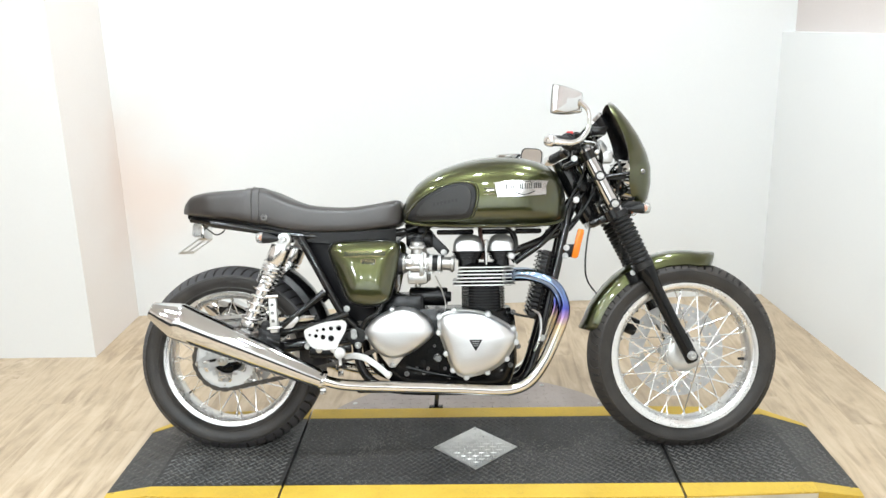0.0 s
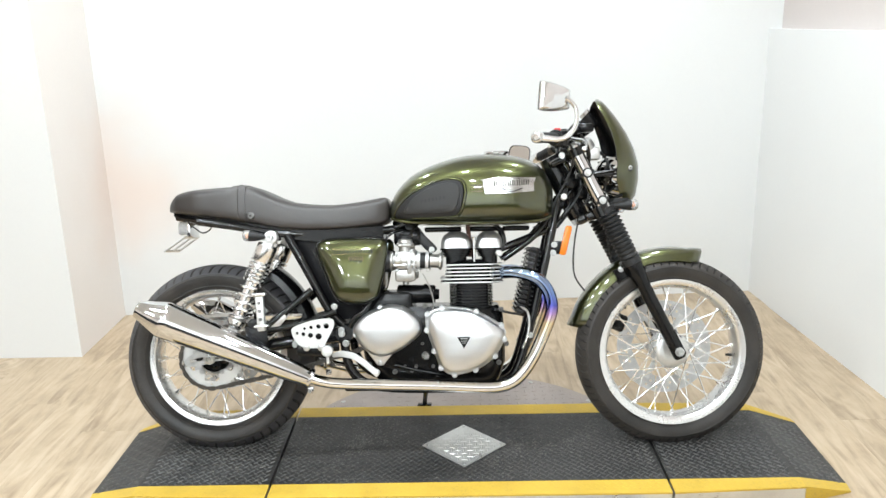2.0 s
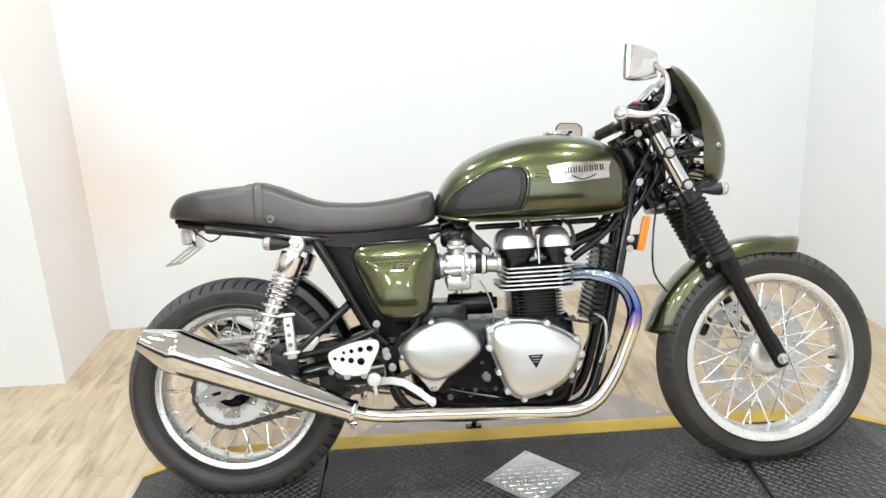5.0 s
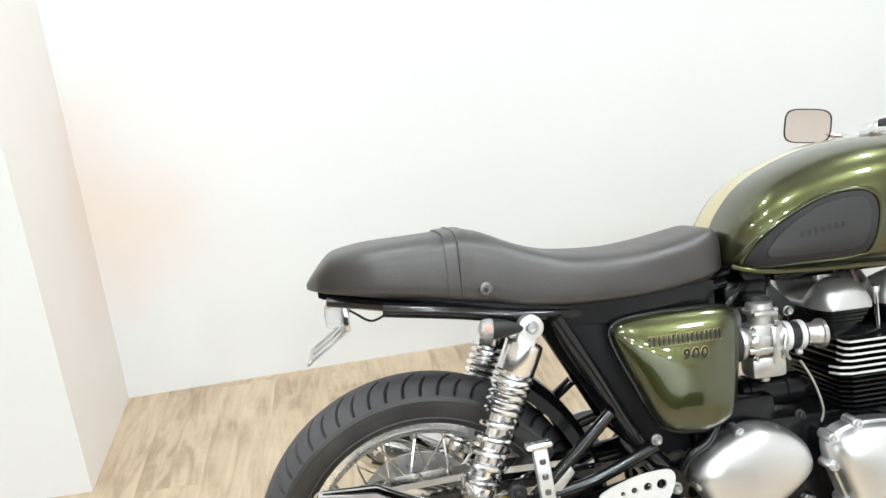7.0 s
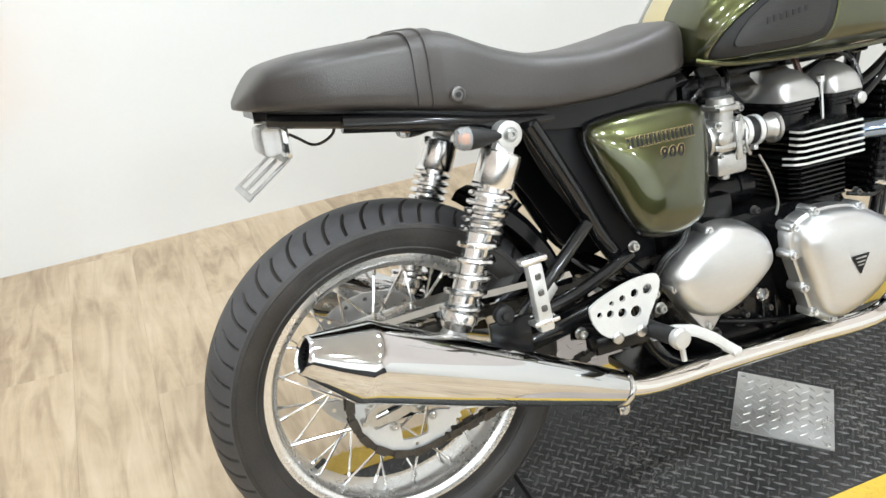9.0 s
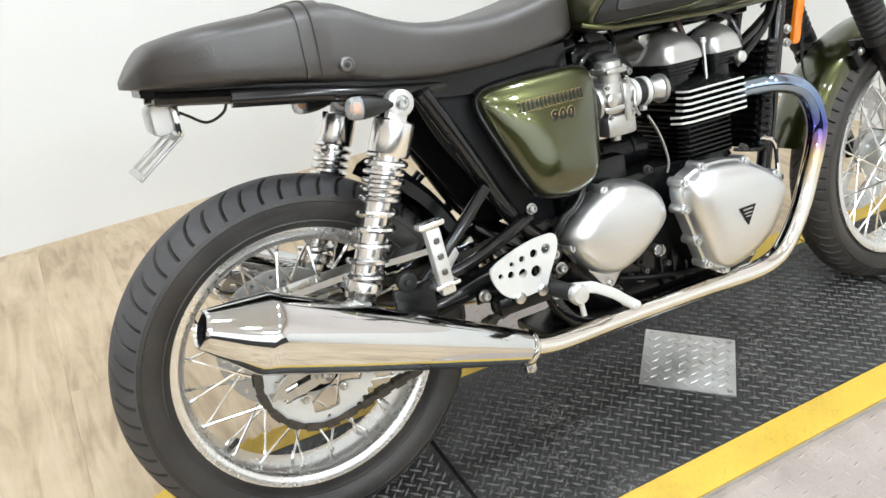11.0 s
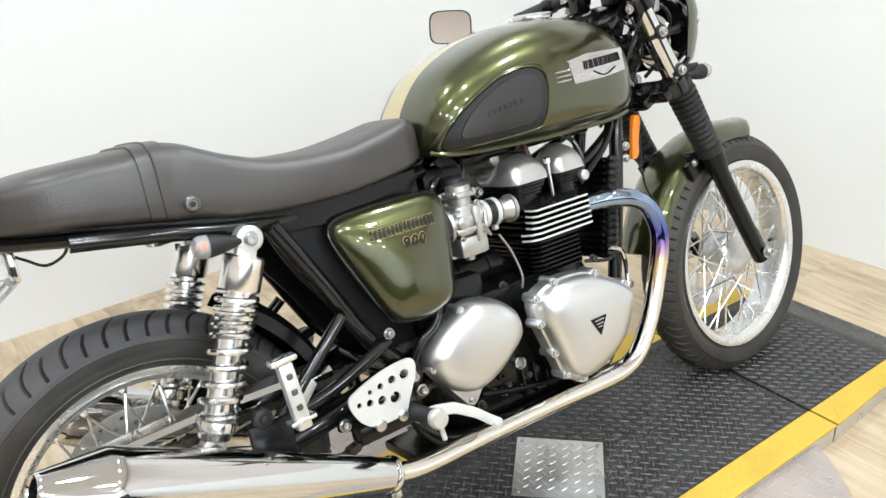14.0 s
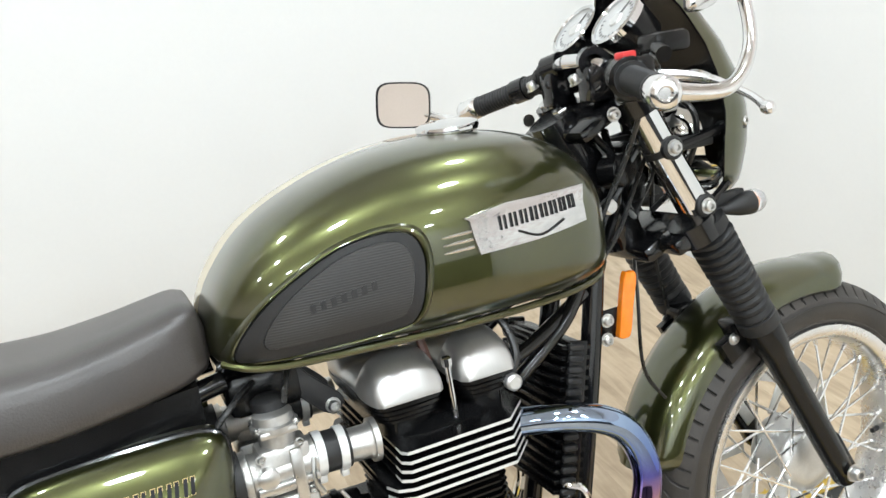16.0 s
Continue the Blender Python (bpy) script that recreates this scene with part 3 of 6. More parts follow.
# ---- wheels
def tyre_mesh(rim_r, out_r, half, slots):
    """Tyre section turned round the axle; the columns follow the slanted slots that are sunk into the crown."""
    bm = bmesh.new()
    per = 10
    seg = slots * per
    h = out_r - rim_r
    edge = 0.68 if half < 0.060 else 0.66
    # bead, rim guard rib, sidewall, moulded line under the shoulder
    head = [(-half * 0.62, rim_r - 0.004), (-half * 0.80, rim_r + h * 0.08), (-half * 0.855, rim_r + h * 0.12), (-half * 0.875, rim_r + h * 0.145), (-half * 0.865, rim_r + h * 0.17), (-half * 0.95, rim_r + h * (edge - 0.38)), (-half, rim_r + h * (edge - 0.20)), (-half * 1.000, rim_r + h * (edge - 0.125)), (-half - 0.0011, rim_r + h * (edge - 0.11)), (-half - 0.0009, rim_r + h * (edge - 0.09)), (-half * 0.997, rim_r + h * (edge - 0.075)), (-half * 0.985, rim_r + h * (edge - 0.03))]
    nh = len(head)
    sec = list(head)
    m = 22
    for k in range(m + 1):
        a = -1 + 2 * k / m
        sec.append((half * 0.94 * a, rim_r + h * (edge + (1 - edge) * (1 - abs(a) ** (2.5 if half < 0.060 else 2.1)))))
    sec += [(-y, r) for y, r in reversed(head)]
    n = len(sec)
    vs, sunk = [], []
    for i in range(seg):
        row, low = [], []
        for k, (y, r) in enumerate(sec):
            q = min(abs(y) / (half * 0.94), 1.0)
            th = 2 * math.pi * (i / seg + 0.020 * (1 - (1 - q) ** 2))
            col = (i + (0 if y < 0 else per // 2)) % (2 * per)
            long_one = col < per
            down = nh - 1 < k < n - nh and col % per == 0 and (0.14 if long_one else 0.42) < q < (0.93 if long_one else 0.99)
            r2 = r - 0.006 if down else r
            row.append(bm.verts.new((math.cos(th) * r2, y, math.sin(th) * r2)))
            low.append(down)
        vs.append(row)
        sunk.append(low)
    for i in range(seg):
        j = (i + 1) % seg
        a, b = vs[i], vs[j]
        for k in range(n - 1):
            fc = bm.faces.new((a[k], a[k + 1], b[k + 1], b[k]))
            # sunk faces take the darker sidewall rubber: the slots' shade is put into colour
            deep = sunk[i][k] or sunk[i][k + 1] or sunk[j][k] or sunk[j][k + 1]
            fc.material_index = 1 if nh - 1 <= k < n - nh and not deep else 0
        bm.faces.new((a[n - 1], a[0], b[0], b[n - 1]))
    return bm


def spoke_mesh(hub_r, rim_r, y_hub, y_rim, lean):
    bm = bmesh.new()
    a = (hub_r * math.sin(lean), y_hub, hub_r * math.cos(lean))
    b = (0, y_rim, rim_r)
    tube(bm, [a, b], 0.0023, 6, smooth=False)
    d = (Vector(a) - Vector(b)).normalized()
    lathe(bm, [(0, 0.0034), (0.018, 0.0034), (0.020, 0.002)], b, d, 8)
    return bm


def wheel(name, cx, cz, rim_r, tyre_r, half, count, w, off, label):
    """Hub as the wheel's own mesh; tyre, rim and spokes hang from it."""
    at = pose(cx, 0, cz)
    bm = bmesh.new()
    fl = half * 0.66
    lathe(bm, [(-fl - 0.012, 0.02), (-fl - 0.012, 0.045), (-fl - 0.004, 0.058), (-fl, 0.060), (-fl + 0.006, 0.058), (-fl + 0.010, 0.032), (0, 0.028), (fl - 0.010, 0.032), (fl - 0.006, 0.058), (fl, 0.060), (fl + 0.004, 0.058), (fl + 0.012, 0.045), (fl + 0.012, 0.02)], (0, 0, 0), (0, 1, 0), 36)
    if half < 0.060:
        for v in bm.verts:
            k = 0.98 if math.hypot(v.co.x, v.co.z) > 0.030 else 1.35
            v.co.x, v.co.z = v.co.x * k, v.co.z * k
    hub = part(name, bm, M_CAST, bike, label, at)
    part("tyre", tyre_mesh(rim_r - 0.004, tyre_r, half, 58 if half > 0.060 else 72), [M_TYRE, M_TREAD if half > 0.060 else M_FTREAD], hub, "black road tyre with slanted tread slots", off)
    bm = bmesh.new()
    prof = [(-w, rim_r), (-w + 0.004, rim_r + 0.001), (-w + 0.006, rim_r - 0.004), (-w + 0.008, rim_r - 0.010), (w - 0.008, rim_r - 0.010), (w - 0.006, rim_r - 0.004), (w - 0.004, rim_r + 0.001), (w, rim_r), (w - 0.0005, rim_r - 0.006), (w - 0.0015, rim_r - 0.012), (w - 0.0035, rim_r - 0.018), (w - 0.008, rim_r - 0.023), (w - 0.016, rim_r - 0.027), (w * 0.3, rim_r - 0.030), (-w * 0.3, rim_r - 0.030), (-w + 0.016, rim_r - 0.027), (-w + 0.008, rim_r - 0.023), (-w + 0.0035, rim_r - 0.018), (-w + 0.0015, rim_r - 0.012), (-w + 0.0005, rim_r - 0.006)]
    torus_lathe(bm, prof, (0, 0, 0), (0, 1, 0), 120)
    part("rim", bm, M_ALLOY, hub, "polished aluminium rim", off)
    kinds = []
    for sy in (-1, 1):
        for ln in (-1, 1):
            kinds.append((sy, ln, spoke_mesh(0.054, rim_r - 0.024, sy * (fl - 0.002 * ln), sy * w * 0.18, ln * 1.05)))
    for k, (sy, ln, sm) in enumerate(kinds):
        first = None
        for i in range(count // 4):
            ang = 360.0 * (i + k * 0.25 + (0.12 if ln > 0 else 0)) / (count // 4)
            m = off @ pose(0, 0, 0, 0, ang, 0)
            if first is None:
                first = part("spoke", sm, M_SPRING, hub, m=m)
            else:
                again(first, m, hub)
    bm = bmesh.new()
    tube(bm, [(0, 0, rim_r - 0.026), (0, -0.006, rim_r - 0.050)], 0.0045, 8, smooth=False)
    part("valve", bm, M_RUBBER, hub, "black valve cap", off @ pose(0, 0, 0, 0, 96 if half < 0.060 else 232, 0))
    return hub


def brake_disc(parent, r_out, r_in, y, holes):
    bm = bmesh.new()
    outline = [(r_out * math.cos(a), r_out * math.sin(a)) for a in (2 * math.pi * k / 64 for k in range(64))]
    cut = [(0, 0, r_in)]
    for k in range(holes):
        a = 2 * math.pi * k / holes
        for q, rr in ((0.3, 0.0042), (0.68, 0.0042)):
            r = r_in + (r_out - r_in) * q
            cut.append((r * math.cos(a + q * 0.5), r * math.sin(a + q * 0.5), rr))
    holed(bm, outline, cut, y - 0.0025, y + 0.0025, 8)
    part("brake_disc", bm, M_ROTOR, parent, "drilled steel brake disc")
    bm = bmesh.new()
    block(bm, (0.045, y - 0.003, -0.010), (r_in + 0.012, y + 0.001, 0.010), 0.002, 1)
    arm = part("disc_arm", bm, M_CAST, parent)
    for k in range(1, 6):
        again(arm, pose(0, 0, 0, 0, 60 * k, 0), parent)


front = wheel("front_wheel", FX, FZ, 0.2375, 0.307, 0.050, 40, 0.045, pose(-0.002, -0.009, -0.003, 2.2, 0, 3.0), "spoked front wheel with cast hub")
brake_disc(front, 0.156, 0.112, 0.068, 24)
rear = wheel("rear_wheel", RX, RZ, 0.2290, 0.308, 0.072, 40, 0.050, pose(0.004, 0.014, -0.007, 0, 0, 0.4), "spoked rear wheel with cast hub")
brake_disc(rear, 0.128, 0.092, 0.085, 20)

# rear sprocket: toothed ring with five arms
bm = bmesh.new()
teeth = 43
ol = []
for k in range(teeth * 4):
    a = 2 * math.pi * k / (teeth * 4)
    r = 0.098 + (0.004 if k % 4 in (1, 2) else -0.002)
    ol.append((r * math.cos(a), r * math.sin(a)))
inner = []
for k in range(100):
    a = 2 * math.pi * k / 100
    w = max(0.0, math.cos(5 * (a - 0.3))) ** 0.6
    inner.append(((0.076 - 0.028 * w) * math.cos(a), (0.076 - 0.028 * w) * math.sin(a)))
holed(bm, ol, [(0.0865 * math.cos(0.3 + math.pi / 5 + 2 * math.pi * k / 5), 0.0865 * math.sin(0.3 + math.pi / 5 + 2 * math.pi * k / 5), 0.003) for k in range(5)], -0.094, -0.088, 8, [inner])
part("sprocket", bm, M_PLATE, rear, "pale grey steel chain sprocket")
bm = bmesh.new()
lathe(bm, [(-0.0870, 0.030), (-0.074, 0.034), (-0.066, 0.050), (-0.05, 0.052), (-0.048, 0.03)], (0, 0, 0), (0, 1, 0), 30)
part("sprocket_carrier", bm, M_SATIN, rear)
for k in range(5):
    a = 2 * math.pi * k / 5 + 0.3
    bm = bmesh.new()
    bolt(bm, (0.056 * math.cos(a), -0.094, 0.056 * math.sin(a)), (0, -1, 0), 0.006, 0.006)
    part("sprocket_bolt", bm, M_STEEL, rear)

# chain: round the rear sprocket, forward to the gearbox
bm = bmesh.new()
path = []
gx, gz, gr = 0.545 - RX, 0.375 - RZ, 0.038
th0 = math.atan2(gz, gx)
d0 = math.hypot(gx, gz)
off = math.asin((0.0985 - gr) / d0)
top_a, bot_a = th0 + math.pi / 2 - off, th0 - math.pi / 2 + off
P = lambda c, r, a: np.array((c[0] + r * math.cos(a), c[1] + r * math.sin(a)))
a0, a1 = P((0, 0), 0.0985, top_a), P((gx, gz), gr, top_a)
b0, b1 = P((0, 0), 0.0985, bot_a), P((gx, gz), gr, bot_a)
pitch = 0.0159
n = int(np.linalg.norm(a1 - a0) / pitch)
path += [a1 + (a0 - a1) * k / n for k in range(n)]
arc = 2 * math.pi - (top_a - bot_a)
n = int(arc * 0.0985 / pitch)
path += [P((0, 0), 0.0985, top_a + arc * k / n) for k in range(n)]
n = int(np.linalg.norm(b1 - b0) / pitch)
path += [b0 + (b1 - b0) * k / n + np.array((0, -0.010 * math.sin(math.pi * k / n))) for k in range(n + 1)]
for k, (p, q) in enumerate(zip(path, path[1:])):
    mid, ang = (p + q) / 2, math.degrees(math.atan2(q[1] - p[1], q[0] - p[0]))
    wy = 0.0085 if k % 2 else 0.0062
    for sy in (-1, 1):
        b2 = bmesh.new()
        hh = 0.0068 if k % 2 else 0.0050
        block(b2, (-0.0105, sy * wy - 0.001, -hh), (0.0105, sy * wy + 0.001, hh), 0.0, 1)
        join(bm, b2, pose(mid[0], -0.091, mid[1], 0, -ang, 0))
    lathe(bm, [(-0.010, 0.004), (0.010, 0.004)], (p[0], -0.091, p[1]), (0, 1, 0), 8)
part("chain", bm, M_CHAIN, rear, "dark steel drive chain")

# ---- swingarm
swing = None
bm = bmesh.new()
for s in (-1, 1):
    tube(bm, [(0.445, s * 0.10, 0.372), (0.25, s * 0.112, 0.345), (0.06, s * 0.106, 0.312), (-0.035, s * 0.098, 0.294)], [0.024, 0.021, 0.018, 0.010], 12)
lathe(bm, [(-0.13, 0.028), (0.13, 0.028)], (0.445, 0, 0.372), (0, 1, 0), 20)
swing = part("swingarm", bm, M_BLACK, bike, "gloss black tubular swingarm")
for s in (-1, 1):
    bm = bmesh.new()
    ol = spline([(-0.062, 0.278), (-0.062, 0.300), (-0.02, 0.322), (0.03, 0.330), (0.075, 0.332), (0.075, 0.300), (0.03, 0.290), (-0.02, 0.276)], 3, True)
    holed(bm, ol, [], s * 0.112, s * 0.118, 10, [[(-0.050, 0.286), (-0.008, 0.295), (-0.006, 0.305), (-0.050, 0.296)], [(0.030, 0.303), (0.066, 0.309), (0.066, 0.324), (0.032, 0.320)]])
    part("axle_plate", bm, M_STEEL, swing, "slotted steel chain adjuster plate")
    bm = bmesh.new()
    lathe(bm, [(0, 0.019), (0.003, 0.019), (0.003, 0.0155), (0.012, 0.0155), (0.014, 0.012), (0.014, 0.009), (0.022, 0.009), (0.024, 0.006), (0.018, 0.004)], (RX, s * 0.118, RZ), (0, s, 0), 12)
    part("axle_nut", bm, M_STEEL, swing)
    bm = bmesh.new()
    tube(bm, [(-0.07, s * 0.113, 0.286), (-0.03, s * 0.113, 0.293)], 0.004, 8, smooth=False)
    lathe(bm, [(0, 0.008), (0.006, 0.008)], (-0.068, s * 0.113, 0.2865), (-1, 0, -0.17), 6)
    part("adjuster_bolt", bm, M_STEEL, swing)
bm = bmesh.new()
rings = []
for x, z, h in ((-0.10, 0.425, 0.008), (-0.02, 0.432, 0.011), (0.10, 0.437, 0.013), (0.22, 0.435, 0.014), (0.31, 0.432, 0.013)):
    rings.append([(x, -0.118, z - h), (x, -0.120, z - 0.002), (x, -0.112, z + 0.006), (x, -0.070, z + 0.007), (x, -0.064, z), (x, -0.068, z - 0.003), (x, -0.110, z + 0.002), (x, -0.1155, z - h)])
loft(bm, rings)
part("chain_guard", bm, M_CHROME, swing, "chrome chain guard")

# ---- shock absorbers
def shock(s):
    top = Vector((0.220, s * 0.128, 0.684))
    low = Vector((0.090, s * 0.122, 0.385))
    d = (low - top)
    length = d.length
    d.normalize()
    bm = bmesh.new()
    lathe(bm, [(0.03, 0.0215), (length - 0.02, 0.0215)], top, d, 22)
    lathe(bm, [(length - 0.050, 0.0225), (length - 0.045, 0.0300), (length - 0.040, 0.0310), (length - 0.030, 0.0310), (length - 0.026, 0.0265), (length - 0.016, 0.0250), (length - 0.012, 0.016)], top, d, 20)
    body = part("shock_absorber", bm, M_SPRING, bike, "chrome spring shock absorber")
    bm = bmesh.new()
    lathe(bm, [(0.026, 0.010), (0.0262, 0.029), (0.029, 0.0320), (0.036, 0.0325), (0.078, 0.0325), (0.082, 0.0305), (0.082, 0.016)], top, d, 28)
    part("shroud", bm, M_SPRING, body)
    for p, r in ((top, 0.021), (low, 0.019)):
        bm = bmesh.new()
        torus_lathe(bm, [(-0.012, r), (0.012, r), (0.014, r - 0.003), (0.014, r - 0.009), (-0.014, r - 0.009), (-0.014, r - 0.003)], p, (0, 1, 0), 24)
        b2 = bmesh.new()
        if p is top:
            block(b2, (-0.016, -0.009, -0.040), (0.016, 0.009, -0.008), 0.003)
            join(bm, b2, Matrix.Translation(p) @ pose(0, 0, 0, 0, 23.2, 0))
        else:
            b2.free()
        part("eyelet", bm, M_CAST, body)
        bm = bmesh.new()
        bolt(bm, (p.x, p.y + s * 0.010, p.z), (0, s, 0), 0.009, 0.012)
        part("mount_bolt", bm, M_STEEL, body)
    bm = bmesh.new()
    pts = []
    u, w = axes_of(d)[1:]
    start, stop = 0.082, length - 0.036
    turns_tight, turns_open = 5.0, 5.6
    total = turns_tight + turns_open
    for k in range(int(total * 14) + 1):
        t = k / 14
        along = start + (0.068 * t / turns_tight if t < turns_tight else 0.068 + (stop - start - 0.068) * (t - turns_tight) / turns_open)
        a = 2 * math.pi * t
        pts.append(top + d * along + (u * math.cos(a) + w * math.sin(a)) * 0.0300)
    tube(bm, [tuple(p) for p in pts], 0.0047, 7, smooth=False)
    part("spring", bm, M_SPRING, body)


for s in (-1, 1):
    shock(s)

# ---- exhaust
def exhaust(s):
    hp = [(0.925, 0.092, 0.555), (0.955, 0.110, 0.558), (0.995, 0.135, 0.558), (1.039, 0.148, 0.545), (1.072, 0.150, 0.519), (1.092, 0.150, 0.478), (1.094, 0.150, 0.433), (1.068, 0.150, 0.363), (1.033, 0.150, 0.288), (0.990, 0.150, 0.230), (0.946, 0.150, 0.205), (0.885, 0.150, 0.199), (0.744, 0.150, 0.206), (0.568, 0.155, 0.213), (0.409, 0.172, 0.224), (0.335, 0.181, 0.245)]
    bm = bmesh.new()
    tube(bm, [(x, s * y, z) for x, y, z in hp], [0.0195] * 12 + [0.0190, 0.0185, 0.0175, 0.0175], 18, 6)
    head = part("exhaust_pipe", bm, M_HEADER, bike, "chrome exhaust header with blue and straw heat tints")
    bm = bmesh.new()
    lathe(bm, [(0, 0.030), (0.008, 0.030), (0.010, 0.022), (0.016, 0.022)], (0.925, s * 0.083, 0.5535), (0.78, s * 0.6, 0.05), 20)
    part("exhaust_flange", bm, M_STEEL, head)
    f, b = Vector((0.345, s * 0.180, 0.240)), Vector((-0.084, -0.243, 0.438)) if s < 0 else Vector((-0.052, 0.190, 0.428))
    d = (b - f)
    ln = d.length
    d.normalize()
    bm = bmesh.new()
    tip = 0.085
    lathe(bm, [(0, 0.0190), (0.0005, 0.0270), (0.002, 0.0285), (0.012, 0.0292), (0.05, 0.0325), (0.20, 0.0425), (0.34, 0.051), (ln - 0.012, 0.0565), (ln, 0.0568), (ln + 0.006, 0.0555), (ln + tip - 0.004, 0.0275), (ln + tip, 0.0262), (ln + tip + 0.002, 0.0235), (ln + tip - 0.002, 0.0205), (ln + tip - 0.012, 0.0200)], f, d, 40, caps=False)
    muf = part("silencer", bm, M_CHROME, bike, "chrome reverse-cone silencer")
    bm = bmesh.new()
    lathe(bm, [(ln + tip - 0.0015, 0.0203), (ln + tip - 0.06, 0.0195), (ln + tip - 0.061, 0.001)], f, d, 24, caps=False)
    part("outlet", bm, M_DECAL, muf, "dark silencer outlet")
    bm = bmesh.new()
    torus_lathe(bm, [(-0.004, 0.0200), (-0.004, 0.0305), (-0.002, 0.0320), (0.005, 0.0320), (0.007, 0.0305), (0.007, 0.0200)], f, d, 24)
    block(bm, (-0.010, -0.006, -0.044), (0.010, 0.006, -0.024), 0.002, m=Matrix.Translation(f))
    part("clamp", bm, M_CHROME, muf)
    bm = bmesh.new()
    lathe(bm, [(-0.012, 0.005), (0.012, 0.005)], (f.x - 0.002, f.y, f.z - 0.038), (0, 1, 0), 8)
    part("clamp_bolt", bm, M_STEEL, muf)
    bm = bmesh.new()
    mid = f + d * 0.19
    block(bm, (-0.035, -0.004, -0.01), (0.035, 0.004, 0.075), 0.003, m=Matrix.Translation((mid.x, mid.y - s * 0.05, mid.z + 0.01)))
    part("bracket", bm, M_SATIN, muf)


for s in (-1, 1):
    exhaust(s)

# ---- frame
bm = bmesh.new()
for s in (-1, 1):
    tube(bm, [(1.135, s * 0.045, 0.80), (1.112, s * 0.055, 0.70), (1.075, s * 0.062, 0.545), (1.026, s * 0.066, 0.356), (0.985, s * 0.07, 0.235), (0.93, s * 0.08, 0.195), (0.80, s * 0.10, 0.19), (0.55, s * 0.11, 0.20), (0.46, s * 0.11, 0.26), (0.440, s * 0.105, 0.38)], 0.015, 12, 5)
    tube(bm, [(0.440, s * 0.105, 0.40), (0.395, s * 0.108, 0.45), (0.330, s * 0.112, 0.575), (0.268, s * 0.112, 0.690)], 0.0145, 12)
    tube(bm, [(0.60, s * 0.05, 0.705), (0.45, s * 0.074, 0.690), (0.25, s * 0.100, 0.696), (0.10, s * 0.106, 0.722), (-0.02, s * 0.10, 0.740)], 0.013, 12)
    tube(bm, [(1.09, s * 0.06, 0.69), (1.00, s * 0.085, 0.655), (0.93, s * 0.09, 0.628)], 0.010, 10)
    tube(bm, [(1.12, s * 0.05, 0.76), (1.05, s * 0.08, 0.672), (0.95, s * 0.085, 0.60)], 0.010, 10)
    tube(bm, [(0.345, s * 0.125, 0.515), (0.255, s * 0.138, 0.44), (0.185, s * 0.142, 0.385)], 0.011, 10)
    tube(bm, [(0.42, s * 0.125, 0.445), (0.30, s * 0.138, 0.405), (0.19, s * 0.142, 0.388)], 0.011, 10)
tube(bm, [(1.10, 0, 0.80), (0.85, 0, 0.79), (0.60, 0, 0.71)], 0.022, 12)
frame_ob = part("frame", bm, M_BLACK, bike, "gloss black tubular steel frame")
bm = bmesh.new()
lathe(bm, [(-0.03, 0.034), (0.0, 0.036), (0.16, 0.036), (0.19, 0.032)], (1.125, 0, 0.905), STEER, 24)
part("head_tube", bm, M_BLACK, frame_ob)
for s in (-1, 1):
    for p, q in (((1.116, 0.076), 0.644), ((1.112, 0.076), 0.617)):
        bm = bmesh.new()
        bolt(bm, (p[0], s * 0.070, q), (0, s, 0), 0.0075, 0.008)
        part("frame_bolt", bm, M_STEEL, frame_ob)
    for x, y, z in ((0.930, 0.10, 0.625), (0.417, 0.140, 0.461), (0.722, 0.045, 0.635), (0.436, 0.13, 0.385)):
        bm = bmesh.new()
        bolt(bm, (x, s * y, z), (0, s, 0), 0.0075, 0.010)
        part("frame_bolt", bm, M_STEEL, frame_ob)
    bm = bmesh.new()
    slab(bm, spline([(0.636, 0.716), (0.672, 0.716), (0.700, 0.682), (0.733, 0.648), (0.737, 0.634), (0.722, 0.624), (0.704, 0.634), (0.668, 0.676)], 3, True), s * 0.036, s * 0.045, 0.002)
    part("engine_bracket", bm, M_STRAP, frame_ob, "grey-black engine steady bracket")
    # flat dark plate added to fill the black gap between the frame tubes
    bm = bmesh.new()
    slab(bm, spline([(0.270, 0.70), (0.38, 0.71), (0.47, 0.70), (0.48, 0.55), (0.50, 0.42), (0.46, 0.39), (0.41, 0.42), (0.345, 0.53), (0.295, 0.61)], 3, True), s * 0.076, s * 0.084, 0.002)
    part("gusset", bm, M_DECAL, frame_ob)

# ---- rear mudguard and under-seat tray
def tail_shift(x):
    """The tail cowl sits a little out of line with the wheels."""
    t = min(max((0.12 - x) / 0.24, 0.0), 1.0)
    return 0.041 * t * t * (3 - 2 * t)


bm = bmesh.new()
rings = []
for k in range(22):
    a = math.radians(-2 + 56 * k / 21)
    r = 0.325
    row = []
    for y, dr in ((-0.078, -0.02), (-0.074, 0.0), (-0.045, 0.014), (0, 0.018), (0.045, 0.014), (0.074, 0.0), (0.078, -0.02), (0.073, -0.02), (0.069, -0.003), (0.04, 0.011), (0, 0.015), (-0.04, 0.011), (-0.069, -0.003), (-0.073, -0.02)):
        row.append((RX + (r + dr) * math.cos(a), y, RZ + (r + dr) * math.sin(a) + 0.012))
    rings.append(row)
loft(bm, rings)
part("rear_mudguard", bm, M_SATIN, bike, "black inner rear mudguard")
bm = bmesh.new()
rings = []
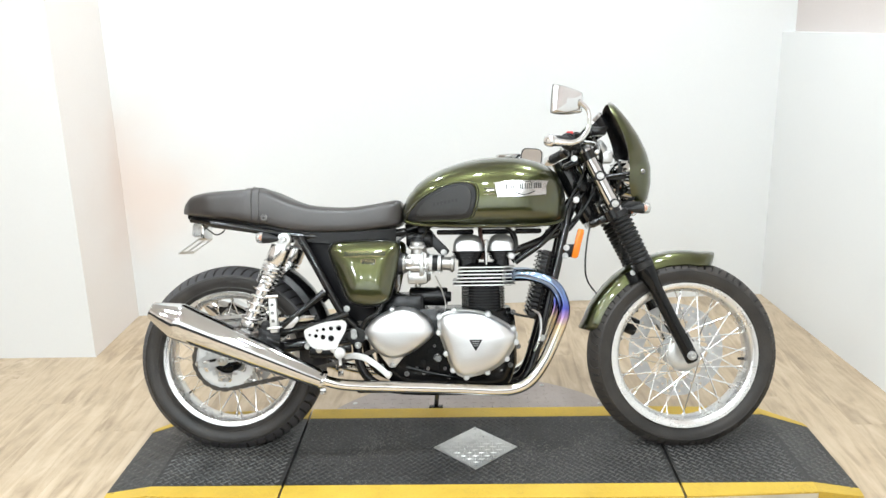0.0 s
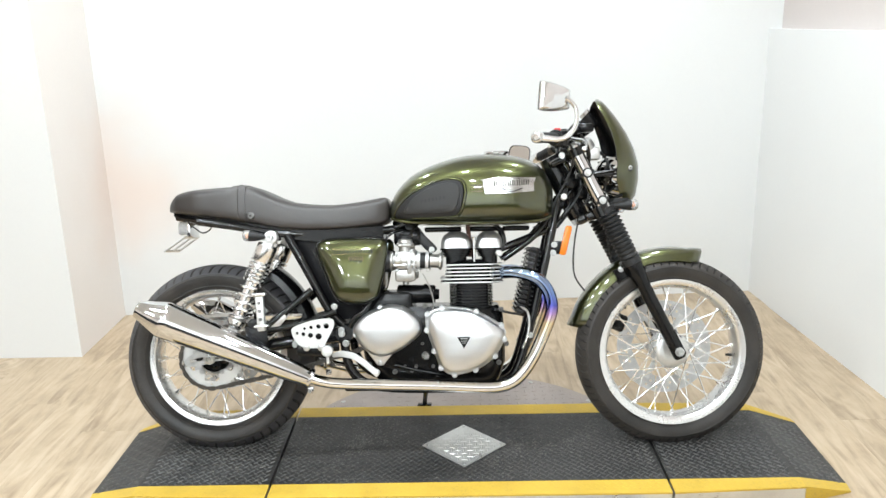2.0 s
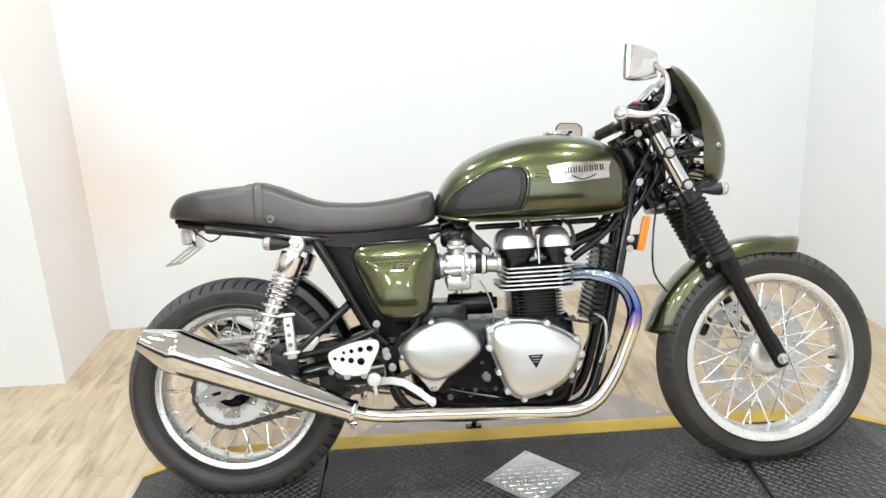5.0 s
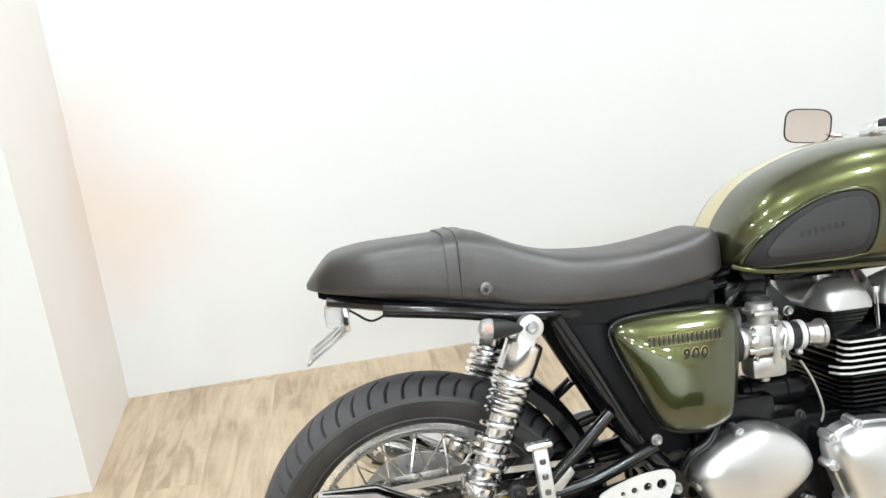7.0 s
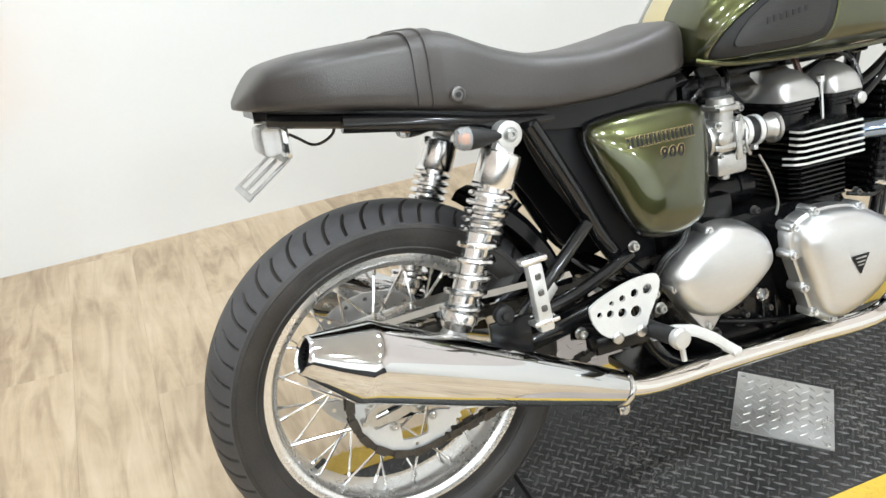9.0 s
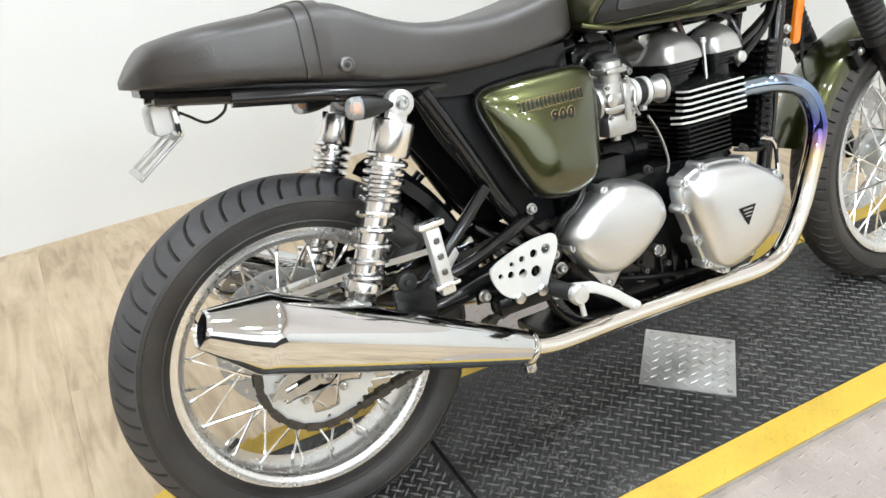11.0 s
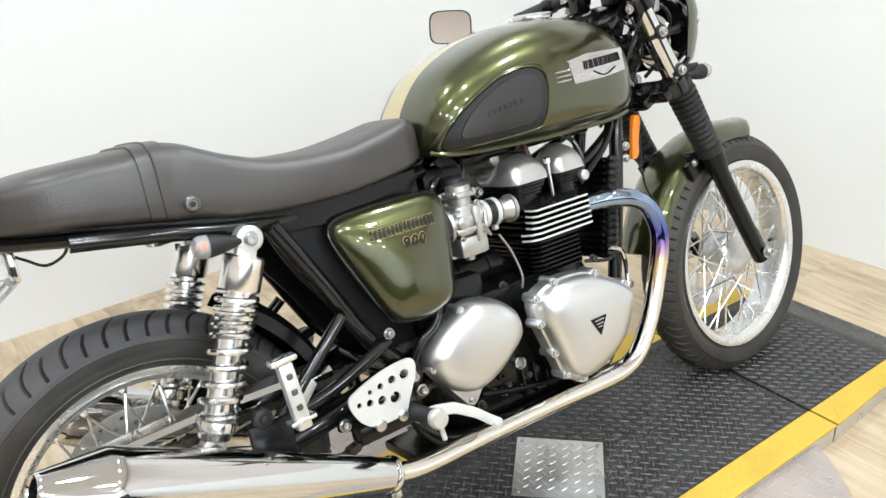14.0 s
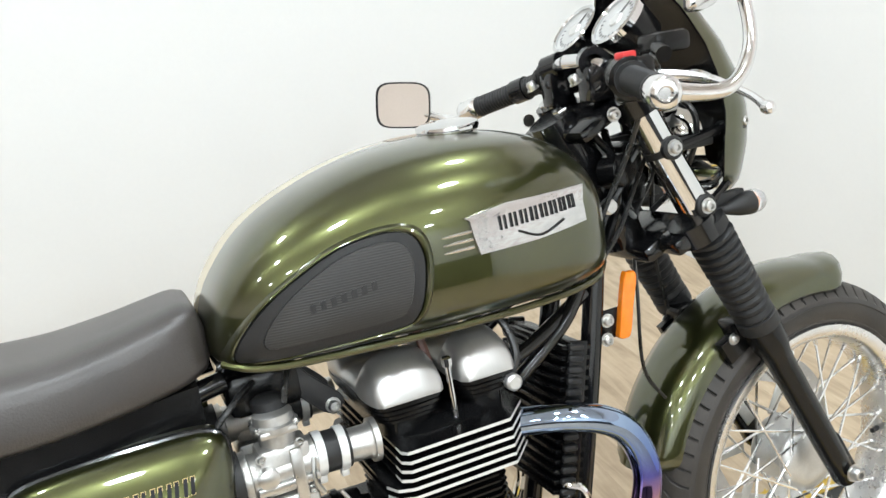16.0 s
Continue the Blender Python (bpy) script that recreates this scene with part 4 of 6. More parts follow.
for x, z0, z1, w in ((-0.128, 0.762, 0.776, 0.050), (-0.098, 0.752, 0.772, 0.070), (-0.05, 0.738, 0.766, 0.085), (0.05, 0.722, 0.752, 0.098), (0.18, 0.695, 0.735, 0.105), (0.32, 0.672, 0.715, 0.105), (0.45, 0.66, 0.71, 0.10), (0.57, 0.67, 0.715, 0.075)):
    k = tail_shift(x)
    rings.append([(x, k - w, z0), (x, k - w, z1), (x, k + w, z1), (x, k + w, z0)])
loft(bm, rings)
part("seat_tray", bm, M_SATIN, bike, "black tray under the seat")
for s in (-1, 1):
    bm = bmesh.new()
    tube(bm, [(-0.110, s * 0.070 + 0.045, 0.757), (0.0, s * 0.092 + 0.02, 0.740), (0.10, s * 0.108, 0.722)], 0.011, 8)
    part("tail_rail", bm, M_BLACK, bike, "gloss black tail rail")

# ---- seat
SX = [-0.148, -0.145, -0.137, -0.126, -0.104, -0.07, -0.03, 0.03, 0.10, 0.135, 0.165, 0.20, 0.24, 0.30, 0.41, 0.49, 0.55, 0.572, 0.586, 0.594]
SZT = [0.785, 0.790, 0.800, 0.813, 0.834, 0.843, 0.848, 0.851, 0.854, 0.854, 0.848, 0.832, 0.814, 0.796, 0.788, 0.796, 0.807, 0.810, 0.803, 0.772]
SZB = [0.778, 0.777, 0.775, 0.773, 0.769, 0.764, 0.758, 0.749, 0.737, 0.729, 0.724, 0.716, 0.710, 0.704, 0.703, 0.708, 0.716, 0.722, 0.730, 0.745]
SW = [0.016, 0.040, 0.062, 0.084, 0.108, 0.126, 0.135, 0.128, 0.122, 0.119, 0.120, 0.121, 0.122, 0.123, 0.119, 0.109, 0.098, 0.089, 0.079, 0.058]


def smooth_at(xs_, ys_, x):
    """A curve through the stations without kinks."""
    i = int(np.clip(np.searchsorted(xs_, x) - 1, 0, len(xs_) - 2))
    x0, x1 = xs_[i], xs_[i + 1]
    t = (x - x0) / (x1 - x0)
    m0 = (ys_[i + 1] - ys_[max(i - 1, 0)]) / (xs_[i + 1] - xs_[max(i - 1, 0)])
    j = min(i + 2, len(xs_) - 1)
    m1 = (ys_[j] - ys_[i]) / (xs_[j] - xs_[i])
    h = x1 - x0
    return ys_[i] * (2 * t ** 3 - 3 * t * t + 1) + h * m0 * (t ** 3 - 2 * t * t + t) + ys_[i + 1] * (3 * t * t - 2 * t ** 3) + h * m1 * (t ** 3 - t * t)


def seat_ring(x, grow=0.0, seg=40):
    zt, zb, w = smooth_at(SX, SZT, x) + grow, smooth_at(SX, SZB, x), smooth_at(SX, SW, x) + grow
    zc = zb + 0.30 * (zt - zb)
    mid = tail_shift(x)
    out = []
    for k in range(seg):
        a = 2 * math.pi * k / seg
        c, s = math.cos(a), math.sin(a)
        up = s >= 0
        nn = 5.0
        yy = math.copysign(abs(c) ** (2 / nn), c) * w
        zz = zc + math.copysign(abs(s) ** (2 / nn), s) * ((zt - zc) if up else (zc - zb))
        out.append((x, mid + yy, zz))
    return out


xs = sorted(set([round(v, 4) for v in np.linspace(SX[0], SX[-1], 70)] + SX))
bm = bmesh.new()
loft(bm, [seat_ring(x) for x in xs])
seat = part("seat", bm, M_SEAT, bike, "black vinyl cafe racer seat with humped tail cowl")
bm = bmesh.new()
strap = [x for x in np.linspace(0.092, 0.136, 5)]
rings = [seat_ring(strap[0], 0.0)] + [seat_ring(x, 0.0034) for x in strap] + [seat_ring(strap[-1], 0.0)]
loft(bm, rings, caps=False)
strap_ob = part("seat_strap", bm, M_SEAT, seat, "black vinyl band across the seat")
bm = bmesh.new()
loft(bm, [seat_ring(x, g2) for x, g2 in ((0.1125, 0.002), (0.1128, 0.0052), (0.1140, 0.0060), (0.1152, 0.0052), (0.1155, 0.002))], caps=False)
part("piping", bm, M_SEAT, strap_ob)
for s in (-1, 1):
    bm = bmesh.new()
    lathe(bm, [(0, 0.0125), (0.003, 0.0125), (0.0055, 0.0105), (0.006, 0.0085), (0.004, 0.0075), (0.004, 0.001)], (0.154, s * 0.1195, 0.755), (0, s, 0), 24)
    button = part("seat_button", bm, M_GUN, seat, "round seat cowl fastener")
    bm = bmesh.new()
    lathe(bm, [(0.003, 0.0042), (0.0052, 0.0042), (0.0056, 0.0030), (0.0056, 0.0005)], (0.154, s * 0.1195, 0.755), (0, s, 0), 16)
    part("socket", bm, M_RUBBER, button, "dark socket screw")

# ---- tank
TX = [0.588, 0.594, 0.61, 0.65, 0.70, 0.78, 0.86, 0.95, 1.03, 1.08, 1.10, 1.112, 1.118]
TZT = [0.770, 0.793, 0.824, 0.869, 0.900, 0.929, 0.943, 0.943, 0.926, 0.897, 0.872, 0.845, 0.82]
TZB = [0.745, 0.735, 0.727, 0.719, 0.716, 0.713, 0.711, 0.711, 0.713, 0.719, 0.727, 0.742, 0.770]
TW = [0.054, 0.082, 0.112, 0.138, 0.152, 0.164, 0.174, 0.177, 0.167, 0.145, 0.119, 0.090, 0.048]


def tank_sec(x):
    zt, zb, w = smooth_at(TX, TZT, x), smooth_at(TX, TZB, x), smooth_at(TX, TW, x)
    return zt, zb, w, zb + 0.40 * (zt - zb)


def tank_ring(x, seg=56):
    zt, zb, w, zc = tank_sec(x)
    out = []
    for k in range(seg):
        a = 2 * math.pi * (k + 0.5) / seg
        c, s = math.cos(a), math.sin(a)
        up = s >= 0
        nn = 2.9 if up else 3.6
        yy = math.copysign(abs(c) ** (2 / nn), c) * w * (0.84 if c > 0 else 1.0)
        zz = zc + math.copysign(abs(s) ** (2 / nn), s) * ((zt - zc) if up else (zc - zb))
        out.append((x, yy, zz))
    return out


def tank_y(x, z):
    """Half width of the tank at a place on its side."""
    zt, zb, w, zc = tank_sec(x)
    if z >= zc:
        u, nn = (z - zc) / (zt - zc), 2.9
    else:
        u, nn = (zc - z) / (zc - zb), 3.6
    u = min(u, 0.999)
    return w * (1 - u ** nn) ** (1 / nn)


bm = bmesh.new()
txs = sorted(set([round(v, 4) for v in np.linspace(TX[0], TX[-1], 60)] + [0.589, 0.591, 1.115, 1.117]))
loft(bm, [tank_ring(x) for x in txs])
tank = part("fuel_tank", bm, M_TANK, bike, "metallic green fuel tank with a gold centre stripe")
# seam lip round the bottom of the tank
for s in (-1, 1):
    bm = bmesh.new()
    tube(bm, [(x, s * (tank_y(x, tank_sec(x)[1] + 0.012) + 0.002), tank_sec(x)[1] + 0.006) for x in np.linspace(0.60, 1.105, 24)], 0.0048, 8, 2)
    part("tank_seam", bm, M_PAINT, tank, "green tank seam lip")


def on_tank(outline, s, lift, inner_lift, rings_n=6):
    """A skin over the tank's side inside an outline of (x, z)."""
    b = bmesh.new()
    o = [np.array(p) for p in outline]
    c = sum(o) / len(o)
    rings = []
    for sc, lf in [(1.0, -0.003), (1.0, lift * 0.6), (0.985, lift)] + [(1 - 0.97 * q / rings_n, inner_lift) for q in range(1, rings_n + 1)]:
        rings.append([(c[0] + (p[0] - c[0]) * sc, s * (tank_y(*(c + (p - c) * sc)) + lf), c[1] + (p[1] - c[1]) * sc) for p in o])
    loft(b, rings)
    return b


pad_ol = spline([(0.612, 0.744), (0.622, 0.768), (0.650, 0.798), (0.690, 0.824), (0.740, 0.846), (0.790, 0.853), (0.818, 0.845), (0.828, 0.820), (0.824, 0.785), (0.812, 0.752), (0.790, 0.740), (0.70, 0.737), (0.630, 0.736)], 5, True)
pc = sum(pad_ol) / len(pad_ol)
pad_in = [pc + np.array((0.006, 0.004)) + (p - pc) * 0.80 for p in pad_ol]
badge_ol = [(0.880, 0.850), (0.935, 0.858), (1.055, 0.856), (1.047, 0.838), (1.047, 0.812), (0.97, 0.806), (0.893, 0.805), (0.888, 0.828), (0.886, 0.846)]
badge_ol = [np.array(p) for a, b in zip(badge_ol, badge_ol[1:] + badge_ol[:1]) for p in (np.array(a), np.array(a) * 2 / 3 + np.array(b) / 3, np.array(a) / 3 + np.array(b) * 2 / 3)]
for s in (-1, 1):
    pad = part("knee_pad", on_tank(pad_ol, s, 0.005, 0.004), M_RUBBER, tank, "black rubber knee pad")
    part("pad_centre", on_tank(pad_in, s, 0.0062, 0.0058), M_PAD, pad, "finely ribbed grey rubber centre")
    lip = bmesh.new()
    loft(lip, [[(pc[0] + (p[0] - pc[0]) * k, s * (tank_y(pc[0] + (p[0] - pc[0]) * k, max(pc[1] + (p[1] - pc[1]) * k, 0.722)) + h), max(pc[1] + (p[1] - pc[1]) * k, 0.722)) for p in pad_ol] for k, h in ((1.13, -0.003), (1.10, 0.0025), (1.07, 0.0058), (1.04, 0.0062), (1.015, 0.0045), (1.0, -0.002))], caps=False)
    part("pad_surround", lip, M_PAINT, tank, "raised green lip round the knee pad")
    for k in range(7):
        mark = bmesh.new()
        x0 = 0.695 + k * 0.0115
        q = [(x0, 0.782 + 0.0018 * k), (x0 + 0.006, 0.783 + 0.0018 * k), (x0 + 0.006, 0.793 + 0.0018 * k), (x0, 0.792 + 0.0018 * k)]
        loft(mark, [[(x, s * (tank_y(x, z) + lf), z) for x, z in q] for lf in (0.004, 0.0068)])
        part("pad_mark", mark, M_RUBBER, pad)
    badge = part("tank_badge", on_tank(badge_ol, s, 0.004, 0.0035), M_BADGE, tank, "winged chrome tank badge")
    for k in range(8):
        x0 = 0.922 + k * 0.0142
        z0 = 0.828 + 0.0006 * k
        for seg in ((x0, x0 + 0.0026, z0, z0 + 0.0165), (x0 + 0.0066, x0 + 0.0088, z0, z0 + 0.0165)):
            bm = bmesh.new()
            q = [(seg[0], seg[2]), (seg[1], seg[2]), (seg[1], seg[3]), (seg[0], seg[3])]
            loft(bm, [[(x, s * (tank_y(x, z) + lf), z) for x, z in q] for lf in (0.0035, 0.0055)])
            part("badge_bar", bm, M_DECAL, badge)
    for z0 in (0.8155, 0.8245, 0.8335):
        bm = bmesh.new()
        tube(bm, [(x, s * (tank_y(x, z0 - 0.02 * (0.888 - x)) + 0.0012), z0 - 0.02 * (0.888 - x)) for x in (0.852, 0.864, 0.876, 0.888)], [0.0008, 0.0017, 0.0020, 0.0020], 6)
        part("badge_strip", bm, M_BADGE, tank, "thin chrome strip behind the badge")
    bm = bmesh.new()
    tube(bm, [(0.945, s * (tank_y(0.945, 0.822) + 0.004), 0.822), (0.975, s * (tank_y(0.975, 0.811) + 0.004), 0.811), (1.01, s * (tank_y(1.01, 0.822) + 0.004), 0.822)], 0.0016, 6)
    part("badge_swoosh", bm, M_DECAL, badge)
bm = bmesh.new()
capn = Vector((-0.02, -0.10, 1))
lathe(bm, [(-0.02, 0.036), (0.006, 0.036), (0.008, 0.033), (0.012, 0.033), (0.013, 0.040), (0.018, 0.0415), (0.022, 0.040), (0.024, 0.034), (0.025, 0.01), (0.025, 0.001)], (0.938, -0.038, 0.931), capn, 36)
part("fuel_cap", bm, M_CHROME, tank, "round chrome fuel cap")

# ---- side panels
sp_ol = spline([(0.364, 0.660), (0.40, 0.674), (0.50, 0.677), (0.572, 0.672), (0.586, 0.645), (0.580, 0.59), (0.568, 0.535), (0.552, 0.490), (0.505, 0.470), (0.445, 0.476), (0.418, 0.500), (0.392, 0.560), (0.366, 0.625)], 4, True)
for s in (-1, 1):
    bm = bmesh.new()
    o = [np.array(p) for p in sp_ol]
    c = sum(o) / len(o)
    rings = []
    for sc, y in ((1.0, 0.085), (1.0, 0.106), (0.99, 0.113), (0.965, 0.1200), (0.92, 0.1260), (0.83, 0.1325), (0.70, 0.1388), (0.54, 0.1440), (0.38, 0.1474), (0.20, 0.1492), (0.02, 0.1497)):
        rings.append([(c[0] + (p[0] - c[0]) * sc, s * (y + 0.021 - 0.19 * (p[1] - c[1]) * sc - 0.06 * max(0, -0.09 - (p[1] - c[1]) * sc)), c[1] + (p[1] - c[1]) * sc) for p in o])
    loft(bm, rings)
    crown = [(k, y) for k, y in ((1.0, 0.106), (0.99, 0.113), (0.965, 0.1200), (0.92, 0.1260), (0.83, 0.1325), (0.70, 0.1388), (0.54, 0.1440), (0.38, 0.1474), (0.20, 0.1492), (0.02, 0.1497))][::-1]
    round_ = sorted((math.atan2(p[1] - c[1], p[0] - c[0]), math.hypot(*(p - c))) for p in o)

    def panel_y(x, z):
        """Half width of the panel's crown at a place on it."""
        reach = np.interp(math.atan2(z - c[1], x - c[0]), [q[0] for q in round_], [q[1] for q in round_])
        return lerp([k for k, _ in crown], [y for _, y in crown], math.hypot(x - c[0], z - c[1]) / reach) + 0.021 - 0.19 * (z - c[1])

    panel = part("side_panel", bm, M_PAINT, bike, "metallic green side panel with gold and black marking")
    # added black line stands in for the dark reflection in the rolled painted edge
    bm = bmesh.new()
    tube(bm, [(p[0] - 0.002, s * (0.127 - 0.19 * (p[1] - c[1])), p[1]) for p in [*o[0::2], o[0]]], 0.0042, 8, 2)
    part("panel_edge", bm, M_BLACK, panel, "black line added for the dark reflection at the panel edge")
    for k in range(8):
        x0 = 0.412 + k * 0.0165
        for ink, ex, up in ((M_GOLD, 0.0005, 0.0002), (M_DECAL, 0.0, 0.0005)):
            for q in ([(x0, 0.626), (x0 + 0.0042, 0.626), (x0 + 0.0072, 0.643), (x0 + 0.0030, 0.643)], [(x0 + 0.0074, 0.626), (x0 + 0.0116, 0.626), (x0 + 0.0146, 0.643), (x0 + 0.0104, 0.643)]):
                q = [(x + (ex if i in (1, 2) else -ex), z + (ex if i > 1 else -ex)) for i, (x, z) in enumerate(q)]
                bm = bmesh.new()
                loft(bm, [[(x, s * (panel_y(x, z) + y2), z) for x, z in q] for y2 in (-0.002, up)])
                part("marking_bar", bm, ink, panel)
    for material, grow, yy in ((M_GOLD, 0.0016, 0.0012), (M_DECAL, 0.0009, 0.0018)):
        for k, digit in enumerate("900"):
            cu = bpy.data.curves.new("digit", "FONT")
            cu.body, cu.size, cu.align_x, cu.shear, cu.offset, cu.extrude = digit, 0.026, "CENTER", 0.25, grow, 0.0004
            tmp = bpy.data.objects.new("digit", cu)
            me = bpy.data.meshes.new_from_object(tmp)
            bpy.data.objects.remove(tmp)
            bm = bmesh.new()
            bm.from_mesh(me)
            bpy.data.meshes.remove(me)
            weld(bm)
            dx = 0.487 + (k - 1) * 0.0160 * (1 if s < 0 else -1)
            part("digit", bm, material, panel, m=pose(dx, s * (panel_y(dx, 0.608) + yy), 0.600, 79, 0, 0 if s < 0 else 180))

# ---- engine
def section_block(bm, rows):
    """Rounded-rectangle sections (z, x0, x1, half width) stacked upward."""
    rings = []
    for z, x0, x1, w in rows:
        cx, hx = (x0 + x1) / 2, (x1 - x0) / 2
        r = []
        for k in range(28):
            a = 2 * math.pi * k / 28
            c, s = math.cos(a), math.sin(a)
            r.append((cx + hx * math.copysign(abs(c) ** 0.42, c), w * math.copysign(abs(s) ** 0.42, s), z))
        rings.append(r)
    loft(bm, rings)


bm = bmesh.new()
section_block(bm, [(0.185, 0.60, 0.89, 0.080), (0.205, 0.55, 0.93, 0.096), (0.225, 0.53, 0.94, 0.100), (0.27, 0.50, 0.955, 0.102), (0.36, 0.485, 0.955, 0.108), (0.42, 0.50, 0.95, 0.108), (0.452, 0.56, 0.935, 0.100)])
block(bm, (0.50, -0.10, 0.40), (0.66, 0.10, 0.50), 0.015)
engine = part("engine_case", bm, M_SATIN, bike, "satin black engine crankcase")
for k, (x, z) in enumerate(((0.52, 0.27), (0.60, 0.245), (0.655, 0.25), (0.735, 0.235), (0.94, 0.44), (0.70, 0.455), (0.955, 0.33), (0.93, 0.27))):
    bm = bmesh.new()
    bolt(bm, (x, -0.100, z), (0, -1, 0), 0.0065, 0.012)
    part("case_bolt", bm, M_GUN, engine)
for k in range(6):
    bm = bmesh.new()
    block(bm, (0.70 + k * 0.03, -0.112, 0.222), (0.705 + k * 0.03, -0.08, 0.285), 0.001, 1)
    part("case_rib", bm, M_SATIN, engine)
clutch_ol = spline([(0.703, 0.425), (0.722, 0.446), (0.765, 0.456), (0.835, 0.450), (0.895, 0.424), (0.945, 0.388), (0.948, 0.360), (0.930, 0.320), (0.905, 0.288), (0.865, 0.262), (0.815, 0.246), (0.775, 0.245), (0.748, 0.266), (0.735, 0.295), (0.722, 0.336), (0.706, 0.385)], 5, True)
spr_ol = spline([(0.474, 0.388), (0.482, 0.412), (0.512, 0.441), (0.560, 0.464), (0.60, 0.470), (0.645, 0.456), (0.678, 0.428), (0.690, 0.396), (0.684, 0.374), (0.655, 0.348), (0.612, 0.320), (0.565, 0.306), (0.525, 0.318), (0.495, 0.345)], 5, True)


def cover(name, ol, y1, y2, bolts, label):
    o = [np.array(p) for p in ol]
    c = sum(o) / len(o)
    base = bmesh.new()
    loft(base, [[(c[0] + (p[0] - c[0]) * 0.95, -y, c[1] + (p[1] - c[1]) * 0.95) for p in o] for y in (0.095, y1 - 0.030)])
    bm = bmesh.new()
    rings = []
    rim = ((1.0, y1 - 0.012), (0.99, y1 - 0.006), (0.955, y1 - 0.003), (0.945, y1), (0.935, y1 + (y2 - y1) * 0.25)) if bolts > 2 else ((1.0, y1 - 0.014), (0.99, y1 - 0.004), (0.965, y1 + (y2 - y1) * 0.18), (0.935, y1 + (y2 - y1) * 0.36))
    for sc, y in ((0.97, y1 - 0.034), (1.0, y1 - 0.032)) + rim + ((0.90, y1 + (y2 - y1) * 0.55), (0.82, y1 + (y2 - y1) * 0.80), (0.65, y1 + (y2 - y1) * 0.94), (0.40, y2), (0.15, y2 + 0.001), (0.02, y2 + 0.001)):
        rings.append([(c[0] + (p[0] - c[0]) * sc, -y, c[1] + (p[1] - c[1]) * sc) for p in o])
    loft(bm, rings)
    ob = part(name, bm, M_BRUSH, bike, label)
    part("cover_base", base, M_SATIN, ob, "black casting behind the cover")
    n = len(o)
    for k in range(bolts):
        p = o[int(n * (k + 0.35) / bolts) % n]
        q = c + (p - c) * 0.985
        bm = bmesh.new()
        lathe(bm, [(0, 0.0095), (0.030, 0.0095), (0.034, 0.008), (0.034, 0.006), (0.040, 0.006), (0.040, 0.003), (0.037, 0.002)], (q[0], -(y1 - 0.034), q[1]), (0, -1, 0), 14)
        part("cover_bolt", bm, M_BRUSH, ob)
    return ob


clutch = cover("clutch_cover", clutch_ol, 0.186, 0.220, 11, "brushed aluminium clutch cover with triangular badge")
spr_cover = cover("sprocket_cover", [(x, z - 0.006) for x, z in spr_ol], 0.152, 0.178, 0, "smooth brushed aluminium sprocket cover")
bm = bmesh.new()
tri = [(0.800, 0.366), (0.840, 0.366), (0.820, 0.331)]
loft(bm, [[(x, -y, z) for x, z in tri] for y in (0.218, 0.2235)])
tb = part("triangle_badge", bm, M_DECAL, clutch, "black triangular badge")
for z, h in ((0.360, 0.0026), (0.353, 0.0022), (0.347, 0.0018)):
    bm = bmesh.new()
    hw = 0.020 * (z - 0.331) / 0.035 * 0.72
    loft(bm, [[(0.820 - hw, -y, z), (0.820 + hw, -y, z), (0.820 + hw, -y, z + h), (0.820 - hw, -y, z + h)] for y in (0.223, 0.2242)])
    part("badge_bar", bm, M_STEEL, tb)
for x, z in ((0.561, 0.455), (0.627, 0.448), (0.664, 0.419), (0.484, 0.372)):
    bm = bmesh.new()
    lathe(bm, [(-0.118, 0.0105), (-0.150, 0.0100), (-0.153, 0.008), (-0.153, 0.0055), (-0.157, 0.005), (-0.157, 0.001)], (x, 0, z), (0, 1, 0), 14)
    part("cover_boss", bm, M_BRUSH, spr_cover)
bm = bmesh.new()
bolt(bm, (0.5575, -0.140, 0.280), (0, -1, 0), 0.0065, 0.006)
part("cover_bolt", bm, M_STEEL, spr_cover)
# triangular alloy foot of the sprocket cover, oil sight glass, filler plug
bm = bmesh.new()
slab(bm, [(0.512, 0.322), (0.605, 0.318), (0.567, 0.272), (0.549, 0.272)], -0.10, -0.140, 0.003)
part("cover_foot", bm, M_BRUSH, engine, "brushed alloy triangular foot")
bm = bmesh.new()
torus_lathe(bm, [(0, 0.014), (-0.014, 0.014), (-0.016, 0.012), (-0.012, 0.009), (0, 0.009)], (0.700, -0.100, 0.296), (0, 1, 0), 24)
sg = part("oil_sight_glass", bm, M_CHROME, engine, "chrome-ringed oil sight glass")
bm = bmesh.new()
lathe(bm, [(0, 0.0092), (-0.006, 0.0092), (-0.0065, 0.002)], (0.700, -0.100, 0.296), (0, 1, 0), 18)
part("glass", bm, M_LENS, sg)

bm = bmesh.new()
tube(bm, [(0.525, -0.118, 0.500), (0.528, -0.134, 0.475), (0.510, -0.138, 0.445), (0.480, -0.136, 0.425), (0.462, -0.130, 0.395)], 0.0085, 10)
part("crankcase_hose", bm, M_BLACK, engine, "black hose behind the sprocket cover")
for x, z, r in ((0.655, 0.285, 0.010), (0.668, 0.262, 0.006), (0.722, 0.262, 0.006), (0.632, 0.262, 0.006), (0.672, 0.318, 0.007), (0.690, 0.335, 0.005), (0.700, 0.245, 0.008)):
    bm = bmesh.new()
    lathe(bm, [(0, r), (0.010, r), (0.012, r * 0.8), (0.012, r * 0.45), (0.007, r * 0.4)], (x, -0.098, z), (0, -1, 0), 12)
    part("case_boss", bm, M_GUN if r < 0.007 else M_SATIN, engine)
bm = bmesh.new()
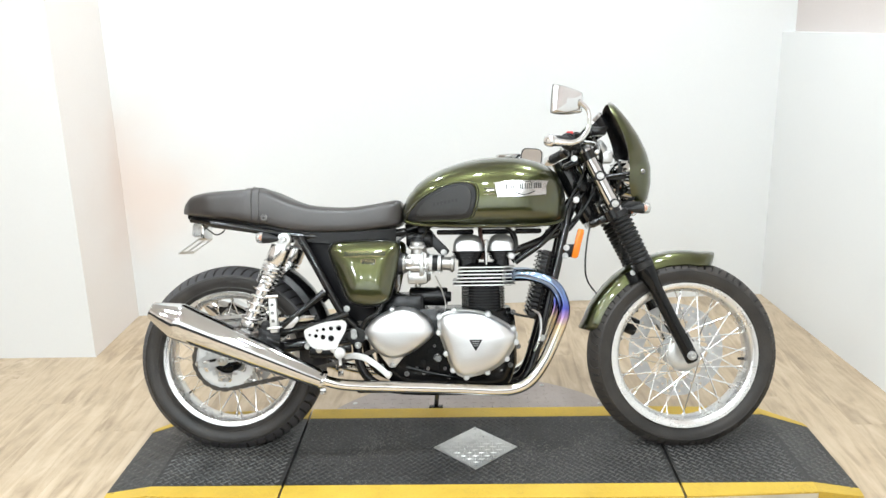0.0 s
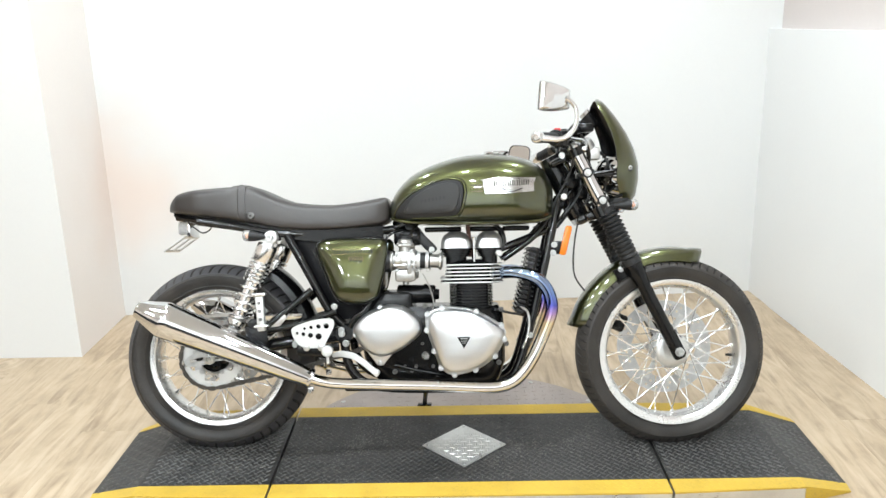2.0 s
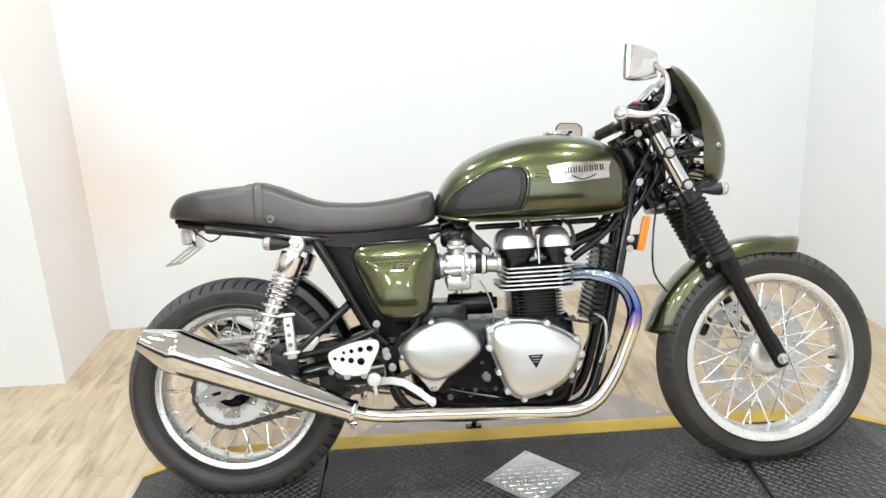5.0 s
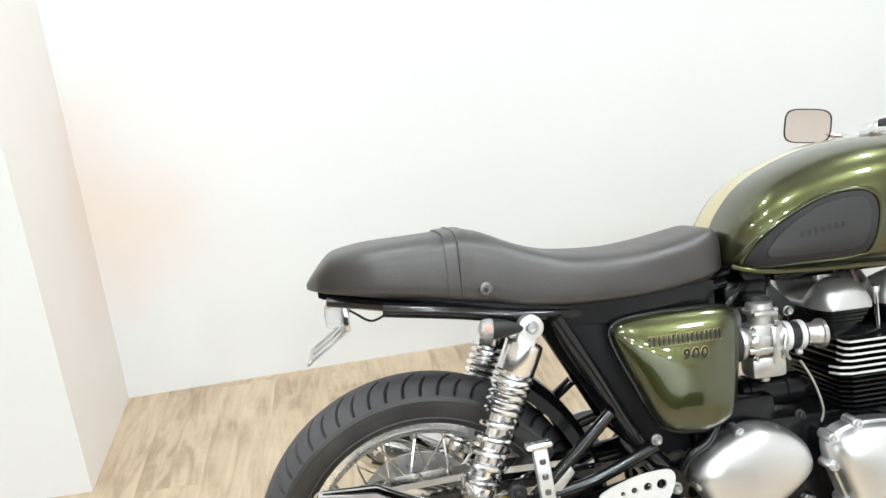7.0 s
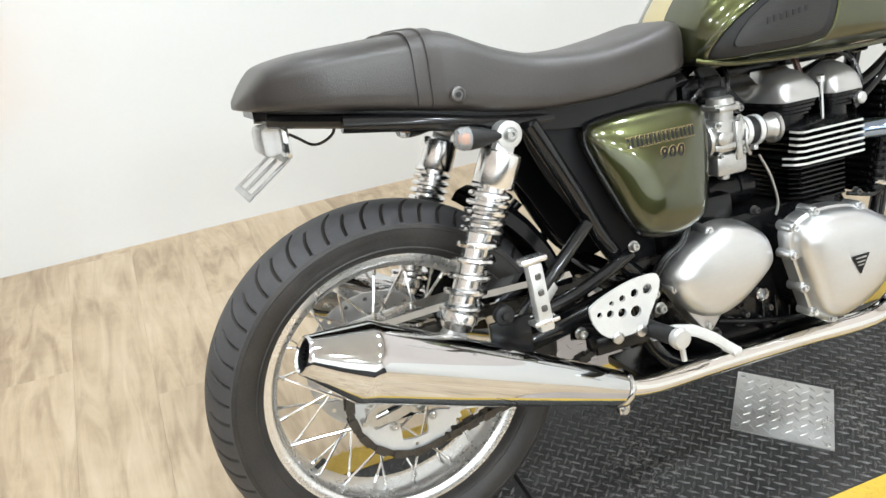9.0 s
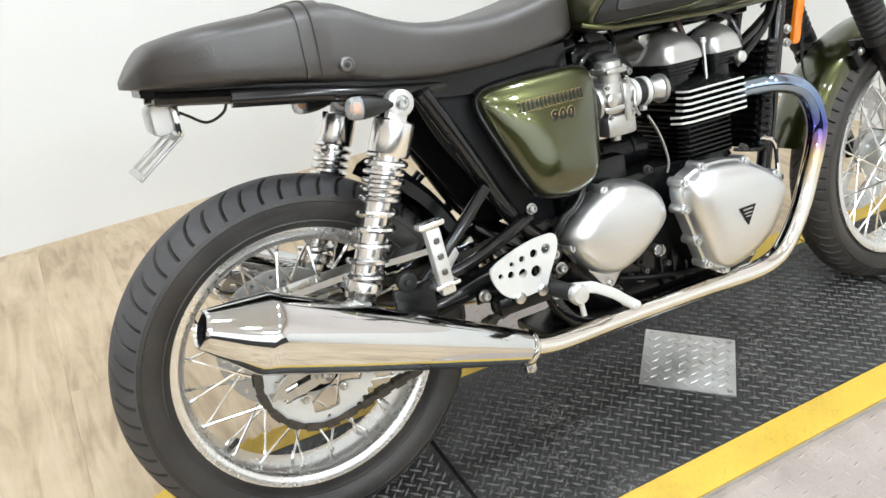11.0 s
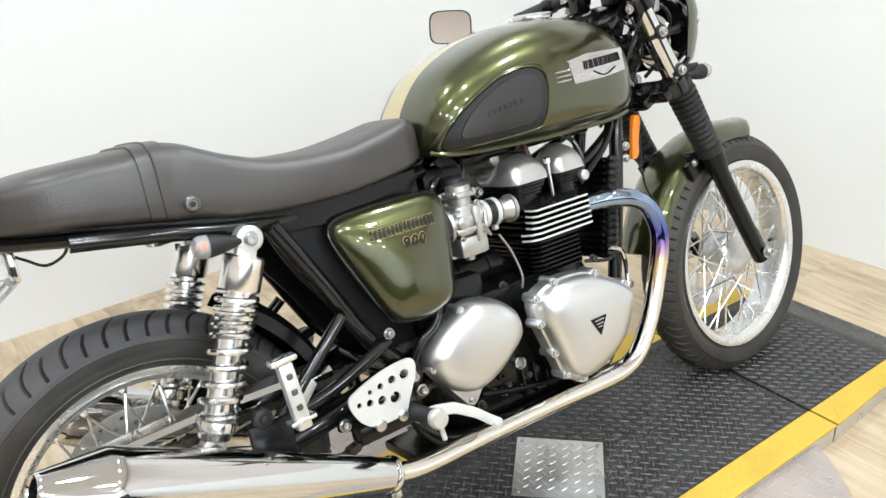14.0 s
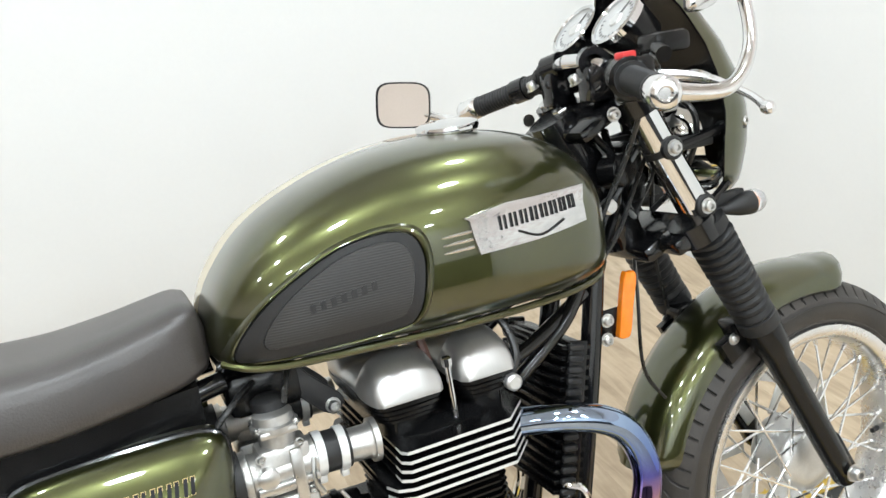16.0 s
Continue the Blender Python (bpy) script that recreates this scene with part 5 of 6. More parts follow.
tube(bm, [(0.60, -0.108, 0.268), (0.68, -0.112, 0.248), (0.78, -0.112, 0.232), (0.86, -0.108, 0.238)], 0.006, 8)
part("drain_pipe", bm, M_SATIN, engine, "black pipe along the sump")

# cylinder fins
bm = bmesh.new()
section_block(bm, [(0.44, 0.795, 0.905, 0.10), (0.53, 0.795, 0.905, 0.10)])
barrel = part("cylinder_block", bm, M_SATIN, bike, "black finned cylinder block")
for k in range(9):
    bm = bmesh.new()
    z = 0.449 + k * 0.0092
    g2 = 0.004 * (k % 2)
    o = [(0.778, -0.104), (0.795, -0.118), (0.897, -0.118), (0.916, -0.098), (0.916, 0.098), (0.897, 0.118), (0.795, 0.118), (0.778, 0.104)]
    loft(bm, [[(x, y, zz) for x, y in o] for zz in (z, z + 0.0028)])
    part("fin", bm, M_SATIN, barrel)
bm = bmesh.new()
section_block(bm, [(0.528, 0.778, 0.915, 0.115), (0.590, 0.778, 0.915, 0.115), (0.600, 0.79, 0.905, 0.10)])
head_ob = part("cylinder_head", bm, M_SATIN, bike, "black cylinder head with bright fin edges")
fo = [(0.750, -0.120), (0.758, -0.140), (0.776, -0.149), (0.912, -0.149), (0.950, -0.105), (0.950, 0.105), (0.912, 0.149), (0.776, 0.149), (0.758, 0.140), (0.750, 0.120)]
for k in range(6):
    bm = bmesh.new()
    z = 0.5280 + k * 0.0112
    sx = 0.76 if k > 1 else 0.742
    o = [(max(x, sx + 0.002 * k) if x < 0.76 else x, y) for x, y in fo]
    if k == 5:
        o = [(x, y * 0.985) for x, y in o]
    fs = loft(bm, [[(x, y, z) for x, y in o], [(x, y, z + 0.0040) for x, y in o]])
    for f in fs[:-2]:
        f.material_index = 1 if abs(f.calc_center_median().y) > 0.112 else 0
    part("head_fin", bm, [M_SATIN, M_PLATE], head_ob, "black fin with polished edge")


def cam_cover(x0, x1):
    """One cross-wise cam box: black base with grooves and a bright domed end cap at either side."""
    xc, hx = (x0 + x1) / 2, (x1 - x0) / 2
    base = bmesh.new()
    rows = []
    for z, h2, g2 in ((0.588, 0.022, -0.012), (0.6105, 0.0035, -0.004), (0.6145, 0.0015, -0.008), (0.6165, 0.0045, -0.001), (0.6215, 0.002, -0.004), (0.6240, 0.0045, 0.003), (0.6290, 0.002, -0.001), (0.6315, 0.0065, 0.006)):
        rows += [(z, x0 + 0.004 - g2, x1 - 0.004 + g2, 0.112 + g2), (z + h2, x0 + 0.004 - g2, x1 - 0.004 + g2, 0.112 + g2)]
    section_block(base, rows)
    ob = part("cam_box", base, M_SATIN, bike, "black cam box with grooved sides")
    cap = bmesh.new()
    rings = []
    for y in np.linspace(-1, 1, 33):
        yy = 0.120 * y
        k = max(0.0, 1 - abs(y) ** 4.0) ** 0.5
        mid = 0.30 + 0.70 * min(1.0, max(0.0, (abs(y) - 0.30) / 0.26)) ** 0.7
        zt = 0.640 + 0.055 * (0.10 + 0.90 * k) * mid
        hw = hx * (0.74 + 0.26 * k) * (0.90 + 0.10 * mid)
        r = []
        for q in range(25):
            a = math.pi * q / 24
            r.append((xc + hw * math.copysign(abs(math.cos(a)) ** 0.72, math.cos(a)), yy, 0.638 + (zt - 0.638) * math.sin(a) ** 0.72))
        rings.append(r)
    loft(cap, rings)
    part("cam_cover", cap, M_CAM, ob, "brushed alloy domed cam cover")


cam_cover(0.752, 0.852)
cam_cover(0.866, 0.950)
for s in (-1, 1):
    bm = bmesh.new()
    tube(bm, [(0.858, s * 0.105, 0.588), (0.858, s * 0.105, 0.668)], 0.0042, 10, smooth=False)
    lathe(bm, [(0, 0.007), (0.010, 0.007), (0.012, 0.005)], (0.858, s * 0.105, 0.662), (0, 0, 1), 8)
    part("head_stud", bm, M_CHROME, head_ob, "bright head stud")
    bm = bmesh.new()
    tube(bm, [(0.846, s * 0.07, 0.61), (0.846, s * 0.072, 0.66), (0.84, s * 0.06, 0.71)], 0.006, 8)
    part("hose", bm, M_COPPER, head_ob, "brown rubber hose")
    bm = bmesh.new()
    lathe(bm, [(0, 0.011), (0.010, 0.011), (0.013, 0.008)], (0.937, s * 0.112, 0.620), (0, s, 0), 14)
    part("union", bm, M_CAST, head_ob, "cast alloy union")
    bm = bmesh.new()
    tube(bm, [(0.937, s * 0.110, 0.622), (0.955, s * 0.10, 0.65), (0.95, s * 0.085, 0.69), (0.93, s * 0.07, 0.71)], 0.0055, 8)
    part("lead", bm, M_WIRE, head_ob, "dark grey lead")


def carburettor(s):
    y = s * 0.098
    bm = bmesh.new()
    lathe(bm, [(0, 0.030), (0.008, 0.032), (0.010, 0.026), (0.028, 0.024), (0.060, 0.024), (0.085, 0.026)], (0.592, y, 0.600), (1, 0, 0.02), 24)
    block(bm, (0.612, y - 0.022, 0.575), (0.672, y + 0.022, 0.632), 0.006)
    carb = part("carburettor", bm, M_CARB, bike, "cast alloy carburettor")
    bm = bmesh.new()
    lathe(bm, [(0, 0.021), (0.022, 0.021), (0.024, 0.028), (0.030, 0.028), (0.032, 0.024), (0.042, 0.023), (0.045, 0.018), (0.046, 0.001)], (0.640, y, 0.626), (0, 0, 1), 22)
    block(bm, (0.618, y - 0.026, 0.646), (0.662, y + 0.026, 0.655), 0.003)
    part("diaphragm_top", bm, M_CARB, carb)
    bm = bmesh.new()
    lathe(bm, [(0, 0.021), (0.010, 0.020), (0.014, 0.015), (0.0145, 0.001)], (0.640, y - s * 0.012, 0.671), (0, 0, 1), 20)
    part("carb_cap", bm, M_RUBBER, carb, "black rubber carburettor cap")
    bm = bmesh.new()
    block(bm, (0.604, y + s * 0.024 - 0.004, 0.582), (0.676, y + s * 0.024 + 0.004, 0.592), 0.002)
    block(bm, (0.646, y + s * 0.026 - 0.004, 0.560), (0.660, y + s * 0.026 + 0.004, 0.628), 0.003)
    part("carb_bracket", bm, M_STEEL, carb, "zinc-plated bracket plate")
    for dx, dz in ((-0.024, 0.572), (0.024, 0.572), (-0.026, 0.625), (0.020, 0.632)):
        bm = bmesh.new()
        bolt(bm, (0.640 + dx, y + s * 0.022, dz), (0, s, 0), 0.0042, 0.008)
        part("screw", bm, M_STEEL, carb)
    for dx, dy in ((-0.022, -0.016), (0.022, -0.016), (0.022, 0.016), (-0.022, 0.016)):
        bm = bmesh.new()
        bolt(bm, (0.640 + dx, y + dy, 0.654), (0, 0, 1), 0.004, 0.005)
        part("screw", bm, M_STEEL, carb)
    bm = bmesh.new()
    block(bm, (0.608, y - 0.026, 0.535), (0.672, y + 0.026, 0.574), 0.008)
    lathe(bm, [(0, 0.010), (0.010, 0.010), (0.012, 0.007)], (0.640, y, 0.536), (0, 0, -1), 12)
    part("float_bowl", bm, M_CARB, carb)
    bm = bmesh.new()
    lathe(bm, [(0, 0.012), (0.012, 0.012), (0.014, 0.008)], (0.618, y + s * 0.022, 0.603), (0, s, 0), 12)
    part("choke_spindle", bm, M_STEEL, carb)
    bm = bmesh.new()
    tube(bm, [(0.672, y + s * 0.026, 0.61), (0.668, y + s * 0.028, 0.585), (0.676, y + s * 0.028, 0.565)], 0.003, 6)
    part("linkage", bm, M_STEEL, carb)
    bm = bmesh.new()
    lathe(bm, [(0, 0.025), (0.044, 0.025)], (0.674, y, 0.602), (1, 0, -0.05), 24)
    rb = part("intake_rubber", bm, M_RUBBER, carb, "black intake rubber")
    for off_ in (0.003, 0.030):
        bm = bmesh.new()
        torus_lathe(bm, [(off_, 0.0245), (off_, 0.0272), (off_ + 0.010, 0.0272), (off_ + 0.010, 0.0245)], (0.674, y, 0.602), (1, 0, -0.05), 24)
        block(bm, (0.674 + off_, y - 0.006, 0.565), (0.684 + off_, y + 0.006, 0.576), 0.002)
        part("hose_clamp", bm, M_PLATE, rb)
    bm = bmesh.new()
    lathe(bm, [(0, 0.0205), (0.026, 0.0210), (0.030, 0.0235), (0.031, 0.0270), (0.038, 0.0270), (0.039, 0.024)], (0.716, y, 0.599), (1, 0, -0.05), 24)
    part("intake_stub", bm, M_CARB, carb)
    bm = bmesh.new()
    lathe(bm, [(0, 0.034), (0.03, 0.036)], (0.592, y, 0.600), (-1, 0, 0), 20)
    part("airbox_rubber", bm, M_RUBBER, carb)


for s in (-1, 1):
    carburettor(s)
bm = bmesh.new()
tube(bm, [(0.695, -0.125, 0.56), (0.715, -0.128, 0.52), (0.728, -0.13, 0.47), (0.724, -0.128, 0.445)], 0.0023, 8)
part("breather_pipe", bm, M_STEEL, bike, "thin silver breather pipe")
bm = bmesh.new()
block(bm, (0.46, -0.075, 0.50), (0.57, 0.075, 0.69), 0.02)
airbox = part("airbox", bm, M_SATIN, bike, "black airbox behind the carburettors")
bm = bmesh.new()
lathe(bm, [(0, 0.020), (0.004, 0.030), (0.120, 0.030), (0.124, 0.026), (0.124, 0.018), (0.136, 0.016)], (0.608, -0.045, 0.492), (1, 0, -0.02), 24)
for x in (0.63, 0.70):
    torus_lathe(bm, [(-0.004, 0.029), (-0.004, 0.0325), (0.004, 0.0325), (0.004, 0.029)], (x, -0.045, 0.4915), (1, 0, -0.02), 24)
part("starter_motor", bm, M_SATIN, bike, "black starter motor on the crankcase")
# black blocks added to close the dark gap under the tank
bm = bmesh.new()
for x0, x1, w in ((0.70, 0.82, 0.045), (0.835, 0.94, 0.040), (0.955, 1.04, 0.045)):
    block(bm, (x0, -w, 0.693), (x1, w, 0.709), 0.005)
part("ignition_coil", bm, M_SATIN, bike, "black blocks added to fill the dark gap under the tank")
bm = bmesh.new()
block(bm, (0.60, -0.05, 0.650), (0.69, 0.05, 0.705), 0.012)
part("air_duct", bm, M_SATIN, airbox)

# oil cooler between the down tubes and the barrels
bm = bmesh.new()
mc = Matrix.Translation((1.030, 0, 0.525)) @ pose(0, 0, 0, 0, 13, 0)
block(bm, (-0.012, -0.080, -0.108), (0.012, 0.080, 0.110), 0.003, 2, mc)
cooler = part("oil_cooler", bm, M_SATIN, bike, "black finned oil cooler")
bm = bmesh.new()
block(bm, (-0.023, -0.086, -0.0032), (0.023, 0.086, 0.0032), 0.001, 1)
cf = part("cooler_fin", bm, M_SATIN, cooler, m=mc @ pose(0, 0, -0.10))
for k in range(1, 15):
    again(cf, mc @ pose(0, 0, -0.10 + k * 0.0145), cooler)
for s in (-1, 1):
    bm = bmesh.new()
    block(bm, (-0.014, s * 0.088 - 0.004, -0.112), (0.014, s * 0.088 + 0.004, 0.114), 0.003, 2, mc)
    part("cooler_tank", bm, M_SATIN, cooler)
    bm = bmesh.new()
    for k in range(14):
        block(bm, (-0.018, s * 0.096 - 0.004, -0.100 + k * 0.0155), (0.004, s * 0.096 + 0.004, -0.091 + k * 0.0155), 0.002, 1, mc)
    tagged(part("tank_ribs", bm, M_RUBBER, cooler), kind="stuff")
for s in (-1, 1):
    bm = bmesh.new()
    tube(bm, [(0.998, s * 0.094, 0.446), (1.006, s * 0.100, 0.444), (1.022, s * 0.105, 0.434), (1.028, s * 0.106, 0.405), (1.024, s * 0.108, 0.360), (1.005, s * 0.112, 0.315)], 0.0050, 8)
    part("oil_pipe", bm, M_CHROME, cooler, "bright oil pipe")
    bm = bmesh.new()
    bolt(bm, (1.030, s * 0.104, 0.356), (0, s, 0), 0.008, 0.010)
    part("banjo_bolt", bm, M_STEEL, cooler)

# ---- front fork
for s in (-1, 1):
    top = Vector((1.176, s * 0.098, 0.958))
    low = Vector((FX + 0.004, s * 0.098, FZ + 0.0))
    d = (low - top)
    length = d.length
    d.normalize()
    bm = bmesh.new()
    lathe(bm, [(0.0, 0.012), (0.002, 0.0232), (0.24, 0.0232)], top, d, 22)
    leg = part("fork_leg", bm, M_CHROME, bike, "chrome fork tube with black gaiter and slider")
    bm = bmesh.new()
    prof = [(0.222, 0.0215), (0.224, 0.032), (0.240, 0.033), (0.243, 0.027)]
    ribs = 11
    for k in range(ribs):
        a = 0.246 + k * 0.0142
        w = 0.0345 - 0.0004 * k
        prof += [(a, 0.0275), (a + 0.004, w), (a + 0.009, w), (a + 0.0125, 0.0275)]
    prof += [(0.246 + ribs * 0.0142, 0.031), (0.246 + ribs * 0.0142 + 0.02, 0.031), (0.246 + ribs * 0.0142 + 0.022, 0.026)]
    lathe(bm, prof, top, d, 26)
    part("gaiter", bm, M_RUBBER, leg, "black ribbed rubber gaiter")
    bm = bmesh.new()
    lathe(bm, [(0.40, 0.026), (0.42, 0.029), (0.455, 0.0285), (0.480, 0.0225), (0.50, 0.0212), (length - 0.05, 0.0205), (length + 0.012, 0.0200), (length + 0.020, 0.017), (length + 0.020, 0.004)], top, d, 22)
    b2 = bmesh.new()
    block(b2, (-0.008, -0.013, -0.018), (0.026, 0.013, 0.070), 0.006)
    join(bm, b2, Matrix.Translation(low + Vector((-0.004, 0, 0))) @ pose(0, 0, 0, 0, -25.5, 0))
    block(bm, (1.325, s * 0.062 - 0.02, 0.555), (1.365, s * 0.062 + 0.02, 0.585), 0.006)
    part("slider", bm, M_SATIN, leg, "satin black fork slider")
    bm = bmesh.new()
    bolt(bm, (low.x, low.y + s * 0.024, low.z + 0.004), (0, s, 0), 0.011, 0.014)
    part("axle_nut", bm, M_STEEL, leg)
    for p, z in ((1.219, 0.870), (1.264, 0.781)):
        bm = bmesh.new()
        torus_lathe(bm, [(-0.005, 0.0225), (0.005, 0.0225), (0.005, 0.0252), (-0.005, 0.0252)], (p, s * 0.098, z), d, 22)
        block(bm, (p + 0.018, s * 0.095 - 0.010, z - 0.010), (p + 0.085, s * 0.095 + 0.004, z + 0.008), 0.003)
        lathe(bm, [(0.0, 0.0165), (0.010, 0.0165), (0.012, 0.014)], (p, s * 0.114, z), (0, s, 0), 18)
        part("lamp_bracket", bm, M_RUBBER, leg, "black headlamp bracket clamp")
        bm = bmesh.new()
        bolt(bm, (p, s * 0.125, z), (0, s, 0), 0.0085, 0.009)
        part("clamp_bolt", bm, M_STEEL, leg)

bm = bmesh.new()
b2 = bmesh.new()
block(b2, (-0.075, -0.075, -0.014), (0.018, 0.075, 0.014), 0.010)
for s in (-1, 1):
    lathe(b2, [(-0.016, 0.033), (0.016, 0.033)], (0, s * 0.098, 0), (0, 0, 1), 24)
    block(b2, (-0.05, s * 0.085 - 0.03, -0.012), (0.0, s * 0.085 + 0.02, 0.012), 0.006)
join(bm, b2, Matrix.Translation((1.260, 0, 0.748)) @ pose(0, 0, 0, 0, -25.5, 0))
yoke = part("lower_yoke", bm, M_BLACK, bike, "black lower fork yoke")
bm = bmesh.new()
b2 = bmesh.new()
block(b2, (-0.085, -0.08, -0.011), (0.016, 0.08, 0.011), 0.008)
for s in (-1, 1):
    lathe(b2, [(-0.014, 0.032), (0.014, 0.032)], (0, s * 0.098, 0), (0, 0, 1), 24)
join(bm, b2, Matrix.Translation((1.186, 0, 0.938)) @ pose(0, 0, 0, 0, -25.5, 0))
uy = part("upper_yoke", bm, M_BLACK, bike, "black upper fork yoke")
bm = bmesh.new()
lathe(bm, [(0, 0.019), (0.012, 0.019), (0.014, 0.013), (0.020, 0.012)], (1.138, 0, 0.925), (-0.4312, 0, 0.9022), 6)
part("stem_nut", bm, M_CHROME, uy, "chrome steering stem nut")
for s in (-1, 1):
    for ob_, p in ((yoke, (1.241, s * 0.092, 0.728)), (uy, (1.140, s * 0.112, 0.928))):
        bm = bmesh.new()
        bolt(bm, p, (0, s, 0), 0.0075, 0.008)
        part("pinch_bolt", bm, M_STEEL, ob_)
    bm = bmesh.new()
    lathe(bm, [(0, 0.017), (0.010, 0.017), (0.012, 0.012), (0.018, 0.012), (0.019, 0.006)], (1.181, s * 0.098, 0.950), (-0.4312, 0, 0.9022), 6)
    part("fork_cap", bm, M_STEEL, uy, "zinc fork cap nut")
    for dx, dz in ((0.0, 0.0), (0.028, -0.012)):
        bm = bmesh.new()
        bolt(bm, (1.125 + dx, s * 0.058, 0.975 + dz), (-0.43, 0, 0.9), 0.007, 0.012)
        part("clamp_bolt", bm, M_STEEL, uy)
    bm = bmesh.new()
    lathe(bm, [(0, 0.012), (0.005, 0.012), (0.006, 0.009), (0.012, 0.009)], (1.150, s * 0.055, 0.80), (0, s, 0), 12)
    part("lock_bolt", bm, M_STEEL, yoke)

bm = bmesh.new()
block(bm, (1.195, -0.040, 0.79), (1.235, 0.040, 0.88), 0.015)
lathe(bm, [(0, 0.024), (0.030, 0.024), (0.034, 0.018)], (1.165, -0.045, 0.845), (0.3, -1, 0.1), 18)
for k, dx in enumerate((0.0, 0.03, 0.045)):
    tube(bm, [(1.15 + dx, -0.045 + 0.02 * k, 0.90), (1.185 - 0.3 * dx, -0.050, 0.84), (1.15 + 0.8 * dx, -0.045 + 0.01 * k, 0.78), (1.12 + 0.2 * dx, -0.035, 0.70)], 0.0055, 7)
part("wiring_loom", bm, M_SATIN, bike, "black wiring and horn behind the fork")

# ---- handlebars, grips, levers, mirrors
def bar_side(s, mirror_c, normal, roll, outer, elbow, taper):
    inner = Vector((1.165, s * 0.085, 0.985))
    reach = (outer - inner).length
    d = (outer - inner).normalized()
    bm = bmesh.new()
    tube(bm, [(1.150, s * 0.0, 1.005), (1.160, s * 0.05, 1.0), tuple(inner), tuple(inner + d * reach * 0.5), tuple(outer)], 0.011, 12, 4)
    bar = part("handlebar", bm, M_CHROME, bike, "chrome handlebar half")
    bm = bmesh.new()
    torus_lathe(bm, [(-0.014, 0.012), (0.014, 0.012), (0.014, 0.021), (-0.014, 0.021)], (1.160, s * 0.05, 1.0), d, 18)
    block(bm, (1.140, s * 0.05 - 0.016, 0.945), (1.180, s * 0.05 + 0.016, 0.995), 0.005)
    part("bar_clamp", bm, M_BLACK, bar, "black bar clamp")
    bm = bmesh.new()
    torus_lathe(bm, [(-0.012, 0.012), (0.012, 0.012), (0.012, 0.019), (-0.012, 0.019)], inner + d * 0.05, d, 18)
    part("bar_collar", bm, M_BLACK, bar, "black bar collar")
    bm = bmesh.new()
    prof = []
    g0 = outer - d * 0.125
    for k in range(22):
        prof += [(k * 0.0055, 0.0155), (k * 0.0055 + 0.0035, 0.0165)]
    lathe(bm, [(-0.006, 0.012), (-0.005, 0.021), (0.0, 0.021)] + prof + [(0.124, 0.017), (0.126, 0.011)], g0, d, 20)
    part("grip", bm, M_RUBBER, bar, "black rubber grip")
    bm = bmesh.new()
    s0 = outer - d * 0.155
    lathe(bm, [(-0.024, 0.015), (-0.022, 0.024), (0.020, 0.026), (0.024, 0.018)], s0, d, 18)
    block(bm, (s0.x - 0.012, s0.y - 0.018, s0.z - 0.030), (s0.x + 0.030, s0.y + 0.018, s0.z + 0.022), 0.006)
    sw = part("switch_housing", bm, M_SATIN, bar, "black switch housing")
    if s < 0:
        bm = bmesh.new()
        block(bm, (s0.x - 0.010, s0.y - 0.010, s0.z + 0.020), (s0.x + 0.010, s0.y + 0.010, s0.z + 0.030), 0.003)
        part("stop_switch", bm, M_RED, sw, "red engine stop switch")
        bm = bmesh.new()
        block(bm, (1.180, -0.165, 0.995), (1.235, -0.120, 1.022), 0.008)
        lathe(bm, [(0, 0.012), (0.03, 0.010)], (1.185, -0.16, 1.0), (-0.4, -0.8, -0.2), 12)
        part("brake_reservoir", bm, M_SATIN, bar, "black brake master cylinder")
    bm = bmesh.new()
    lv = s0 + Vector((0.045, 0, -0.004))
    tube(bm, [tuple(lv), tuple(lv + Vector((0.030, s * 0.045, -0.012))), tuple(lv + Vector((0.026, s * 0.115, -0.034))), tuple(lv + Vector((0.013, s * 0.155, -0.049)))], [0.0075, 0.0060, 0.0045, 0.0055], 10)
    lathe(bm, [(-0.0075, 0.0025), (-0.005, 0.0065), (0, 0.0078), (0.005, 0.0065), (0.0075, 0.0025)], lv + Vector((0.012, s * 0.159, -0.050)), (0, 1, 0), 12)
    part("lever", bm, M_ALLOY, bar, "polished hand lever")
    # bar-end mirror
    e = outer + d * 0.008
    bm = bmesh.new()
    lathe(bm, [(-0.008, 0.013), (-0.004, 0.0170), (0.002, 0.0178), (0.024, 0.0178), (0.029, 0.0155), (0.031, 0.012), (0.031, 0.008), (0.026, 0.006)], e, d, 24)
    c = Vector(mirror_c)
    nrm = Vector(normal).normalized()
    side = Vector((0, 0, 1)).cross(nrm).normalized()
    back = c - nrm * 0.012 - side * 0.036
    pv = e + d * 0.014
    tube(bm, [tuple(pv)] + list(elbow) + [tuple(back)], [0.011] + [0.0085, 0.0075, 0.0070, 0.0065][:len(elbow)] + [0.0070], 12)
    part("mirror_arm", bm, M_SHELL, bar, "chrome bar-end mirror arm")
    side = Vector((0, 0, 1)).cross(nrm).normalized()
    upv = nrm.cross(side)
    ol = spline([(-0.050, -0.028), (-0.045, -0.038), (0.0, -0.041), (0.044, -0.036), (0.050, -0.024), (0.047, 0.026), (0.040, 0.036), (0.0, 0.039), (-0.044, 0.034), (-0.051, 0.022)], 4, True)
    if not taper:
        ol = [(0.054 * math.copysign(abs(math.cos(q)) ** 0.5, math.cos(q)), 0.041 * math.copysign(abs(math.sin(q)) ** 0.5, math.sin(q)) * (1 - 0.04 * math.cos(q))) for q in (2 * math.pi * k / 40 for k in range(40))]
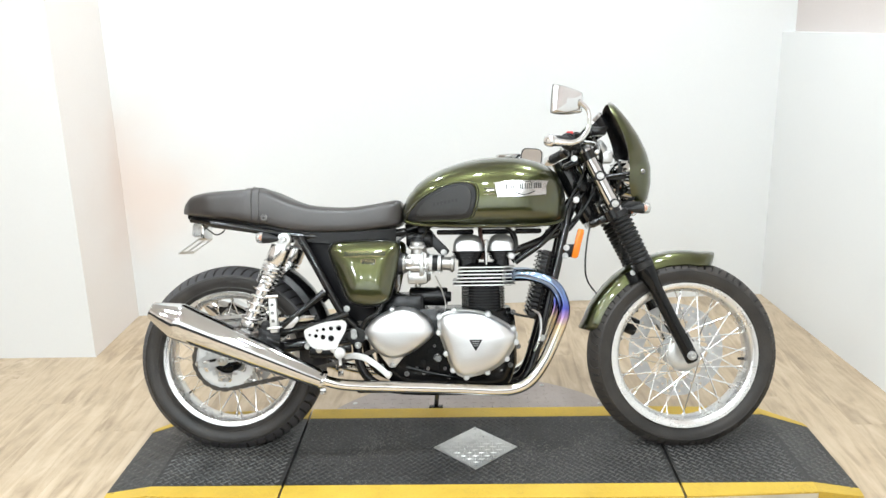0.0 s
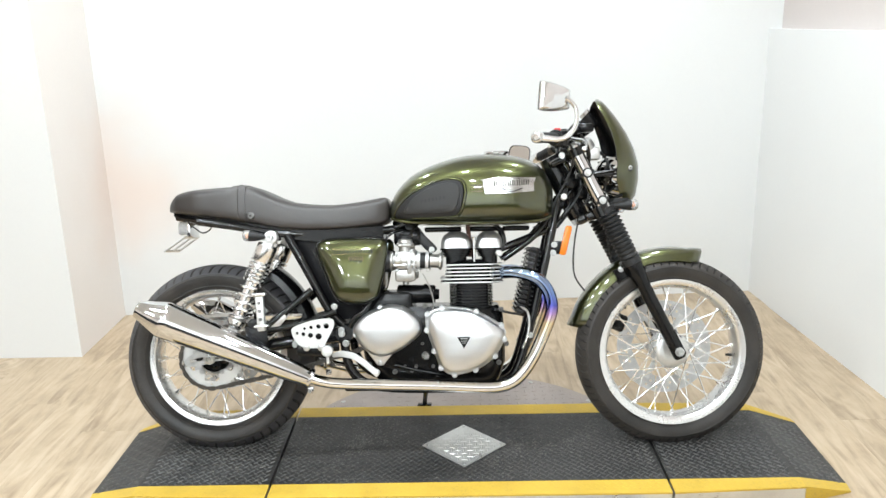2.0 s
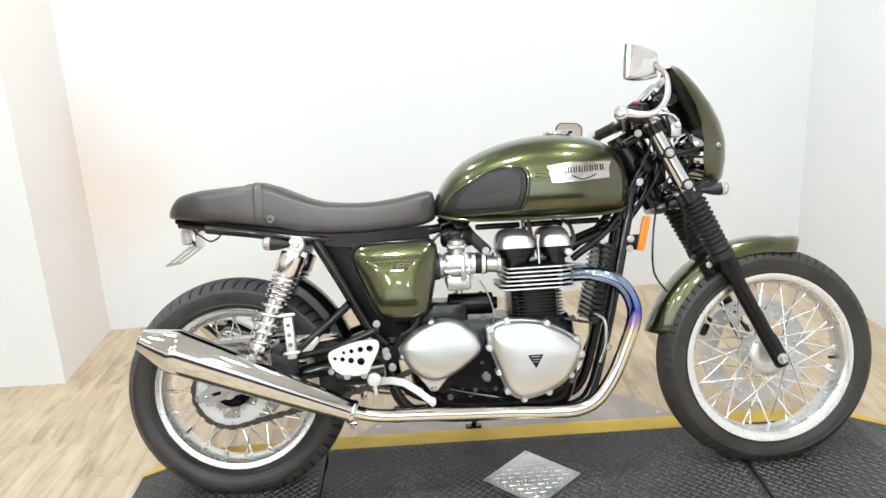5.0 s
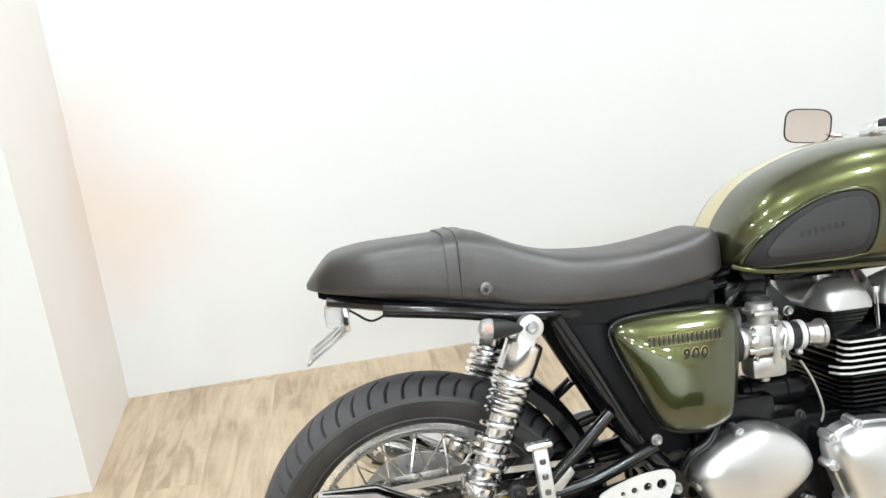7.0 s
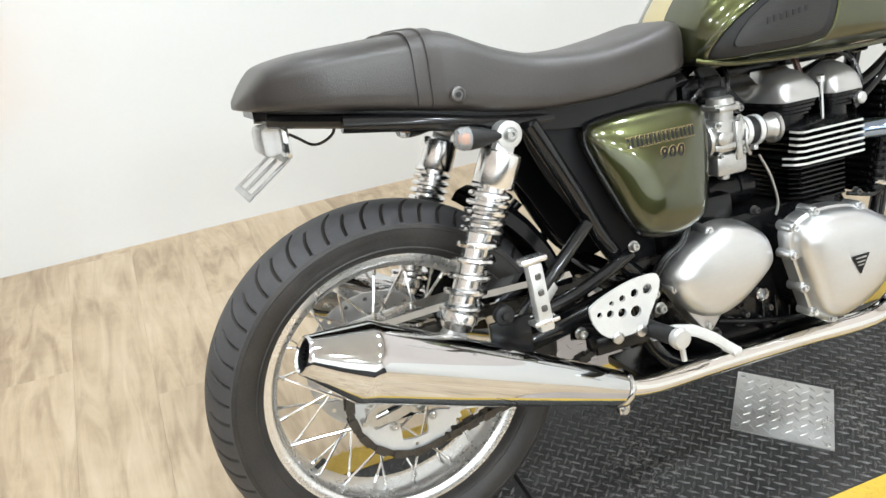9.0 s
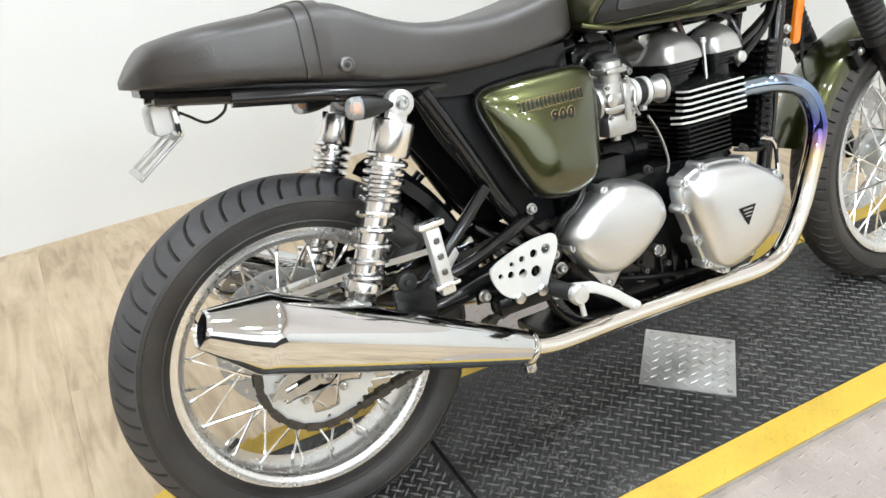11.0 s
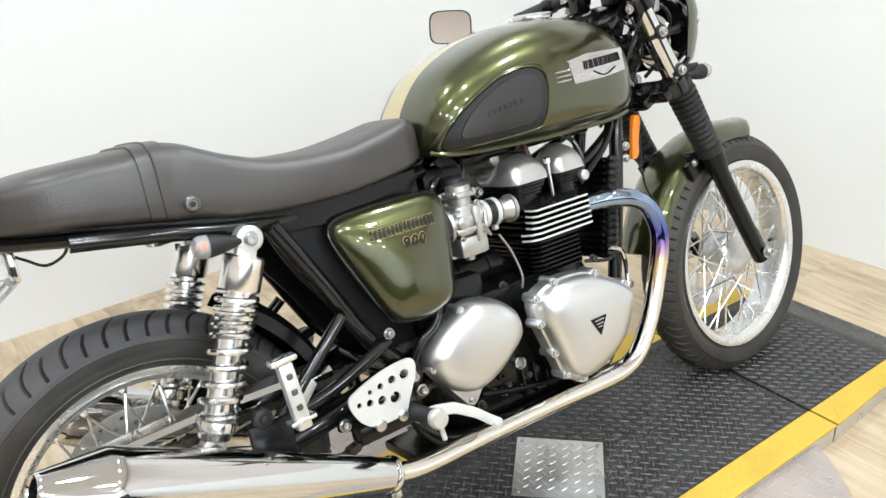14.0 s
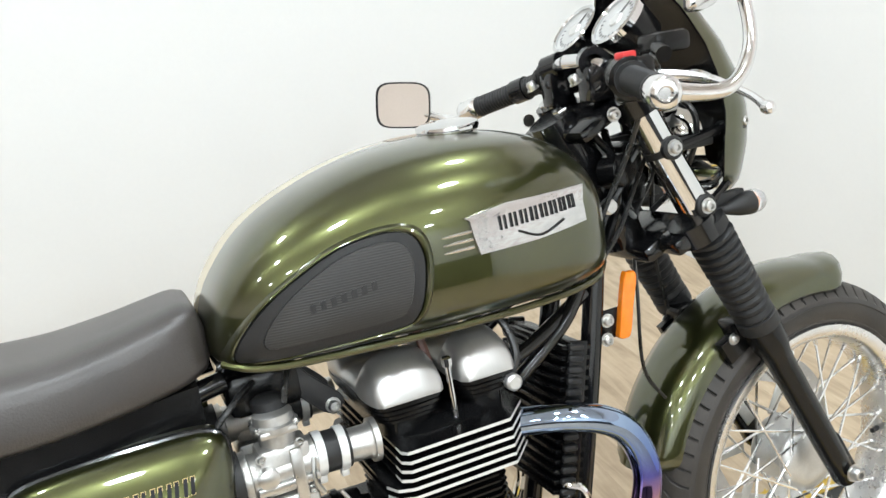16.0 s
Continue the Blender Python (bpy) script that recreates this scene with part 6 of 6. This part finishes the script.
    ol = [np.array((u * (1.14 if taper else 1.0), v * (1.0 + taper * u / 0.05))) for u, v in ol]
    cr, sr = math.cos(math.radians(roll)), math.sin(math.radians(roll))
    place = lambda u, v, w: tuple(c + side * (u * cr - v * sr) + upv * (u * sr + v * cr) + nrm * w)
    bm = bmesh.new()
    loft(bm, [[place(u * k, v * k, w) for u, v in ol] for k, w in ((0.30, -0.016), (0.72, -0.013), (0.95, -0.006), (1.0, 0.0), (0.99, 0.003))])
    shell = part("mirror", bm, M_SHELL, bar, "chrome bar-end mirror")
    bm = bmesh.new()
    loft(bm, [[place(u * k, v * k, w) for u, v in ol] for k, w in ((0.985, 0.002), (1.005, 0.0050), (0.945, 0.0050), (0.930, 0.002))], caps=False)
    part("mirror_rim", bm, M_RUBBER, shell, "thin black mirror rim")
    bm = bmesh.new()
    loft(bm, [[place(u * 0.940, v * 0.940, w) for u, v in ol] for w in (0.0022, 0.0034)])
    part("mirror_glass", bm, M_MIRROR, shell, "mirror glass")


bar_side(-1, (1.090, -0.362, 1.070), (-0.60, 0.80, 0.08), 0, Vector((1.052, -0.322, 0.959)), [(1.098, -0.352, 0.948), (1.128, -0.355, 0.958), (1.152, -0.350, 0.992), (1.152, -0.345, 1.040)], 0.17)
bar_side(1, (1.046, 0.391, 0.982), (-0.72, -0.69, 0.05), -8, Vector((1.105, 0.205, 0.960)), [(1.112, 0.260, 0.942), (1.100, 0.325, 0.945)], 0.0)

# ---- instruments
for y in (-0.052, 0.052):
    c = Vector((1.205, y, 1.050))
    n = Vector((-0.72, 0, 0.69))
    bm = bmesh.new()
    lathe(bm, [(-0.055, 0.020), (-0.050, 0.036), (-0.006, 0.041), (0.0, 0.041)], c, n, 32)
    dial = part("dial", bm, M_SATIN, bike, "round instrument with pale face and chrome bezel")
    bm = bmesh.new()
    torus_lathe(bm, [(-0.006, 0.0405), (-0.006, 0.043), (0.004, 0.043), (0.006, 0.040), (0.004, 0.037), (0.0, 0.037)], c, n, 36)
    part("bezel", bm, M_CHROME, dial)
    bm = bmesh.new()
    lathe(bm, [(-0.002, 0.0375), (0.0005, 0.0375), (0.0006, 0.001)], c, n, 30)
    part("dial_face", bm, M_DIAL, dial, "pale dial face")
    bm = bmesh.new()
    _, u, w = axes_of(n)
    for k in range(18):
        a = math.radians(-130 + 260 * k / 17)
        p = c + n * 0.001 + (u * math.cos(a) + w * math.sin(a)) * 0.031
        q = c + n * 0.001 + (u * math.cos(a) + w * math.sin(a)) * 0.026
        tube(bm, [tuple(p), tuple(q)], 0.0007, 4, smooth=False)
    a = 2.2
    tube(bm, [tuple(c + n * 0.002), tuple(c + n * 0.002 + (u * math.cos(a) + w * math.sin(a)) * 0.028)], 0.0011, 5, smooth=False)
    part("dial_marks", bm, M_GUN, dial)
    bm = bmesh.new()
    lathe(bm, [(0.0, 0.0115), (0.0012, 0.0115), (0.0030, 0.010), (0.0034, 0.001)], c, n, 20)
    part("dial_centre", bm, M_CAST, dial, "grey dial centre")

# ---- fairing and headlamp
ZF = [0.785, 0.80, 0.85, 0.90, 0.95, 1.00, 1.05, 1.09, 1.112, 1.120]
XF = [1.376, 1.387, 1.396, 1.396, 1.383, 1.360, 1.330, 1.303, 1.287, 1.280]
XS = [1.340, 1.322, 1.310, 1.312, 1.308, 1.296, 1.276, 1.260, 1.258, 1.264]
WF = [0.075, 0.096, 0.117, 0.125, 0.124, 0.117, 0.103, 0.078, 0.050, 0.024]


def fairing_row(z, inset):
    xf, xs_, w = lerp(ZF, XF, z) - inset, lerp(ZF, XS, z), lerp(ZF, WF, z) - inset
    row = []
    for k in range(25):
        a = math.pi * (k / 24 - 0.5)
        c, s2 = math.cos(a), math.sin(a)
        row.append((xs_ + (xf - xs_) * max(c, 0) ** 0.8, w * math.copysign(abs(s2) ** 0.75, s2), z))
    return row


bm = bmesh.new()
rings = []
for z in np.linspace(0.785, 1.120, 26):
    rings.append(fairing_row(z, 0.0) + list(reversed(fairing_row(z, 0.004))))
fs = loft(bm, rings)
f_n = 50
for i, f in enumerate(fs[:-2]):
    if i % f_n >= 25:
        f.material_index = 1
fairing = part("fairing", bm, [M_PAINT, M_SATIN], bike, "green bikini fairing with black inside")
for s in (-1, 1):
    bm = bmesh.new()
    torus_lathe(bm, [(-0.002, 0.006), (-0.002, 0.013), (0.005, 0.013), (0.008, 0.010), (0.008, 0.006)], (1.350, s * 0.106, 0.884), (0.4, s, 0), 18)
    part("grommet", bm, M_RUBBER, fairing, "black rubber grommet")
    bm = bmesh.new()
    bolt(bm, (1.352, s * 0.110, 0.884), (0.4, s, 0), 0.007, 0.007)
    part("fairing_bolt", bm, M_STEEL, fairing)
    bm = bmesh.new()
    tube(bm, [(1.345, s * 0.102, 0.883), (1.310, s * 0.106, 0.878), (1.240, s * 0.108, 0.868)], 0.006, 8)
    part("fairing_stay", bm, M_SATIN, fairing, "black fairing stay")
    bm = bmesh.new()
    tube(bm, [(1.33, s * 0.092, 0.80), (1.30, s * 0.10, 0.785), (1.27, s * 0.11, 0.778)], 0.006, 8)
    part("fairing_stay", bm, M_SATIN, fairing, "black fairing stay")
bm = bmesh.new()
lathe(bm, [(-0.070, 0.02), (-0.058, 0.045), (-0.03, 0.066), (0.02, 0.080), (0.03, 0.082)], (1.335, 0, 0.872), (1, 0, -0.05), 36)
lamp_ob = part("headlamp", bm, M_CHROME, bike, "chrome headlamp bowl")
bm = bmesh.new()
torus_lathe(bm, [(0.025, 0.088), (0.025, 0.094), (0.036, 0.094), (0.042, 0.086), (0.036, 0.080)], (1.335, 0, 0.872), (1, 0, -0.05), 36)
part("headlamp_rim", bm, M_CHROME, lamp_ob, "chrome headlamp rim")
bm = bmesh.new()
lathe(bm, [(0.030, 0.084), (0.040, 0.07), (0.046, 0.03), (0.047, 0.001)], (1.335, 0, 0.872), (1, 0, -0.05), 30)
part("headlamp_lens", bm, M_LENS, lamp_ob)
# ignition lock and horn-side bracketry behind the fairing
bm = bmesh.new()
lathe(bm, [(0, 0.018), (0.03, 0.018), (0.032, 0.014)], (1.235, -0.075, 0.955), (-0.5, -0.4, 0.6), 16)
block(bm, (1.225, -0.09, 0.915), (1.265, -0.05, 0.955), 0.006)
part("ignition_lock", bm, M_CAST, bike, "cast alloy ignition lock")

# ---- indicators
def indicator(base, along, stalk_from, name_label):
    a = Vector(along).normalized()
    b = Vector(base)
    bm = bmesh.new()
    lathe(bm, [(-0.048, 0.005), (-0.036, 0.0095), (-0.018, 0.0150), (0.0, 0.0178), (0.004, 0.0178)], b, a, 20)
    tube(bm, [tuple(b - a * 0.03), stalk_from], 0.008, 8, smooth=False)
    body = part("indicator", bm, M_RUBBER, bike, name_label)
    bm = bmesh.new()
    lathe(bm, [(0.002, 0.0178), (0.015, 0.0176), (0.022, 0.0145), (0.026, 0.007), (0.0265, 0.001)], b, a, 20)
    part("lens", bm, M_LENS, body, "clear indicator lens")
    bm = bmesh.new()
    lathe(bm, [(0.0, 0.004), (0.006, 0.006), (0.012, 0.006), (0.015, 0.002)], b, a, 12)
    part("bulb", bm, M_ORANGE, body, "orange bulb")


for s in (-1, 1):
    indicator((0.158, s * 0.138, 0.690), (-1, 0, 0.10), (0.215, s * 0.128, 0.686), "black bullet rear indicator with clear lens")
    indicator((1.352, s * 0.105, 0.766), (1, 0, 0.04), (1.285, s * 0.100, 0.764), "black bullet front indicator with clear lens")
    if s > 0:
        continue
    bm = bmesh.new()
    ol = spline([(1.153, 0.698), (1.163, 0.703), (1.174, 0.698), (1.164, 0.655), (1.154, 0.616), (1.145, 0.609), (1.134, 0.613), (1.136, 0.627)], 3, True)
    slab(bm, ol, s * 0.060, s * 0.070, 0.003)
    rf = part("reflector", bm, M_ORANGE, bike, "orange side reflector")
    bm = bmesh.new()
    block(bm, (1.108, s * 0.057 - 0.003, 0.612), (1.150, s * 0.057 + 0.003, 0.655), 0.002)
    part("reflector_bracket", bm, M_SATIN, rf)

# ---- front mudguard
bm = bmesh.new()
rings = []
secs = [(-0.064, -0.030), (-0.062, -0.012), (-0.052, 0.004), (-0.030, 0.013), (0, 0.016), (0.030, 0.013), (0.052, 0.004), (0.062, -0.012), (0.064, -0.030)]
secs = secs + [(y * 0.955, dr - 0.003) for y, dr in reversed(secs)]
for k in range(48):
    a = math.radians(165.5 - 93.5 * k / 47)
    t = min(k, 47 - k) / 47
    wd = 0.62 + 0.38 * min(1, t / 0.05) ** 0.5
    lift = 0.010 * max(0, (k - 43) / 4) + 0.006 * max(0, (3 - k) / 3)
    rings.append([(FX + (0.322 + dr + lift) * math.cos(a), y * wd, FZ + (0.322 + dr + lift) * math.sin(a)) for y, dr in secs])
loft(bm, rings)
mg = part("front_mudguard", bm, M_PAINT, bike, "metallic green front mudguard")
for s in (-1, 1):
    bm = bmesh.new()
    slab(bm, [(1.300, 0.555), (1.355, 0.580), (1.372, 0.548), (1.318, 0.520)], s * 0.064, s * 0.078, 0.003)
    part("mudguard_bracket", bm, M_SATIN, mg, "black mudguard bracket")
    bm = bmesh.new()
    bolt(bm, (1.325, s * 0.078, 0.560), (0, s, 0), 0.007, 0.006)
    part("bracket_bolt", bm, M_STEEL, mg)
# brake caliper on the left slider
bm = bmesh.new()
block(bm, (-0.034, 0.055, -0.030), (0.030, 0.100, 0.030), 0.010, 2, Matrix.Translation((1.338, 0, 0.378)) @ pose(0, 0, 0, 0, 25, 0))
part("brake_caliper", bm, M_SATIN, bike, "black front brake caliper")

# ---- footrests and controls
hg = spline([(0.292, 0.390), (0.304, 0.406), (0.360, 0.424), (0.408, 0.428), (0.422, 0.420), (0.420, 0.398), (0.400, 0.360), (0.386, 0.340), (0.334, 0.338), (0.306, 0.356)], 4, True)
for s in (-1, 1):
    bm = bmesh.new()
    holed(bm, hg, [(0.309, 0.384, 0.0046), (0.328, 0.381, 0.0062), (0.350, 0.377, 0.0078), (0.375, 0.373, 0.0098), (0.332, 0.398, 0.0042), (0.352, 0.401, 0.0056), (0.375, 0.404, 0.0072), (0.399, 0.405, 0.0086)], s * 0.192, s * 0.197, 18)
    hp = part("heel_plate", bm, M_PLATE, bike, "pale drilled alloy heel plate")
    for x in (0.334, 0.378):
        bm = bmesh.new()
        lathe(bm, [(0, 0.010), (0.006, 0.010), (0.008, 0.007), (0.008, 0.004)], (x + 0.004, s * 0.194, 0.338), (0, s, 0), 14)
        part("plate_bolt", bm, M_STEEL, hp)
    bm = bmesh.new()
    block(bm, (0.304, s * 0.168 - 0.020, 0.310), (0.404, s * 0.168 + 0.020, 0.342), 0.006)
    tube(bm, [(0.29, s * 0.145, 0.345), (0.36, s * 0.150, 0.330), (0.43, s * 0.15, 0.335)], 0.013, 10)
    hanger = part("footrest_hanger", bm, M_SATIN, bike, "black footrest hanger")
    for p in ((0.295, 0.155, 0.345), (0.440, 0.150, 0.375), (0.452, 0.150, 0.345)):
        bm = bmesh.new()
        bolt(bm, (p[0], s * p[1], p[2]), (0, s, 0), 0.008, 0.012)
        part("hanger_bolt", bm, M_STEEL, hanger)
    bm = bmesh.new()
    prof = [(0.0, 0.010)]
    for k in range(9):
        prof += [(0.004 + k * 0.0078, 0.0135), (0.009 + k * 0.0078, 0.0145)]
    lathe(bm, prof + [(0.078, 0.0135), (0.080, 0.008)], (0.402, s * 0.172, 0.333), (0.10, s, 0.02), 18)
    fp = part("footrest", bm, M_RUBBER, bike, "black rubber footrest")
    bm = bmesh.new()
    lathe(bm, [(-0.012, 0.008), (-0.010, 0.012), (0.004, 0.012)], (0.402, s * 0.170, 0.333), (0.10, s, 0.02), 14)
    part("footrest_pivot", bm, M_CAST, fp, "alloy footrest pivot")
    bm = bmesh.new()
    lathe(bm, [(0.078, 0.016), (0.088, 0.018), (0.094, 0.015), (0.095, 0.001)], (0.402, s * 0.172, 0.333), (0.10, s, 0.02), 18)
    tube(bm, [(0.411, s * 0.260, 0.322), (0.413, s * 0.262, 0.298)], 0.0045, 8, smooth=False)
    part("footrest_end", bm, M_CAST, fp, "alloy footrest end with feeler")
    bm = bmesh.new()
    rings = []
    for x, z, hh, y in ((0.415, 0.312, 0.008, 0.175), (0.445, 0.318, 0.009, 0.190), (0.480, 0.312, 0.009, 0.200), (0.515, 0.290, 0.009, 0.206), (0.540, 0.268, 0.009, 0.208), (0.556, 0.254, 0.010, 0.210)):
        rings.append([(x - 0.3 * hh, s * (y - 0.006), z - hh), (x - 0.3 * hh, s * (y + 0.006), z - hh), (x + 0.3 * hh, s * (y + 0.006), z + hh), (x + 0.3 * hh, s * (y - 0.006), z + hh)])
    loft(bm, rings)
    bmesh.ops.bevel(bm, geom=list(bm.edges), offset=0.0025, segments=2, affect="EDGES")
    lathe(bm, [(-0.018, 0.009), (0.014, 0.009), (0.016, 0.006)], (0.552, s * 0.204, 0.258), (0, s, 0), 14)
    part("foot_pedal", bm, M_PLATE, bike, "alloy foot pedal")
    bm = bmesh.new()
    lathe(bm, [(0, 0.016), (0.012, 0.016), (0.014, 0.013), (0.014, 0.007), (0.018, 0.006), (0.019, 0.003)], (0.165, s * 0.150, 0.412), (0, s, 0), 18)
    part("rubber_bush", bm, M_RUBBER, hanger, "black rubber bush")
    bm = bmesh.new()
    slab(bm, [(0.185, 0.400), (0.235, 0.418), (0.262, 0.440), (0.268, 0.428), (0.236, 0.392), (0.190, 0.378)], s * 0.140, s * 0.148, 0.002)
    part("peg_bracket", bm, M_CAST, hanger, "cast alloy footrest bracket")
    # folded pillion peg
    bm = bmesh.new()
    mp_ = Matrix.Translation((0.202, s * 0.212, 0.446)) @ pose(0, 0, 0, s * 3, -4, 0)
    block(bm, (-0.012, -0.010, -0.052), (0.012, 0.010, 0.055), 0.004, 2, mp_)
    pg = part("pillion_peg", bm, M_CAST, bike, "folded alloy pillion footrest")
    bm = bmesh.new()
    block(bm, (-0.022, -0.013, 0.055), (0.022, 0.013, 0.066), 0.005, 2, mp_)
    part("peg_end", bm, M_ALLOY, pg)
    bm = bmesh.new()
    block(bm, (-0.021, -0.013, -0.040), (0.021, 0.013, -0.033), 0.002, 2, mp_)
    part("peg_collar", bm, M_ALLOY, pg)
    bm = bmesh.new()
    for z in (-0.02, 0.005, 0.03):
        block(bm, (-0.005, s * 0.010 - 0.0015, z), (0.005, s * 0.010 + 0.0015, z + 0.010), 0.002, 1, mp_)
    part("peg_rubber", bm, M_GUN, pg)

# side stand on the far side
bm = bmesh.new()
tube(bm, [(0.70, 0.10, 0.215), (0.685, 0.20, 0.135), (0.675, 0.298, 0.064)], [0.010, 0.009, 0.008], 10)
block(bm, (0.650, 0.280, 0.057), (0.700, 0.320, 0.065), 0.003)
part("side_stand", bm, M_SATIN, bike, "black side stand")
bm = bmesh.new()
block(bm, (0.44, -0.11, 0.185), (0.62, 0.02, 0.205), 0.006)
part("stand_bracket", bm, M_SATIN, bike, "black stand bracket under the engine")

# ---- tail lamp and number-plate bracket
bm = bmesh.new()
block(bm, (-0.122, 0.005, 0.700), (-0.090, 0.095, 0.746), 0.010, 3)
tl = part("tail_lamp", bm, M_LENS, bike, "clear tail lamp lens")
bm = bmesh.new()
block(bm, (-0.090, 0.003, 0.692), (-0.078, 0.097, 0.752), 0.004)
part("tail_lamp_base", bm, M_CHROME, tl)
bm = bmesh.new()
block(bm, (-0.105, 0.02, 0.742), (-0.085, 0.08, 0.772), 0.003)
part("tail_mount", bm, M_SATIN, tl)
bm = bmesh.new()
mp_ = Matrix.Translation((-0.124, 0.056, 0.670)) @ pose(0, 0, 0, 0, -35, 0)
for y0, y1 in ((-0.072, -0.060), (0.060, 0.072), (-0.006, 0.006)):
    block(bm, (-0.040, y0, -0.0022), (0.040, y1, 0.0022), 0.0015, 1, mp_)
for x0, x1 in ((-0.045, -0.034), (0.034, 0.045)):
    block(bm, (x0, -0.074, -0.0024), (x1, 0.074, 0.0024), 0.0015, 1, mp_)
part("plate_bracket", bm, M_STEEL, bike, "slotted grey number-plate bracket")
bm = bmesh.new()
tube(bm, [(-0.085, 0.02, 0.735), (-0.066, 0.015, 0.722), (-0.040, 0.012, 0.706), (-0.012, 0.005, 0.718), (-0.004, 0.0, 0.745)], 0.0025, 6)
part("lamp_wire", bm, M_WIRE, bike, "thin black lamp wire")

# ---- cables
for pts, r in (
    ([(1.20, -0.13, 0.99), (1.23, -0.10, 0.93), (1.21, -0.05, 0.83), (1.15, -0.05, 0.74), (1.05, -0.07, 0.70)], 0.0035),
    ([(1.17, -0.10, 0.985), (1.205, -0.115, 0.965), (1.225, -0.09, 0.92), (1.19, -0.07, 0.86), (1.13, -0.06, 0.79), (1.06, -0.06, 0.72)], 0.0042),
    ([(1.14, -0.14, 0.975), (1.175, -0.125, 0.94), (1.165, -0.095, 0.87), (1.12, -0.075, 0.78), (1.10, -0.07, 0.70)], 0.0038),
    ([(1.26, -0.06, 0.95), (1.285, -0.09, 0.91), (1.29, -0.08, 0.86), (1.27, -0.06, 0.81), (1.22, -0.06, 0.78)], 0.0045),
    ([(1.15, 0.10, 0.98), (1.19, 0.06, 0.95), (1.22, 0.0, 0.92), (1.24, -0.04, 0.88)], 0.0045),
    ([(1.20, 0.13, 0.99), (1.24, 0.10, 0.90), (1.20, 0.04, 0.80), (1.12, 0.03, 0.70)], 0.0035),
    ([(1.235, -0.02, 0.93), (1.255, -0.03, 0.84), (1.215, -0.02, 0.76), (1.185, -0.05, 0.66), (1.18, -0.05, 0.55), (1.215, -0.045, 0.49)], 0.0028),
    ([(1.28, 0.03, 0.92), (1.30, 0.04, 0.82), (1.31, 0.07, 0.66), (1.37, 0.085, 0.42)], 0.004),
    ([(0.63, -0.07, 0.70), (0.60, -0.10, 0.69), (0.575, -0.105, 0.66), (0.60, -0.11, 0.60)], 0.004),
    ([(0.68, -0.06, 0.72), (0.665, -0.09, 0.70), (0.655, -0.10, 0.675)], 0.004),
    ([(0.92, -0.10, 0.44), (0.955, -0.11, 0.432), (0.99, -0.10, 0.425), (1.01, -0.095, 0.43)], 0.004),
):
    bm = bmesh.new()
    tube(bm, pts, r, 7)
    part("cable", bm, M_WIRE, bike, "black control cable")

# ---------------------------------------------------------------- floor planks
PW, PL = 0.182, 1.22
bm = bmesh.new()
block(bm, (-PW / 2 + 0.00015, -PL / 2 + 0.00015, -0.008), (PW / 2 - 0.00015, PL / 2 - 0.00015, 0.0), 0.00015, 1)
first = None
for i in range(31):
    x = -3.3 + PW * (i + 0.5)
    if x > WR + 0.1:
        continue
    shift = (0.0, 0.47, 0.86, 0.23, 0.66)[i % 5]
    for j in range(4):
        y0 = -2.3 + shift + PL * j
        y1 = min(y0 + PL, 0.93 if x < WL - 0.05 else 1.62)
        if y1 - y0 < 0.03:
            continue
        m = pose(x, (y0 + y1) / 2, FLOOR) @ Matrix.Diagonal((1, (y1 - y0) / PL, 1, 1))
        if first is None:
            first = part("plank", bm, M_WOOD, floor, m=m)
        else:
            again(first, m, floor)
